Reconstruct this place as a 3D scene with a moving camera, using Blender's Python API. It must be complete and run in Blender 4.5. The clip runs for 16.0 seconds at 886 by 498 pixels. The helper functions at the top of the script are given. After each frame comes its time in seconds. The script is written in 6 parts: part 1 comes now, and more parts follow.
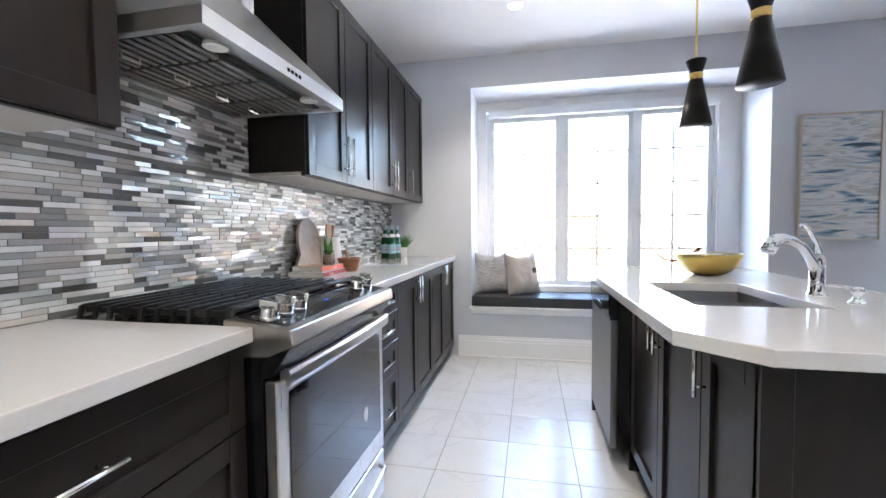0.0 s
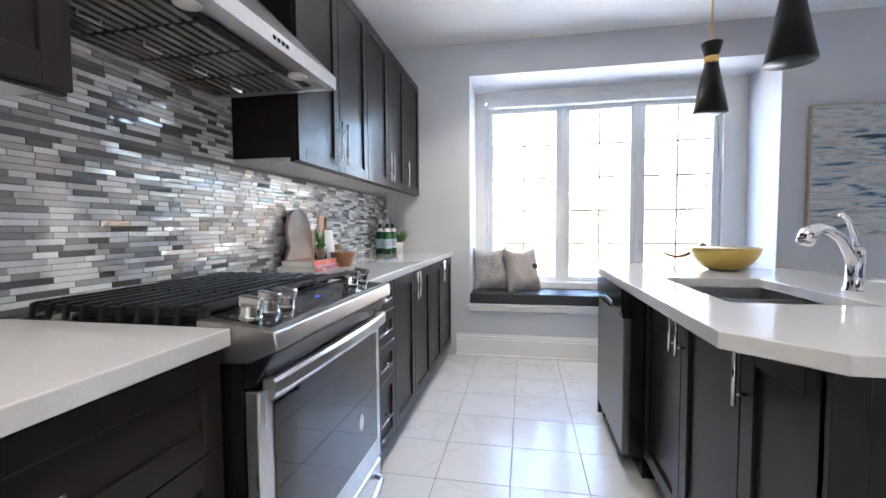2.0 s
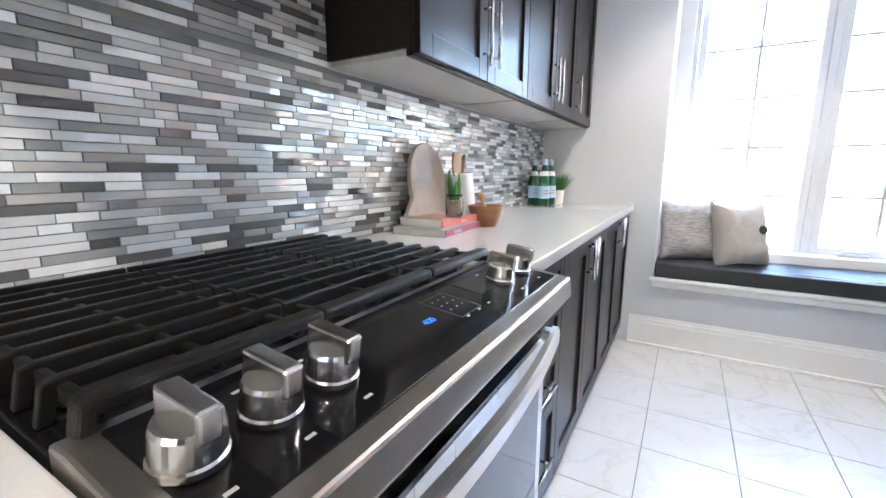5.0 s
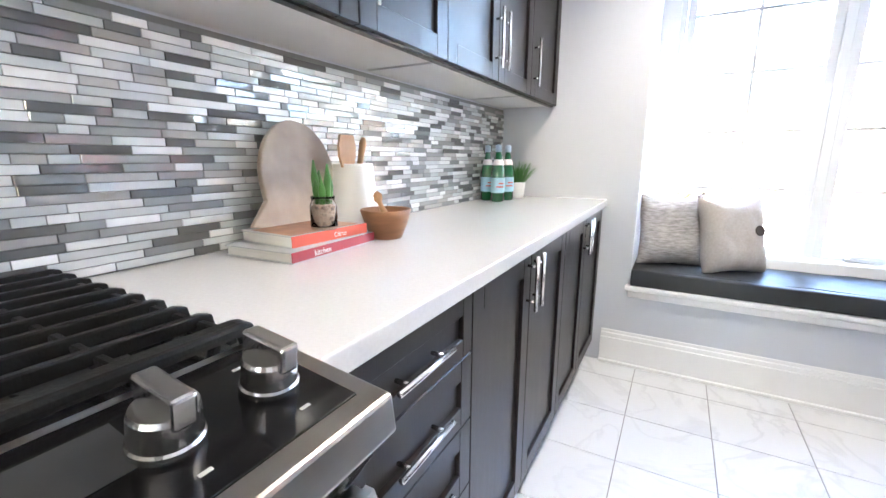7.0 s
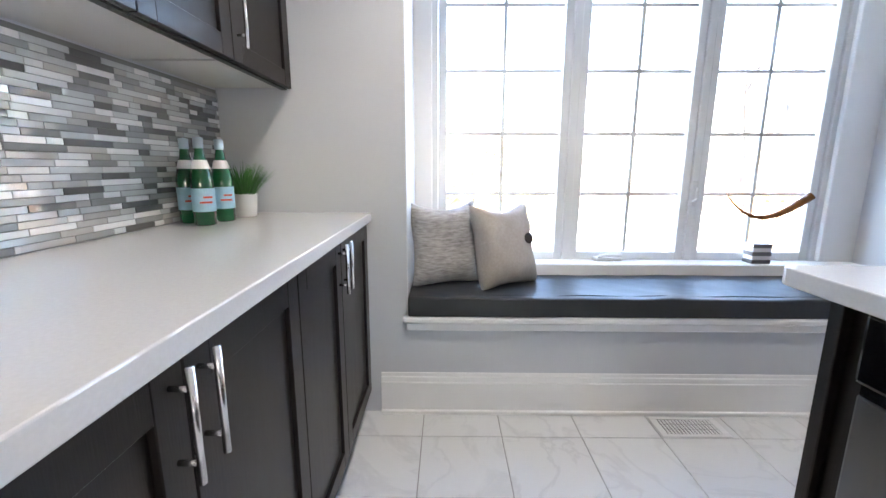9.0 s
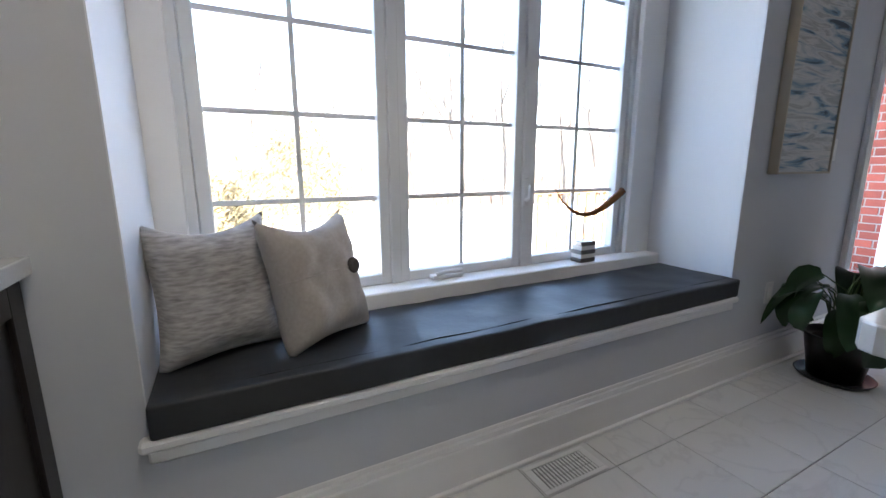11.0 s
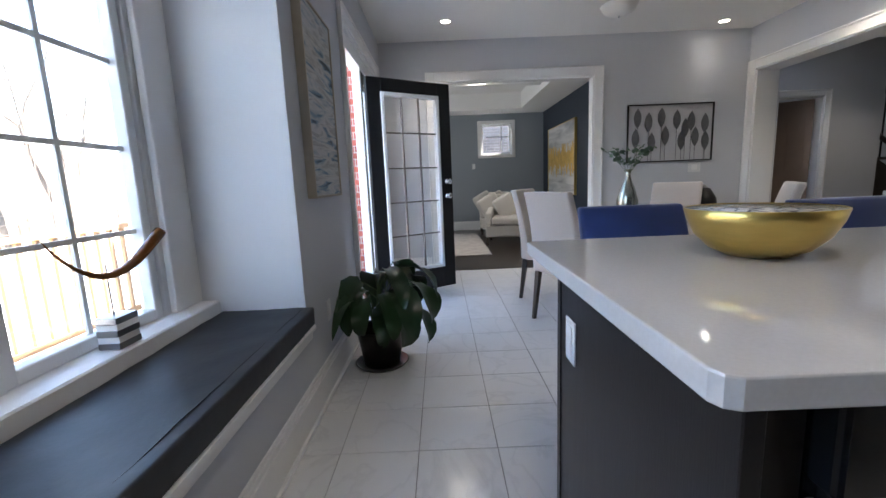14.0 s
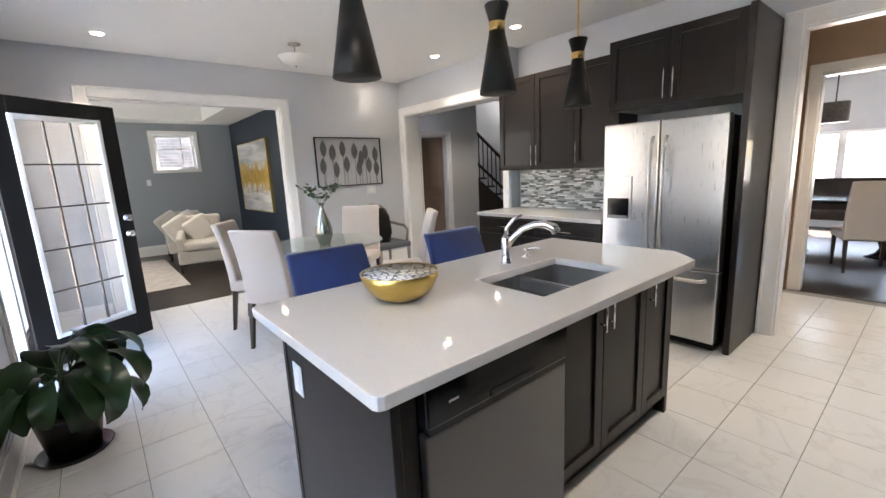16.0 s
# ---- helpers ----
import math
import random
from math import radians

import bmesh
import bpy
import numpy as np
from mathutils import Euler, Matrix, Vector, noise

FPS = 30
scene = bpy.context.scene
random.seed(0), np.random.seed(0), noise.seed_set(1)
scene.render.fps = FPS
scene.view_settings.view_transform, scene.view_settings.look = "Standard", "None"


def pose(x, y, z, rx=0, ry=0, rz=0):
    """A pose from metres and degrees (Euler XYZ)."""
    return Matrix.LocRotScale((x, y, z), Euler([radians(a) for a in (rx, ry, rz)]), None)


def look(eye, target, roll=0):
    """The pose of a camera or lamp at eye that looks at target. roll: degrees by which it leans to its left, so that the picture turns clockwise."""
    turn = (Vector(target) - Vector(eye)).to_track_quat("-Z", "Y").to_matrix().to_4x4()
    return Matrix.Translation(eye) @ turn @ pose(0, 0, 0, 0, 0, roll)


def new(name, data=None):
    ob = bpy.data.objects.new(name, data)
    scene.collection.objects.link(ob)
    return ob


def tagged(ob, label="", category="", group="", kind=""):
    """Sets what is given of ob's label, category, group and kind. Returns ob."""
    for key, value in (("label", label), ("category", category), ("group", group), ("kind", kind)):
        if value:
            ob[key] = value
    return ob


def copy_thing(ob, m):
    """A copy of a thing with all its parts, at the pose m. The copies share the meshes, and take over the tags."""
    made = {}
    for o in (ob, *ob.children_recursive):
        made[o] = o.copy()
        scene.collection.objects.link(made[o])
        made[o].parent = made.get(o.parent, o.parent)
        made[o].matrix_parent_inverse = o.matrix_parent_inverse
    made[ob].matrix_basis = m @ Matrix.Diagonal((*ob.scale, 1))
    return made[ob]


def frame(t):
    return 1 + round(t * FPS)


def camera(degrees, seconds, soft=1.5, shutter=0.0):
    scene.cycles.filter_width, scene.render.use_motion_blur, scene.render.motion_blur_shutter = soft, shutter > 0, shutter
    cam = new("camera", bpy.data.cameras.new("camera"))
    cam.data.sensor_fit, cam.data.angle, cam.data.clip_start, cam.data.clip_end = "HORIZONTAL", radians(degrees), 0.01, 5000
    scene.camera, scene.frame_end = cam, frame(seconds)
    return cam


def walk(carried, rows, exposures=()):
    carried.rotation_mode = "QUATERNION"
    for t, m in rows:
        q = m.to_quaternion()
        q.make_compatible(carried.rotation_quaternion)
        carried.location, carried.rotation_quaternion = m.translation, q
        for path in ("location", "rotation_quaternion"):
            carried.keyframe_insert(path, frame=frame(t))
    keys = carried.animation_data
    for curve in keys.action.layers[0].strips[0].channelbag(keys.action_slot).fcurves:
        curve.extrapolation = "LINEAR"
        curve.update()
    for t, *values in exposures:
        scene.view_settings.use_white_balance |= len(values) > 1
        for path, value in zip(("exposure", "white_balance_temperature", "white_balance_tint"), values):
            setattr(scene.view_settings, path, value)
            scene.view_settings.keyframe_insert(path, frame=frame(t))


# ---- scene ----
cam = camera(93.3, 16.0)
EXPOSURES = [(0.0, 5.32, 6250, 10), (3.7, 5.0, 6200, 10), (6.0, 6.05, 6250, 10), (9.0, 5.15, 6350, 10), (12.0, 3.8, 6400, 10), (14.0, 3.92, 6500, 10), (15.0, 4.55, 6750, 11), (16.0, 4.75, 7150, 11)]
PATH = [
    (0, (1.142, 1.186, 1.145), (0.733, 3.142, 1.057), -0.5),
    (0.5, (1.145, 1.187, 1.146), (0.786, 3.152, 1.06), -0.5),
    (1, (1.142, 1.197, 1.143), (0.793, 3.164, 1.054), -0.5),
    (1.5, (1.122, 1.24, 1.133), (0.771, 3.206, 1.037), -0.4),
    (2, (1.08, 1.316, 1.121), (0.702, 3.277, 1.019), -0.4),
    (2.5, (1.031, 1.422, 1.113), (0.571, 3.366, 1.006), -0.5),
    (3, (0.974, 1.535, 1.109), (0.398, 3.447, 0.998), -0.4),
    (3.5, (0.899, 1.639, 1.102), (0.218, 3.513, 0.95), -0.4),
    (6, (0.747, 2.242, 1.131), (-0.323, 3.874, 0.695), 0.1),
    (6.5, (0.764, 2.367, 1.135), (-0.286, 4.014, 0.705), 0.1),
    (7, (0.794, 2.547, 1.127), (-0.155, 4.255, 0.702), 0.1),
    (7.5, (0.816, 2.694, 1.124), (-0.01, 4.467, 0.705), 0.1),
    (8, (0.809, 2.858, 1.127), (0.188, 4.713, 0.708), 0.2),
    (8.5, (0.792, 3.038, 1.116), (0.484, 4.974, 0.718), 0.2),
    (9, (0.79, 3.178, 1.102), (0.775, 5.14, 0.716), 0.2),
    (11.5, (0.869, 3.963, 1.068), (1.999, 5.575, 0.712), -0.2),
    (12, (0.931, 4.081, 1.039), (2.295, 5.509, 0.72), -0.5),
    (12.5, (1.006, 4.199, 1.047), (2.592, 5.376, 0.731), -1.2),
    (13, (1.04, 4.267, 1.054), (2.831, 5.103, 0.743), -1.4),
    (13.5, (1.091, 4.271, 1.078), (3.009, 4.738, 0.758), -2.0),
    (14, (1.099, 4.274, 1.102), (3.073, 4.274, 0.784), -2.4),
    (14.5, (1.095, 4.252, 1.163), (3.017, 3.797, 0.842), -3.0),
    (15, (0.951, 4.315, 1.27), (2.71, 3.429, 0.919), -2.7),
    (15.5, (0.817, 4.344, 1.332), (2.445, 3.24, 0.973), -2.7),
    (16, (0.732, 4.416, 1.386), (2.247, 3.165, 1.014), -2.7),
]
walk(cam, [(t, look(eye, target, roll)) for t, eye, target, roll in PATH], EXPOSURES)

# ---- world, sun, exposure ----
SUN_ELEV, SUN_ROT = 48.0, 150.0
world = bpy.data.worlds.new("world")
scene.world = world
world.use_nodes = True
_nt = world.node_tree
_sky = _nt.nodes.new("ShaderNodeTexSky")
_sky.sky_type, _sky.sun_disc = "NISHITA", False
_sky.sun_elevation, _sky.sun_rotation = radians(SUN_ELEV), radians(SUN_ROT)
_nt.links.new(_sky.outputs[0], _nt.nodes["Background"].inputs[0])
_nt.nodes["Background"].inputs[1].default_value = 0.15
sun = new("sun", bpy.data.lights.new("sun", "SUN"))
sun.data.energy, sun.data.angle, sun.data.color = 4.0, radians(0.5), (1, 0.95, 0.88)
_e, _r = radians(SUN_ELEV), radians(SUN_ROT)
_dir = Vector((math.sin(_r) * math.cos(_e), math.cos(_r) * math.cos(_e), math.sin(_e)))
sun.matrix_world = look(_dir * 30, (0, 0, 0))

# ---- plan, metres ----
WX, NY, EX, SY, CZ = -0.13, 4.92, 6.15, 0.52, 2.675
DSY = 0.67
PATCH = 0.335

# ---- materials ----
def mat(name, color, rough=0.5, metal=0.0, noise_scale=0.0, noise_amt=0.0, bump=0.0, bump_scale=60.0, stretch=(1, 1, 1), coat=0.0, rand=0.0, island=0.0, rough_var=0.0, trans=0.0, ior=1.45, sheen=0.0, spec=0.5, tilt=0.0):
    m = bpy.data.materials.new(name)
    m.use_nodes = True
    nt = m.node_tree
    b = nt.nodes["Principled BSDF"]
    b.inputs["Base Color"].default_value = (*color, 1)
    b.inputs["Roughness"].default_value = rough
    b.inputs["Metallic"].default_value = metal
    b.inputs["Coat Weight"].default_value = coat
    b.inputs["Transmission Weight"].default_value = trans
    b.inputs["IOR"].default_value = ior
    b.inputs["Sheen Weight"].default_value = sheen
    b.inputs["Specular IOR Level"].default_value = spec
    tc = nt.nodes.new("ShaderNodeTexCoord")
    mp = nt.nodes.new("ShaderNodeMapping")
    mp.inputs["Scale"].default_value = stretch
    nt.links.new(tc.outputs["Object"], mp.inputs["Vector"])
    out = None
    if noise_amt > 0:
        n = nt.nodes.new("ShaderNodeTexNoise")
        n.inputs["Scale"].default_value = noise_scale
        n.inputs["Detail"].default_value = 6
        nt.links.new(mp.outputs[0], n.inputs["Vector"])
        mx = nt.nodes.new("ShaderNodeMix")
        mx.data_type = "RGBA"
        mx.inputs["A"].default_value = (*[c * (1 - noise_amt) for c in color], 1)
        mx.inputs["B"].default_value = (*[min(1, c * (1 + noise_amt)) for c in color], 1)
        nt.links.new(n.outputs["Fac"], mx.inputs["Factor"])
        out = mx.outputs["Result"]
        if rough_var:
            mr = nt.nodes.new("ShaderNodeMapRange")
            mr.inputs["To Min"].default_value, mr.inputs["To Max"].default_value = rough - rough_var, rough + rough_var
            nt.links.new(n.outputs["Fac"], mr.inputs["Value"])
            nt.links.new(mr.outputs[0], b.inputs["Roughness"])
    if rand or island:
        src = nt.nodes.new("ShaderNodeObjectInfo").outputs["Random"] if rand else nt.nodes.new("ShaderNodeNewGeometry").outputs["Random Per Island"]
        a = rand or island
        mr = nt.nodes.new("ShaderNodeMapRange")
        mr.inputs["To Min"].default_value, mr.inputs["To Max"].default_value = 1 - a, 1 + a
        nt.links.new(src, mr.inputs["Value"])
        hs = nt.nodes.new("ShaderNodeHueSaturation")
        nt.links.new(mr.outputs[0], hs.inputs["Value"])
        if out is not None:
            nt.links.new(out, hs.inputs["Color"])
        else:
            hs.inputs["Color"].default_value = (*color, 1)
        out = hs.outputs[0]
    if out is not None:
        nt.links.new(out, b.inputs["Base Color"])
    if tilt:
        geo = nt.nodes.new("ShaderNodeNewGeometry")
        rnd = geo.outputs["Random Per Island"] if island else nt.nodes.new("ShaderNodeObjectInfo").outputs["Random"]
        wn = nt.nodes.new("ShaderNodeTexWhiteNoise")
        wn.noise_dimensions = "1D"
        nt.links.new(rnd, wn.inputs["W"])
        ma = nt.nodes.new("ShaderNodeVectorMath")
        ma.operation = "MULTIPLY_ADD"
        ma.inputs[1].default_value = (tilt, tilt, tilt)
        ma.inputs[2].default_value = (-tilt / 2, -tilt / 2, -tilt / 2)
        nt.links.new(wn.outputs["Color"], ma.inputs[0])
        # slight pillow of every strip
        n4 = nt.nodes.new("ShaderNodeTexNoise")
        n4.inputs["Scale"].default_value = 45
        nt.links.new(geo.outputs["Position"], n4.inputs["Vector"])
        mb = nt.nodes.new("ShaderNodeVectorMath")
        mb.operation = "MULTIPLY_ADD"
        mb.inputs[1].default_value = (0.10, 0.10, 0.10)
        nt.links.new(n4.outputs["Color"], mb.inputs[0])
        nt.links.new(ma.outputs[0], mb.inputs[2])
        mc = nt.nodes.new("ShaderNodeVectorMath")
        mc.inputs[1].default_value = (-0.05, -0.05, -0.05)
        nt.links.new(mb.outputs[0], mc.inputs[0])
        ad = nt.nodes.new("ShaderNodeVectorMath")
        nt.links.new(geo.outputs["Normal"], ad.inputs[0])
        nt.links.new(mc.outputs[0], ad.inputs[1])
        nz = nt.nodes.new("ShaderNodeVectorMath")
        nz.operation = "NORMALIZE"
        nt.links.new(ad.outputs[0], nz.inputs[0])
        nt.links.new(nz.outputs[0], b.inputs["Normal"])
        nt.links.new(nz.outputs[0], b.inputs["Coat Normal"])
    if bump > 0:
        n2 = nt.nodes.new("ShaderNodeTexNoise")
        n2.inputs["Scale"].default_value = bump_scale
        n2.inputs["Detail"].default_value = 4
        nt.links.new(mp.outputs[0], n2.inputs["Vector"])
        bp = nt.nodes.new("ShaderNodeBump")
        bp.inputs["Strength"].default_value = bump
        bp.inputs["Distance"].default_value = 0.002
        nt.links.new(n2.outputs["Fac"], bp.inputs["Height"])
        nt.links.new(bp.outputs[0], b.inputs["Normal"])
    return m


def emit(name, color, strength):
    m = bpy.data.materials.new(name)
    m.use_nodes = True
    b = m.node_tree.nodes["Principled BSDF"]
    b.inputs["Base Color"].default_value = (*color, 1)
    b.inputs["Emission Color"].default_value = (*color, 1)
    b.inputs["Emission Strength"].default_value = strength
    return m


def veined(name, base, vein, rough, scale, rand=0.0, island=0.0):
    m = mat(name, base, rough, rand=0.0)
    nt = m.node_tree
    b = nt.nodes["Principled BSDF"]
    geo = nt.nodes.new("ShaderNodeNewGeometry")
    n = nt.nodes.new("ShaderNodeTexNoise")
    n.inputs["Scale"].default_value, n.inputs["Detail"].default_value, n.inputs["Distortion"].default_value = scale, 8, 1.6
    vec = geo.outputs["Position"]
    if rand:
        info = nt.nodes.new("ShaderNodeObjectInfo")
        ad = nt.nodes.new("ShaderNodeVectorMath")
        ad.operation = "MULTIPLY_ADD"
        ad.inputs[1].default_value = (7, 5, 3)
        nt.links.new(info.outputs["Random"], ad.inputs[0])
        nt.links.new(geo.outputs["Position"], ad.inputs[2])
        vec = ad.outputs[0]
    nt.links.new(vec, n.inputs["Vector"])
    r = nt.nodes.new("ShaderNodeValToRGB")
    r.color_ramp.elements[0].position, r.color_ramp.elements[0].color = 0.47, (*base, 1)
    r.color_ramp.elements[1].position, r.color_ramp.elements[1].color = 0.53, (*base, 1)
    e = r.color_ramp.elements.new(0.5)
    e.color = (*vein, 1)
    nt.links.new(n.outputs["Fac"], r.inputs[0])
    n2 = nt.nodes.new("ShaderNodeTexNoise")
    n2.inputs["Scale"].default_value = scale * 0.7
    nt.links.new(vec, n2.inputs["Vector"])
    mx = nt.nodes.new("ShaderNodeMix")
    mx.data_type = "RGBA"
    mx.inputs["A"].default_value = (*base, 1)
    nt.links.new(n2.outputs["Fac"], mx.inputs["Factor"])
    nt.links.new(r.outputs[0], mx.inputs["B"])
    nt.links.new(mx.outputs["Result"], b.inputs["Base Color"])
    return m


M = {}
M["wall"] = mat("grey wall paint", (0.56, 0.57, 0.60), 0.6, noise_scale=3, noise_amt=0.02, bump=0.08, bump_scale=250)
# Same grey paint, raised in colour to carry the window's light.
M["wall_window_lit"] = mat("grey wall paint lightened for window light", (0.72, 0.73, 0.76), 0.55, noise_scale=3, noise_amt=0.02, bump=0.08, bump_scale=250)
M["wall_lr"] = mat("blue grey wall paint", (0.30, 0.33, 0.36), 0.6, bump=0.08, bump_scale=250)
M["navy"] = mat("navy wall paint", (0.018, 0.028, 0.045), 0.5, bump=0.08, bump_scale=250)
# Orange tone of the warm lighting is mixed into this wall colour.
M["warm"] = mat("hallway paint tinted by warm light", (0.40, 0.29, 0.205), 0.6)
M["ceil"] = mat("ceiling paint", (0.86, 0.85, 0.83), 0.75, bump=0.1, bump_scale=300)
M["trim"] = mat("white trim paint", (0.82, 0.81, 0.80), 0.35, noise_scale=5, noise_amt=0.02)
M["vinyl"] = mat("white window vinyl", (0.75, 0.76, 0.77), 0.35)
M["cab"] = mat("espresso stained wood", (0.016, 0.0125, 0.012), 0.34, noise_scale=6, noise_amt=0.25, stretch=(9, 9, 0.6), bump=0.12, bump_scale=40, rough_var=0.05, coat=0.08, spec=0.28)
M["vent_shade"] = mat("dark shade under vent slats", (0.012, 0.010, 0.010), 0.7)
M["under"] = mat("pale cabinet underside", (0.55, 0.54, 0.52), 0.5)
M["steel"] = mat("brushed steel", (0.62, 0.615, 0.61), 0.28, 1.0, noise_scale=8, noise_amt=0.02, stretch=(30, 30, 1), rough_var=0.02)
M["steel_h"] = mat("brushed steel across", (0.74, 0.73, 0.72), 0.30, 1.0, noise_scale=14, noise_amt=0.06, stretch=(1, 1, 60), rough_var=0.05)
M["steel_dk"] = mat("dark slate steel", (0.20, 0.19, 0.19), 0.34, 1.0, noise_scale=12, noise_amt=0.08, stretch=(1, 40, 40))
M["sinksteel"] = mat("satin sink steel", (0.40, 0.39, 0.385), 0.38, 1.0, noise_scale=9, noise_amt=0.05, stretch=(20, 1, 1))
# Steel colour lowered to stand for the dark cabinets it mirrors.
M["steel_dim_reflect"] = mat("stainless darkened for its reflection", (0.165, 0.16, 0.155), 0.30, 1.0, noise_scale=8, noise_amt=0.03, stretch=(30, 30, 1))
M["nickel"] = mat("satin nickel", (0.66, 0.65, 0.64), 0.22, 1.0)
M["chrome"] = mat("polished chrome", (0.82, 0.82, 0.83), 0.05, 1.0)
M["brass"] = mat("brass", (0.80, 0.55, 0.20), 0.18, 1.0)
M["gold"] = mat("brushed gold", (0.62, 0.45, 0.14), 0.30, 1.0, noise_scale=20, noise_amt=0.08, stretch=(1, 1, 8))
M["black"] = mat("black enamel", (0.006, 0.006, 0.007), 0.12, spec=0.4)
M["matt_black"] = mat("matt black", (0.010, 0.009, 0.009), 0.42, spec=0.3)
M["iron"] = mat("cast iron", (0.008, 0.008, 0.008), 0.45, spec=0.3, bump=0.25, bump_scale=300)
M["ovenglass"] = mat("dark oven glass", (0.008, 0.011, 0.014), 0.04, coat=0.3)
M["plastic_w"] = mat("white plastic", (0.72, 0.72, 0.72), 0.35)
M["glass"] = mat("clear glass", (1, 1, 1), 0.0, trans=1.0, ior=1.45)
M["frost"] = mat("frosted glass", (0.55, 0.57, 0.58), 0.25, noise_scale=4, noise_amt=0.1)
M["quartz"] = mat("white quartz", (0.59, 0.58, 0.575), 0.06, noise_scale=160, noise_amt=0.07, spec=0.6)
M["cushion"] = mat("charcoal vinyl cushion", (0.026, 0.028, 0.032), 0.5, noise_scale=7, noise_amt=0.2, bump=1.0, bump_scale=14)
M["linen"] = mat("oatmeal linen", (0.40, 0.36, 0.325), 0.9, noise_scale=90, noise_amt=0.18, bump=0.5, bump_scale=500, sheen=0.3)
M["linen2"] = mat("mottled grey linen", (0.36, 0.34, 0.33), 0.9, noise_scale=26, noise_amt=0.85, stretch=(1, 1, 5), bump=0.5, bump_scale=400, sheen=0.3)
M["beige"] = mat("beige chair fabric", (0.58, 0.51, 0.46), 0.9, noise_scale=120, noise_amt=0.08, sheen=0.3)
M["sofa"] = mat("cream armchair fabric", (0.55, 0.52, 0.48), 0.9, noise_scale=80, noise_amt=0.08, sheen=0.2)
M["velvet"] = mat("royal blue velvet", (0.005, 0.026, 0.135), 0.6, noise_scale=6, noise_amt=0.4, sheen=0.4)
M["legwood"] = mat("dark chair leg wood", (0.035, 0.025, 0.02), 0.4)
M["wood"] = mat("turned acacia wood", (0.22, 0.10, 0.045), 0.4, noise_scale=5, noise_amt=0.5, stretch=(3, 3, 14))
M["palewood"] = mat("pale cutting board wood", (0.42, 0.34, 0.27), 0.55, noise_scale=9, noise_amt=0.55, stretch=(1, 1, 1), bump=0.15, bump_scale=40)
M["spoonwood"] = mat("beech spoon wood", (0.48, 0.27, 0.13), 0.5, noise_scale=12, noise_amt=0.2)
M["horn"] = mat("polished horn", (0.20, 0.075, 0.02), 0.15, noise_scale=9, noise_amt=0.8)
M["ceramic"] = mat("white ceramic", (0.78, 0.77, 0.75), 0.35)
M["bottle"] = mat("green bottle glass", (0.008, 0.085, 0.03), 0.05, coat=0.6, noise_scale=8, noise_amt=0.3)
M["bottle_label"] = mat("pale blue paper label", (0.35, 0.58, 0.70), 0.6, noise_scale=40, noise_amt=0.2)
M["silver_foil"] = mat("silver blue cap foil", (0.45, 0.55, 0.62), 0.35, 0.7)
M["leaf"] = mat("dark green leaf", (0.016, 0.045, 0.016), 0.28, noise_scale=8, noise_amt=0.4, island=0.25)
M["grassleaf"] = mat("bright grass leaf", (0.05, 0.16, 0.03), 0.5, island=0.35)
M["aloe"] = mat("succulent leaf", (0.06, 0.18, 0.04), 0.4, island=0.3)
M["euca"] = mat("eucalyptus leaf", (0.08, 0.13, 0.09), 0.5, island=0.3)
M["stem"] = mat("plant stem", (0.05, 0.09, 0.03), 0.6)
M["soil"] = mat("potting soil", (0.03, 0.02, 0.015), 0.95, bump=1.0, bump_scale=80)
M["pot"] = mat("black plastic pot", (0.012, 0.012, 0.012), 0.3)
M["pebble"] = mat("pebbles", (0.30, 0.22, 0.17), 0.6, island=0.5)
M["book_w"] = mat("book pages", (0.62, 0.60, 0.56), 0.8, noise_scale=6, noise_amt=0.15, stretch=(1, 1, 90))
M["book_red"] = mat("coral red book cover", (0.60, 0.10, 0.06), 0.4)
M["book_red2"] = mat("dark red book cover", (0.32, 0.02, 0.035), 0.4)
M["book_grey"] = mat("grey book cover", (0.42, 0.43, 0.43), 0.4)
M["print_w"] = mat("white print", (0.75, 0.73, 0.70), 0.6)
M["brick"] = mat("red brick", (0.30, 0.07, 0.045), 0.85, noise_scale=20, noise_amt=0.25, bump=0.6, bump_scale=90, rand=0.25)
M["brick_s"] = mat("grey brick field", (0.13, 0.11, 0.10), 0.85, noise_scale=20, noise_amt=0.25, island=0.3)
M["mortar"] = mat("mortar", (0.42, 0.38, 0.34), 0.9, bump=0.5, bump_scale=120)
M["darkfloor"] = mat("dark stained plank floor", (0.022, 0.014, 0.011), 0.3, noise_scale=4, noise_amt=0.4, stretch=(1, 8, 1))
M["grout"] = mat("grey floor grout", (0.26, 0.25, 0.235), 0.85, bump=0.3, bump_scale=300)
# Grout grey is lowered to carry the shadow between the strips.
M["wgrout"] = mat("grey mosaic grout darkened for shade", (0.20, 0.20, 0.19), 0.8)
M["floor"] = veined("marble look floor tile", (0.69, 0.69, 0.69), (0.57, 0.57, 0.575), 0.20, 2.0, rand=1)
M["floor_s"] = veined("marble look floor tile far", (0.69, 0.69, 0.69), (0.57, 0.57, 0.575), 0.20, 2.0)
M["ground"] = mat("pale dry ground", (0.52, 0.51, 0.49), 0.9, noise_scale=0.6, noise_amt=0.15)
M["bark"] = mat("grey bark", (0.10, 0.085, 0.07), 0.9, noise_scale=9, noise_amt=0.3)
M["bushleaf"] = mat("yellow bush leaf", (0.24, 0.19, 0.10), 0.8, island=0.5)
M["scrub"] = mat("dry scrub twigs", (0.19, 0.15, 0.12), 0.9, island=0.5)
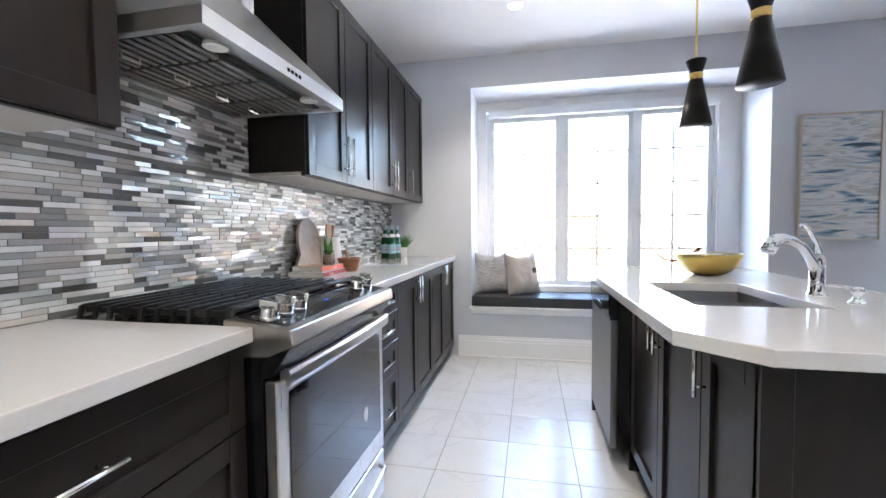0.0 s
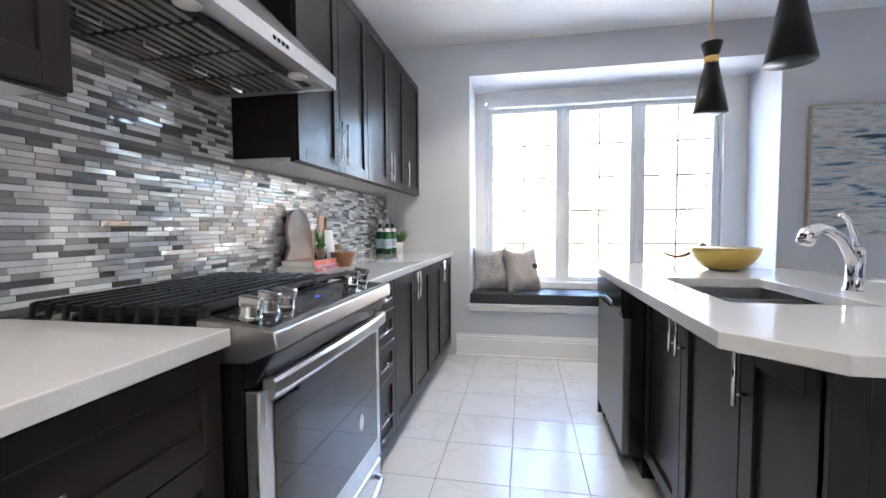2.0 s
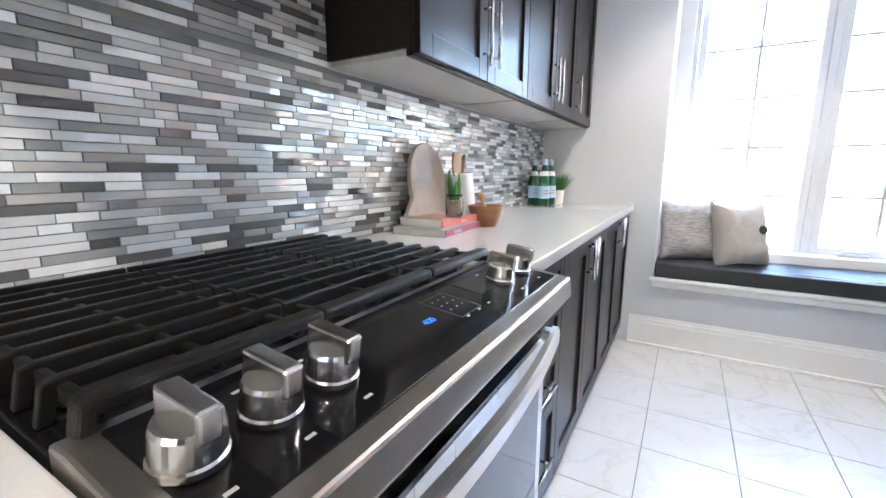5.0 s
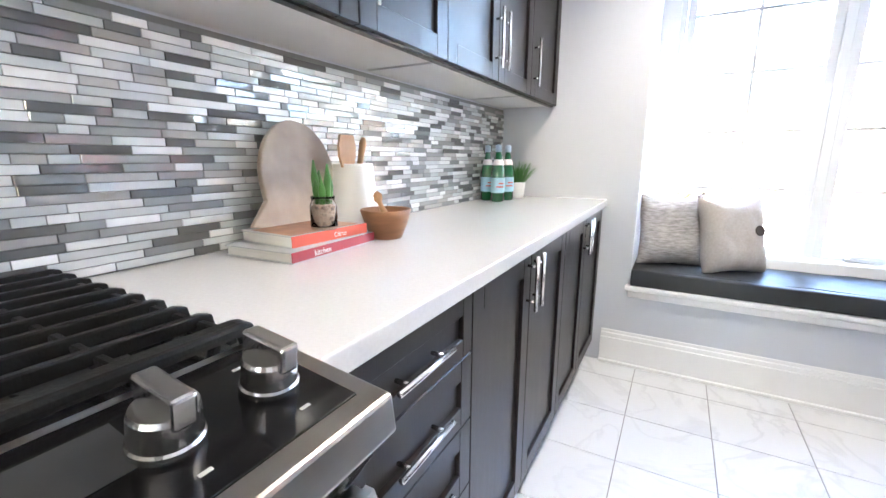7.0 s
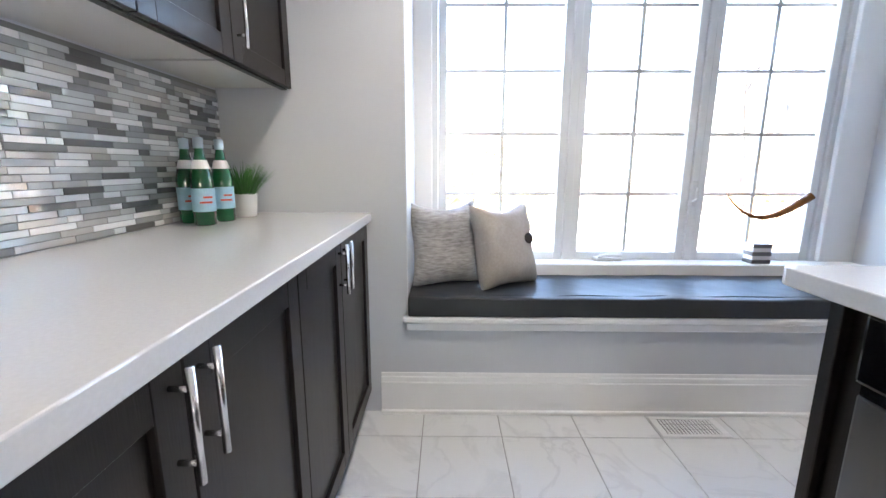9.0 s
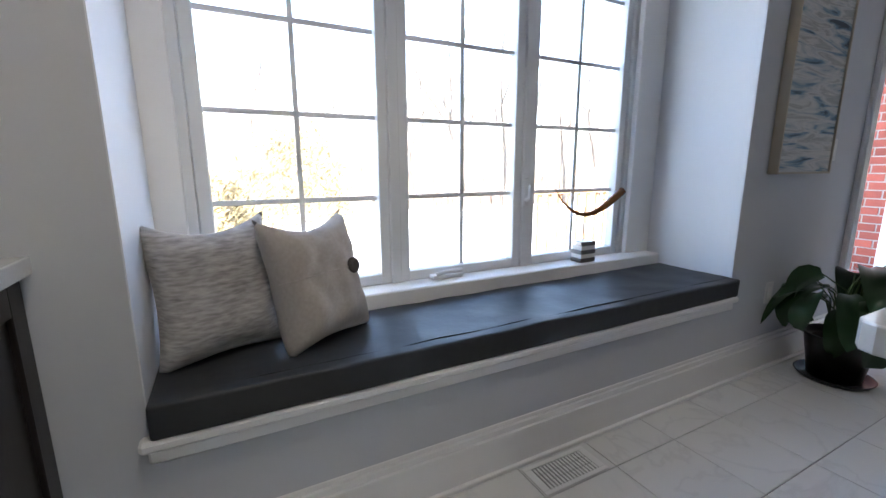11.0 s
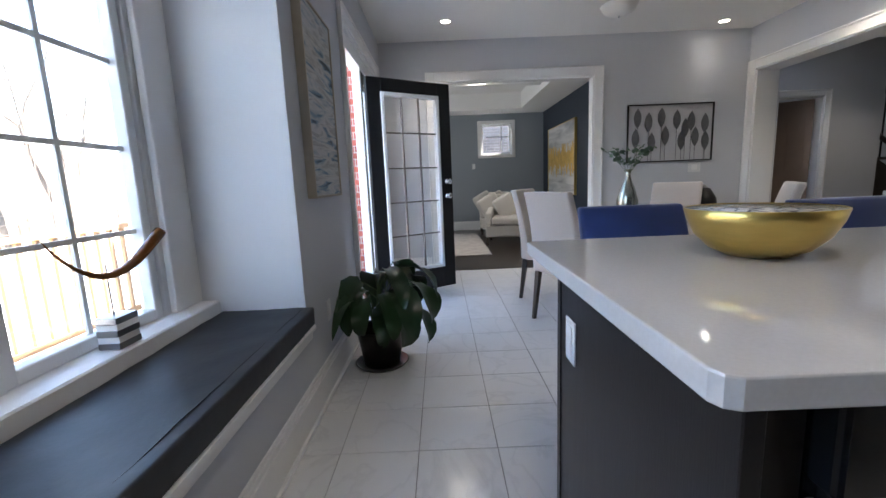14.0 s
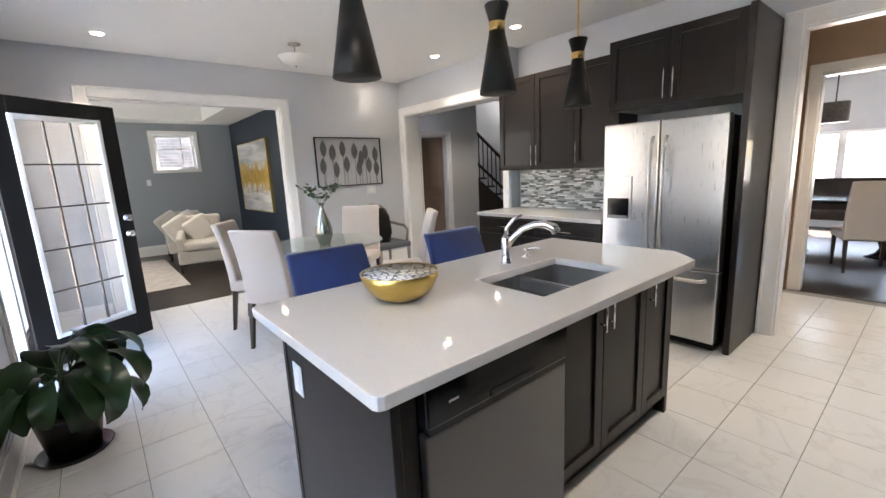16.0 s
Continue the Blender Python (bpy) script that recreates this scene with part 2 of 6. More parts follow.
M["deckwood"] = mat("yellow deck wood", (0.45, 0.26, 0.12), 0.7, noise_scale=6, noise_amt=0.2, stretch=(8, 8, 1))
M["rug"] = mat("pale rug", (0.45, 0.42, 0.40), 0.95, noise_scale=8, noise_amt=0.35)
M["wicker"] = mat("wicker", (0.28, 0.15, 0.07), 0.8, bump=1.0, bump_scale=90)
M["lamp_on"] = emit("lit lamp lens", (1.0, 0.93, 0.82), 3)
M["shade"] = mat("opal glass shade", (0.80, 0.78, 0.74), 0.3)
M["display"] = emit("blue display digits", (0.01, 0.12, 1.0), 0.035)
M["key"] = mat("grey key print", (0.35, 0.35, 0.35), 0.5)
# Near-black colour stands for the shade between the baffle slats.
M["filter"] = mat("black gap shade behind slats", (0.010, 0.010, 0.010), 0.6)
M["slat"] = mat("baffle slat steel", (0.30, 0.28, 0.265), 0.38, 1.0)
M["door_black"] = mat("black door paint", (0.006, 0.006, 0.007), 0.45)
M["screen"] = mat("grey exterior screen", (0.30, 0.32, 0.33), 0.5)
MOS = [
    ("white marble strip", (0.84, 0.835, 0.82), 0.2), ("pale grey glass strip", (0.60, 0.62, 0.61), 0.05),
    ("grey glass strip", (0.31, 0.32, 0.31), 0.05), ("charcoal glass strip", (0.15, 0.15, 0.148), 0.06), ("taupe stone strip", (0.47, 0.45, 0.425), 0.2)]
MOSP = [mat(n, c, r, noise_scale=30, noise_amt=0.12, rand=0.14, coat=0.6, tilt=0.14) for n, c, r in MOS]
MOSS = [mat(n + " field", c, r, noise_scale=30, noise_amt=0.12, island=0.14, coat=0.6, tilt=0.14) for n, c, r in MOS]

# ---- mesh helpers ----
WL = {}


def thing(name, at, label, category, group="", kind=""):
    ob = new(name)
    ob.empty_display_size = 0.1
    ob.location = at
    WL[ob] = Vector(at)
    return tagged(ob, label, category, group, kind)


def finish(name, bm, material, smooth=False):
    me = bpy.data.meshes.new(name)
    bmesh.ops.recalc_face_normals(bm, faces=bm.faces)
    bm.to_mesh(me)
    bm.free()
    for x in (material if isinstance(material, (list, tuple)) else [material]):
        me.materials.append(x)
    if smooth:
        me.shade_smooth()
    return me


def part(name, bm, material, parent, label="", smooth=False, kind=""):
    off = WL[parent]
    bmesh.ops.translate(bm, verts=bm.verts, vec=-off)
    ob = new(name, finish(name, bm, material, smooth))
    ob.parent = parent
    WL[ob] = off
    return tagged(ob, label, kind=kind)


def solid(name, bm, material, label="", category="", kind="structure", smooth=False, group=""):
    me = finish(name, bm, material, smooth)
    ob = new(name, me)
    WL[ob] = Vector((0, 0, 0))
    return tagged(ob, label, category, group, kind)


def bx(bm, x0, x1, y0, y1, z0, z1, bev=0.0, seg=1):
    t = bmesh.new()
    bmesh.ops.create_cube(t, size=1)
    for v in t.verts:
        v.co = Vector(((x0 + x1) / 2 + v.co.x * (x1 - x0), (y0 + y1) / 2 + v.co.y * (y1 - y0), (z0 + z1) / 2 + v.co.z * (z1 - z0)))
    if bev:
        bmesh.ops.bevel(t, geom=t.edges[:], offset=bev, segments=seg, affect="EDGES", profile=0.5)
    join(bm, t)


def join(bm, t, m=None):
    idx = [bm.verts.new(m @ v.co if m else v.co) for v in t.verts]
    t.verts.index_update()
    for f in t.faces:
        try:
            g = bm.faces.new([idx[v.index] for v in f.verts])
            g.smooth = f.smooth
            g.material_index = f.material_index
        except ValueError:
            pass
    t.free()


def box(x0, x1, y0, y1, z0, z1, bev=0.0, seg=1):
    bm = bmesh.new()
    bx(bm, min(x0, x1), max(x0, x1), min(y0, y1), max(y0, y1), z0, z1, bev, seg)
    return bm


def lathe(profile, cx=0, cy=0, n=32, bm=None):
    bm = bm or bmesh.new()
    rings = []
    for r, z in profile:
        rings.append([bm.verts.new((cx + r * math.cos(2 * math.pi * i / n), cy + r * math.sin(2 * math.pi * i / n), z)) for i in range(n)] if r > 1e-5 else [bm.verts.new((cx, cy, z))])
    for a, b in zip(rings, rings[1:]):
        for i in range(n):
            j = (i + 1) % n
            if len(a) == 1 and len(b) == 1:
                continue
            if len(a) == 1:
                bm.faces.new((a[0], b[i], b[j]))
            elif len(b) == 1:
                bm.faces.new((a[i], a[j], b[0]))
            else:
                bm.faces.new((a[i], a[j], b[j], b[i]))
    for ring, flip in ((rings[0], 1), (rings[-1], 0)):
        if len(ring) > 2:
            bm.faces.new(ring[::-1] if flip else ring)
    return bm


def tube(points, r, n=10, bm=None):
    bm = bm or bmesh.new()
    pts = [Vector(p) for p in points]
    rad = r if isinstance(r, (list, tuple)) else [r] * len(pts)
    rings = []
    up = None
    for i, p in enumerate(pts):
        d = (pts[min(i + 1, len(pts) - 1)] - pts[max(i - 1, 0)]).normalized()
        if up is None:
            up = d.orthogonal().normalized()
        up = (up - d * up.dot(d)).normalized()
        s = d.cross(up)
        rings.append([bm.verts.new(p + rad[i] * (math.cos(2 * math.pi * k / n) * up + math.sin(2 * math.pi * k / n) * s)) for k in range(n)])
    for a, b in zip(rings, rings[1:]):
        for k in range(n):
            bm.faces.new((a[k], a[(k + 1) % n], b[(k + 1) % n], b[k]))
    bm.faces.new(rings[0][::-1])
    bm.faces.new(rings[-1])
    return bm


def prism(poly, z0, z1, bev=0.0, bm=None):
    t = bmesh.new()
    a = [t.verts.new((x, y, z0)) for x, y in poly]
    b = [t.verts.new((x, y, z1)) for x, y in poly]
    t.faces.new(a[::-1])
    t.faces.new(b)
    for i in range(len(poly)):
        j = (i + 1) % len(poly)
        t.faces.new((a[i], a[j], b[j], b[i]))
    if bev:
        bmesh.ops.recalc_face_normals(t, faces=t.faces)
        es = [e for e in t.edges if abs(e.verts[0].co.z - e.verts[1].co.z) < 1e-6]
        bmesh.ops.bevel(t, geom=es, offset=bev, segments=2, affect="EDGES", profile=0.5)
    if bm is None:
        return t
    join(bm, t)
    return bm


def xf(bm, m):
    bmesh.ops.transform(bm, matrix=m, verts=bm.verts)
    return bm


# faces: (u, d, z) to the world; u runs along the front, d out of it
def face_w(x):
    return lambda u, d, z: (x + d, u, z)


def face_iw(x):
    return lambda u, d, z: (x - d, u, z)


def face_s(y):
    return lambda u, d, z: (u, y + d, z)


def fbx(bm, f, u0, u1, d0, d1, z0, z1, bev=0.0):
    a, b = f(u0, d0, z0), f(u1, d1, z1)
    bx(bm, min(a[0], b[0]), max(a[0], b[0]), min(a[1], b[1]), max(a[1], b[1]), min(a[2], b[2]), max(a[2], b[2]), bev)


def shaker(parent, f, u0, u1, z0, z1, name="door", handle=None, rail=0.058, vertical=True, length=0.2):
    g = 0.0018
    u0, u1, z0, z1 = u0 + g, u1 - g, z0 + g, z1 - g
    bm = bmesh.new()
    fbx(bm, f, u0 + rail, u1 - rail, 0, 0.009, z0 + rail, z1 - rail)
    d = part(name, bm, M["cab"], parent)
    for n2, a, b, c, e in (("stile", u0, u0 + rail, z0, z1), ("stile", u1 - rail, u1, z0, z1), ("rail", u0 + rail, u1 - rail, z0, z0 + rail), ("rail", u0 + rail, u1 - rail, z1 - rail, z1)):
        bm = bmesh.new()
        fbx(bm, f, a, b, 0, 0.02, c, e, 0.0015)
        part(n2, bm, M["cab"], d)
    if handle:
        hu, hz = handle
        bm = bmesh.new()
        h = length / 2
        ends = ((hu, hz - h), (hu, hz + h)) if vertical else ((hu - h, hz), (hu + h, hz))
        posts = ((hu, hz - h * 0.64), (hu, hz + h * 0.64)) if vertical else ((hu - h * 0.64, hz), (hu + h * 0.64, hz))
        tube([f(ends[0][0], 0.048, ends[0][1]), f(ends[1][0], 0.048, ends[1][1])], 0.0055, 12, bm)
        for u, z in posts:
            tube([f(u, 0.02, z), f(u, 0.048, z)], 0.004, 8, bm)
        part("handle", bm, M["nickel"], d, "satin nickel bar handle", smooth=True)
    return d


def drawer(parent, f, u0, u1, z0, z1, handle=True):
    rail = min(0.05, (z1 - z0) * 0.3)
    return shaker(parent, f, u0, u1, z0, z1, "drawer", ((u0 + u1) / 2, (z0 + z1) / 2) if handle else None, rail, False, 0.165)


# ---- structure ----
def wall(name, pieces, material, label):
    bm = bmesh.new()
    for p in pieces:
        bx(bm, *p)
    return solid(name, bm, material, label, "wall")


RX0, RX1, RZ, BZ, WY = 0.622, 2.975, 2.405, 0.466, 5.42
P0, P1, PZ = 4.22, 5.80, 2.24
DHX = 4.955
wall("wall_west", [(WX - 0.15, WX, -0.5, NY, 0, CZ)], M["wall"], "grey painted kitchen wall behind the cabinets")
wall("wall_north", [(WX - 0.15, RX0, NY, NY + 0.2, 0, CZ), (RX0, RX1, NY, NY + 0.2, RZ, CZ), (RX0, RX1, NY, NY + 0.12, 0, BZ - 0.068), (RX1, P0, NY, NY + 0.2, 0, CZ),
                    (P0, P1, NY, NY + 0.2, PZ, CZ), (P1, EX + 0.12, NY, NY + 0.2, 0, CZ)], M["wall"], "grey painted wall with a window seat recess")
wall("wall_east", [(EX, EX + 0.12, SY, 2.455, 0, CZ), (EX, EX + 0.12, 2.455, 4.295, 2.23, CZ), (EX, EX + 0.12, 4.295, NY, 0, CZ)], M["wall"], "grey painted wall with a wide cased opening")
wall("wall_south", [(1.50, 3.972, SY - 0.12, SY, 0, CZ), (3.972, 4.085, SY - 0.12, DSY, 0, CZ), (4.085, 6.03, SY - 0.12, DSY, 2.20, CZ), (6.03, EX, SY - 0.12, DSY, 0, CZ), (EX, EX + 0.12, SY - 0.12, SY, 0, CZ), (-0.285, 0.2, SY - 1.1, SY - 0.98, 0, CZ),
                    (0.2, 1.50, SY - 0.12, SY, 2.28, CZ), (-0.135, 0.2, SY - 0.12, SY, 0, CZ)], M["wall"], "grey painted wall behind the refrigerator")
# Recess sides take the lightened paint, so window light is painted on.
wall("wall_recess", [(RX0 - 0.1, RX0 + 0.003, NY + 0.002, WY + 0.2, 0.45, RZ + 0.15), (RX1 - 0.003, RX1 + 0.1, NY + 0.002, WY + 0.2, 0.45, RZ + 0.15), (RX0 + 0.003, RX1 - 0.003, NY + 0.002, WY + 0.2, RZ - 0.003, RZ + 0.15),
                     (RX0, RX1, WY, WY + 0.2, 0, 0.549)], M["wall_window_lit"], "grey painted sides of the window seat recess, window light in their colour")
wall("ceiling", [(-0.3, EX + 0.2, -0.6, NY + 0.2, CZ, CZ + 0.12)], M["ceil"], "plain white ceiling")
solid("floor", box(-0.3, EX + 0.05, -1.0, NY + 0.2, -0.12, -0.006), M["grout"], "grey grout bed of the tiled kitchen floor", "floor")

# window
win = thing("window_1", (1.8, WY, 0.6), "white vinyl casement window with three sashes and grilles", "window", kind="structure")
SASH = ((0.79, 1.378), (1.506, 2.04), (2.165, 2.72))
Z0, Z1 = 0.648, 2.205
bm = bmesh.new()
FX0, FX1 = 0.70, 2.82
bx(bm, FX0, 0.745, WY, WY + 0.1, 0.60, 2.30, 0.003)
bx(bm, 2.765, FX1, WY, WY + 0.1, 0.60, 2.30, 0.003)
bx(bm, 1.421, 1.463, WY, WY + 0.1, 0.60, 2.30, 0.003)
bx(bm, 2.083, 2.122, WY, WY + 0.1, 0.60, 2.30, 0.003)
bx(bm, 0.745, 2.765, WY, WY + 0.1, 2.25, 2.32, 0.003)
bx(bm, 0.745, 2.765, WY, WY + 0.1, 0.55, 0.605, 0.003)
part("window_frame", bm, M["vinyl"], win)
for a, b in SASH:
    bm = bmesh.new()
    w = 0.043
    for q in ((a - w, a, Z0 - w, Z1 + w), (b, b + w, Z0 - w, Z1 + w), (a, b, Z0 - w, Z0), (a, b, Z1, Z1 + w)):
        bx(bm, q[0], q[1], WY + 0.012, WY + 0.07, q[2], q[3], 0.004)
    s = part("sash", bm, M["vinyl"], win)
    bm = bmesh.new()
    c = (a + b) / 2
    bx(bm, c - 0.009, c + 0.009, WY + 0.04, WY + 0.05, Z0, Z1)
    for k in range(1, 5):
        z = Z0 + (Z1 - Z0) * k / 5 + 0.002
        bx(bm, a, b, WY + 0.0402, WY + 0.0498, z - 0.009, z + 0.009)
    part("grille", bm, M["vinyl"], s)
    p = part("pane", box(a, b, WY + 0.055, WY + 0.059, Z0, Z1), M["glass"], s)
    p.visible_shadow = False
bm = box(0.74, 2.78, WY - 0.09, WY - 0.031, 2.24, 2.315, 0.006)
part("blind_cassette", bm, M["vinyl"], win, "white roller blind cassette across the window head")
for x, z in ((1.66, 0.62),):
    bm = box(x - 0.075, x + 0.075, WY - 0.045, WY, 0.607, 0.628, 0.008, 2)
    tube([(x - 0.055, WY - 0.04, 0.630), (x - 0.02, WY - 0.048, 0.640), (x + 0.065, WY - 0.045, 0.640)], [0.010, 0.009, 0.011], 10, bm)
    part("crank_handle", bm, M["plastic_w"], win, "white folding window crank")
for x in (2.10,):
    bm = box(x - 0.014, x + 0.014, WY - 0.008, WY, 0.90, 1.03, 0.004, 2)
    tube([(x, WY - 0.008, 0.93), (x, WY - 0.03, 0.94), (x, WY - 0.034, 1.00)], [0.011, 0.009, 0.007], 10, bm)
    part("sash_lock", bm, M["plastic_w"], win)
bm = bmesh.new()
bx(bm, RX0, 0.715, WY - 0.03, WY, 0.608, RZ, 0.004)
bx(bm, 2.79, RX1, WY - 0.03, WY, 0.608, RZ, 0.004)
bx(bm, 0.715, 2.79, WY - 0.03, WY, 2.305, RZ, 0.004)
solid("trim", bm, M["trim"], "white casing round the kitchen window", "trim")
bm = bmesh.new()
bx(bm, RX0 + 0.002, RX1 - 0.002, WY - 0.11, WY + 0.01, 0.50, 0.606, 0.006)
solid("window_sill", bm, M["trim"], "white painted window sill above the seat", "window sill")
bm = bmesh.new()
bx(bm, RX0 - 0.02, RX1 + 0.02, NY - 0.035, NY + 0.12, BZ - 0.03, BZ, 0.008)
bx(bm, RX0 - 0.005, RX1 + 0.005, NY - 0.02, NY, BZ - 0.068, BZ - 0.03, 0.006)
bx(bm, RX0, RX1, NY + 0.12, WY - 0.11, BZ - 0.03, BZ - 0.002)
solid("seat_ledge", bm, M["trim"], "white moulded ledge under the window seat cushion", "ledge")


def baseboard(runs):
    for x0, y0, x1, y1, nx, ny in runs:
        bm = bmesh.new()
        for d, za, zb in ((0.016, 0.0, 0.15), (0.011, 0.15, 0.175), (0.006, 0.175, 0.195), (0.03, 0.0, 0.018)):
            bx(bm, min(x0, x1) + min(0, nx * d), max(x0, x1) + max(0, nx * d), min(y0, y1) + min(0, ny * d), max(y0, y1) + max(0, ny * d), za, zb, 0.003)
        solid("baseboard", bm, M["trim"], "tall white stepped baseboard along the wall", "baseboard")


baseboard([(0.50, NY, P0 - 0.11, NY, 0, -1), (EX, DSY + 0.02, EX, 2.29, -1, 0), (P1 + 0.11, NY, EX, NY, 0, -1), (EX, 4.41, EX, NY, -1, 0)])


def casing(name, f, u0, u1, z, w=0.105, depth=0.02, jamb=0.12, label="white casing round the opening"):
    bm = bmesh.new()
    for a, b, c, d in ((u0 - w, u0, 0, z + w), (u1, u1 + w, 0, z + w), (u0, u1, z, z + w)):
        fbx(bm, f, a, b, 0, depth, c, d, 0.004)
    for a, b, c, d in ((u0 - w, u0 - w + 0.02, 0, z + w), (u1 + w - 0.02, u1 + w, 0, z + w), (u0 - w, u1 + w, z + w - 0.02, z + w)):
        fbx(bm, f, a, b, depth, depth + 0.012, c, d, 0.004)
    for a, b, c, d in ((u0 - 0.001, u0 + 0.014, 0, z), (u1 - 0.014, u1 + 0.001, 0, z), (u0 + 0.014, u1 - 0.014, z - 0.014, z + 0.001)):
        fbx(bm, f, a, b, -jamb, 0.002, c, d)
    return solid(name, bm, M["trim"], label, "trim")


casing("trim", lambda u, d, z: (EX - d, u, z), 2.455, 4.295, 2.23)
casing("trim", face_s(DSY), 4.085, 6.03, 2.20, jamb=0.25)
casing("trim", face_s(SY), 0.25, 1.48, 2.23)
casing("trim", lambda u, d, z: (u, NY - d, z), P0, P1, PZ, jamb=0.2)

# patio door
door = thing("door_1", (DHX, NY, 0.03), "open black patio door with a white framed fifteen-lite glass insert", "door", kind="structure")
ang = math.atan2(4.165 - (NY - 0.02), 5.425 - DHX)
DW, DH = 0.875, 2.01


def dpart(name, bm, m, parent=None, label=""):
    xf(bm, Matrix.Translation((DHX, NY - 0.02, 0.03)) @ Matrix.Rotation(ang, 4, "Z"))
    return part(name, bm, m, parent or door, label)


bm = bmesh.new()
for q in ((0, 0.14, 0, DH), (DW - 0.14, DW, 0, DH), (0.14, DW - 0.14, 0, 0.22), (0.14, DW - 0.14, DH - 0.13, DH)):
    bx(bm, q[0], q[1], -0.022, 0.022, q[2], q[3], 0.002)
dpart("leaf", bm, M["door_black"])
bm = bmesh.new()
for q in ((0.13, 0.165, 0.21, DH - 0.12), (DW - 0.165, DW - 0.13, 0.21, DH - 0.12), (0.165, DW - 0.165, 0.21, 0.245), (0.165, DW - 0.165, DH - 0.155, DH - 0.12)):
    bx(bm, q[0], q[1], -0.034, 0.034, q[2], q[3], 0.006)
lite = dpart("lite_frame", bm, M["trim"], label="white moulded frame of the door glass")
bm = bmesh.new()
gx0, gx1, gz0, gz1 = 0.165, DW - 0.165, 0.245, DH - 0.155
for k in (1, 2):
    x = gx0 + (gx1 - gx0) * k / 3
    bx(bm, x - 0.006, x + 0.006, -0.012, 0.012, gz0, gz1)
for k in (1, 2, 3, 4):
    z = gz0 + (gz1 - gz0) * k / 5
    bx(bm, gx0, gx1, -0.0118, 0.0118, z - 0.006, z + 0.006)
dpart("grille", bm, M["steel_dk"], lite)
dpart("pane", box(gx0, gx1, -0.003, 0.003, gz0, gz1), M["glass"], lite).visible_shadow = False
for z in (0.93, 1.07):
    bm = lathe([(0.028, 0), (0.028, 0.012), (0.012, 0.016), (0.012, 0.03), (0.026, 0.036), (0.03, 0.05), (0.022, 0.062), (0, 0.064)], n=20)
    xf(bm, Matrix.Translation((DW - 0.065, 0.022, z)) @ Matrix.Rotation(radians(-90), 4, "X"))
    b2 = lathe([(0.028, 0), (0.028, 0.012), (0.012, 0.016), (0.012, 0.03), (0.026, 0.036), (0.03, 0.05), (0.022, 0.062), (0, 0.064)], n=20)
    xf(b2, Matrix.Translation((DW - 0.065, -0.022, z)) @ Matrix.Rotation(radians(90), 4, "X"))
    join(bm, b2)
    o = dpart("door_handle" if z < 1 else "deadbolt", bm, M["nickel"])
    o.data.shade_smooth()
bm = box(P0, P1, NY + 0.02, NY + 0.2, -0.005, 0.03, 0.004)
solid("threshold", bm, M["nickel"], "metal threshold of the patio door", "threshold")
bm = bmesh.new()
bx(bm, P0 + 0.014, P0 + 0.05, NY + 0.02, NY + 0.09, 0.03, 2.12, 0.003)
bx(bm, DHX, DHX + 0.05, NY + 0.02, NY + 0.09, 0.03, 2.12, 0.003)
bx(bm, P1 - 0.05, P1 - 0.014, NY + 0.02, NY + 0.09, 0.03, 2.12, 0.003)
bx(bm, P0 + 0.014, P1 - 0.014, NY + 0.0202, NY + 0.0898, 2.12, PZ - 0.014, 0.003)
solid("door_frame", bm, M["trim"], "white frame round the patio doors", "door frame")
side = thing("door_2", (5.47, NY + 0.08, 0.03), "closed black framed glass panel beside the open patio door", "door", kind="structure")
bm = bmesh.new()
for q in ((DHX + 0.05, DHX + 0.17, 0.03, 2.12), (P1 - 0.17, P1 - 0.05, 0.03, 2.12), (DHX + 0.17, P1 - 0.17, 0.03, 0.24), (DHX + 0.17, P1 - 0.17, 1.99, 2.12)):
    bx(bm, q[0], q[1], NY + 0.032, NY + 0.070, q[2], q[3], 0.002)
part("leaf", bm, M["door_black"], side)
part("pane", box(DHX + 0.17, P1 - 0.17, NY + 0.049, NY + 0.053, 0.24, 1.99), M["glass"], side).visible_shadow = False

# ---- kitchen, west run ----
CX = 0.436  # cabinet face
CTZ0, CTZ = 0.876, 0.913


def base_unit(name, f, u0, u1, depth, label, sides=True):
    a = f((u0 + u1) / 2, -depth / 2, 0)
    t = thing(name, (a[0], a[1], 0), label, "cabinet", "base cabinets")
    bm = bmesh.new()
    fbx(bm, f, u0, u1, -depth, 0, 0.10, CTZ0)
    fbx(bm, f, u0 + 0.001, u1 - 0.001, -depth, -0.06, 0.0, 0.10)
    part("body", bm, M["cab"], t)
    return t


FW = face_w(CX)
LAB = "espresso shaker base cabinet with satin nickel bar handles"
t = base_unit("base_cabinet", FW, 2.846, 3.28, CX - WX - 0.002, "espresso four drawer base cabinet beside the range")
for a, b in ((0.105, 0.42), (0.42, 0.583), (0.583, 0.736), (0.736, 0.868)):
    drawer(t, FW, 2.846, 3.28, a, b)
for u0, m, u1 in ((3.28, 3.668, 4.085), (4.085, 4.472, 4.915)):
    t = base_unit("base_cabinet", FW, u0, u1, CX - WX - 0.002, LAB)
    shaker(t, FW, u0, m, 0.105, 0.868, handle=(m - 0.030, 0.787), length=0.158)
    shaker(t, FW, m, u1, 0.105, 0.868, handle=(m + 0.030, 0.787), length=0.158)
for u0, u1 in ((1.25, 2.078), (0.55, 1.25)):
    t = base_unit("base_cabinet", FW, u0, u1, CX - WX - 0.002, "espresso base cabinet with one wide drawer over doors")
    m = (u0 + u1) / 2
    drawer(t, FW, u0, u1, 0.668, 0.868)
    shaker(t, FW, u0, m, 0.105, 0.668, handle=(m - 0.033, 0.52))
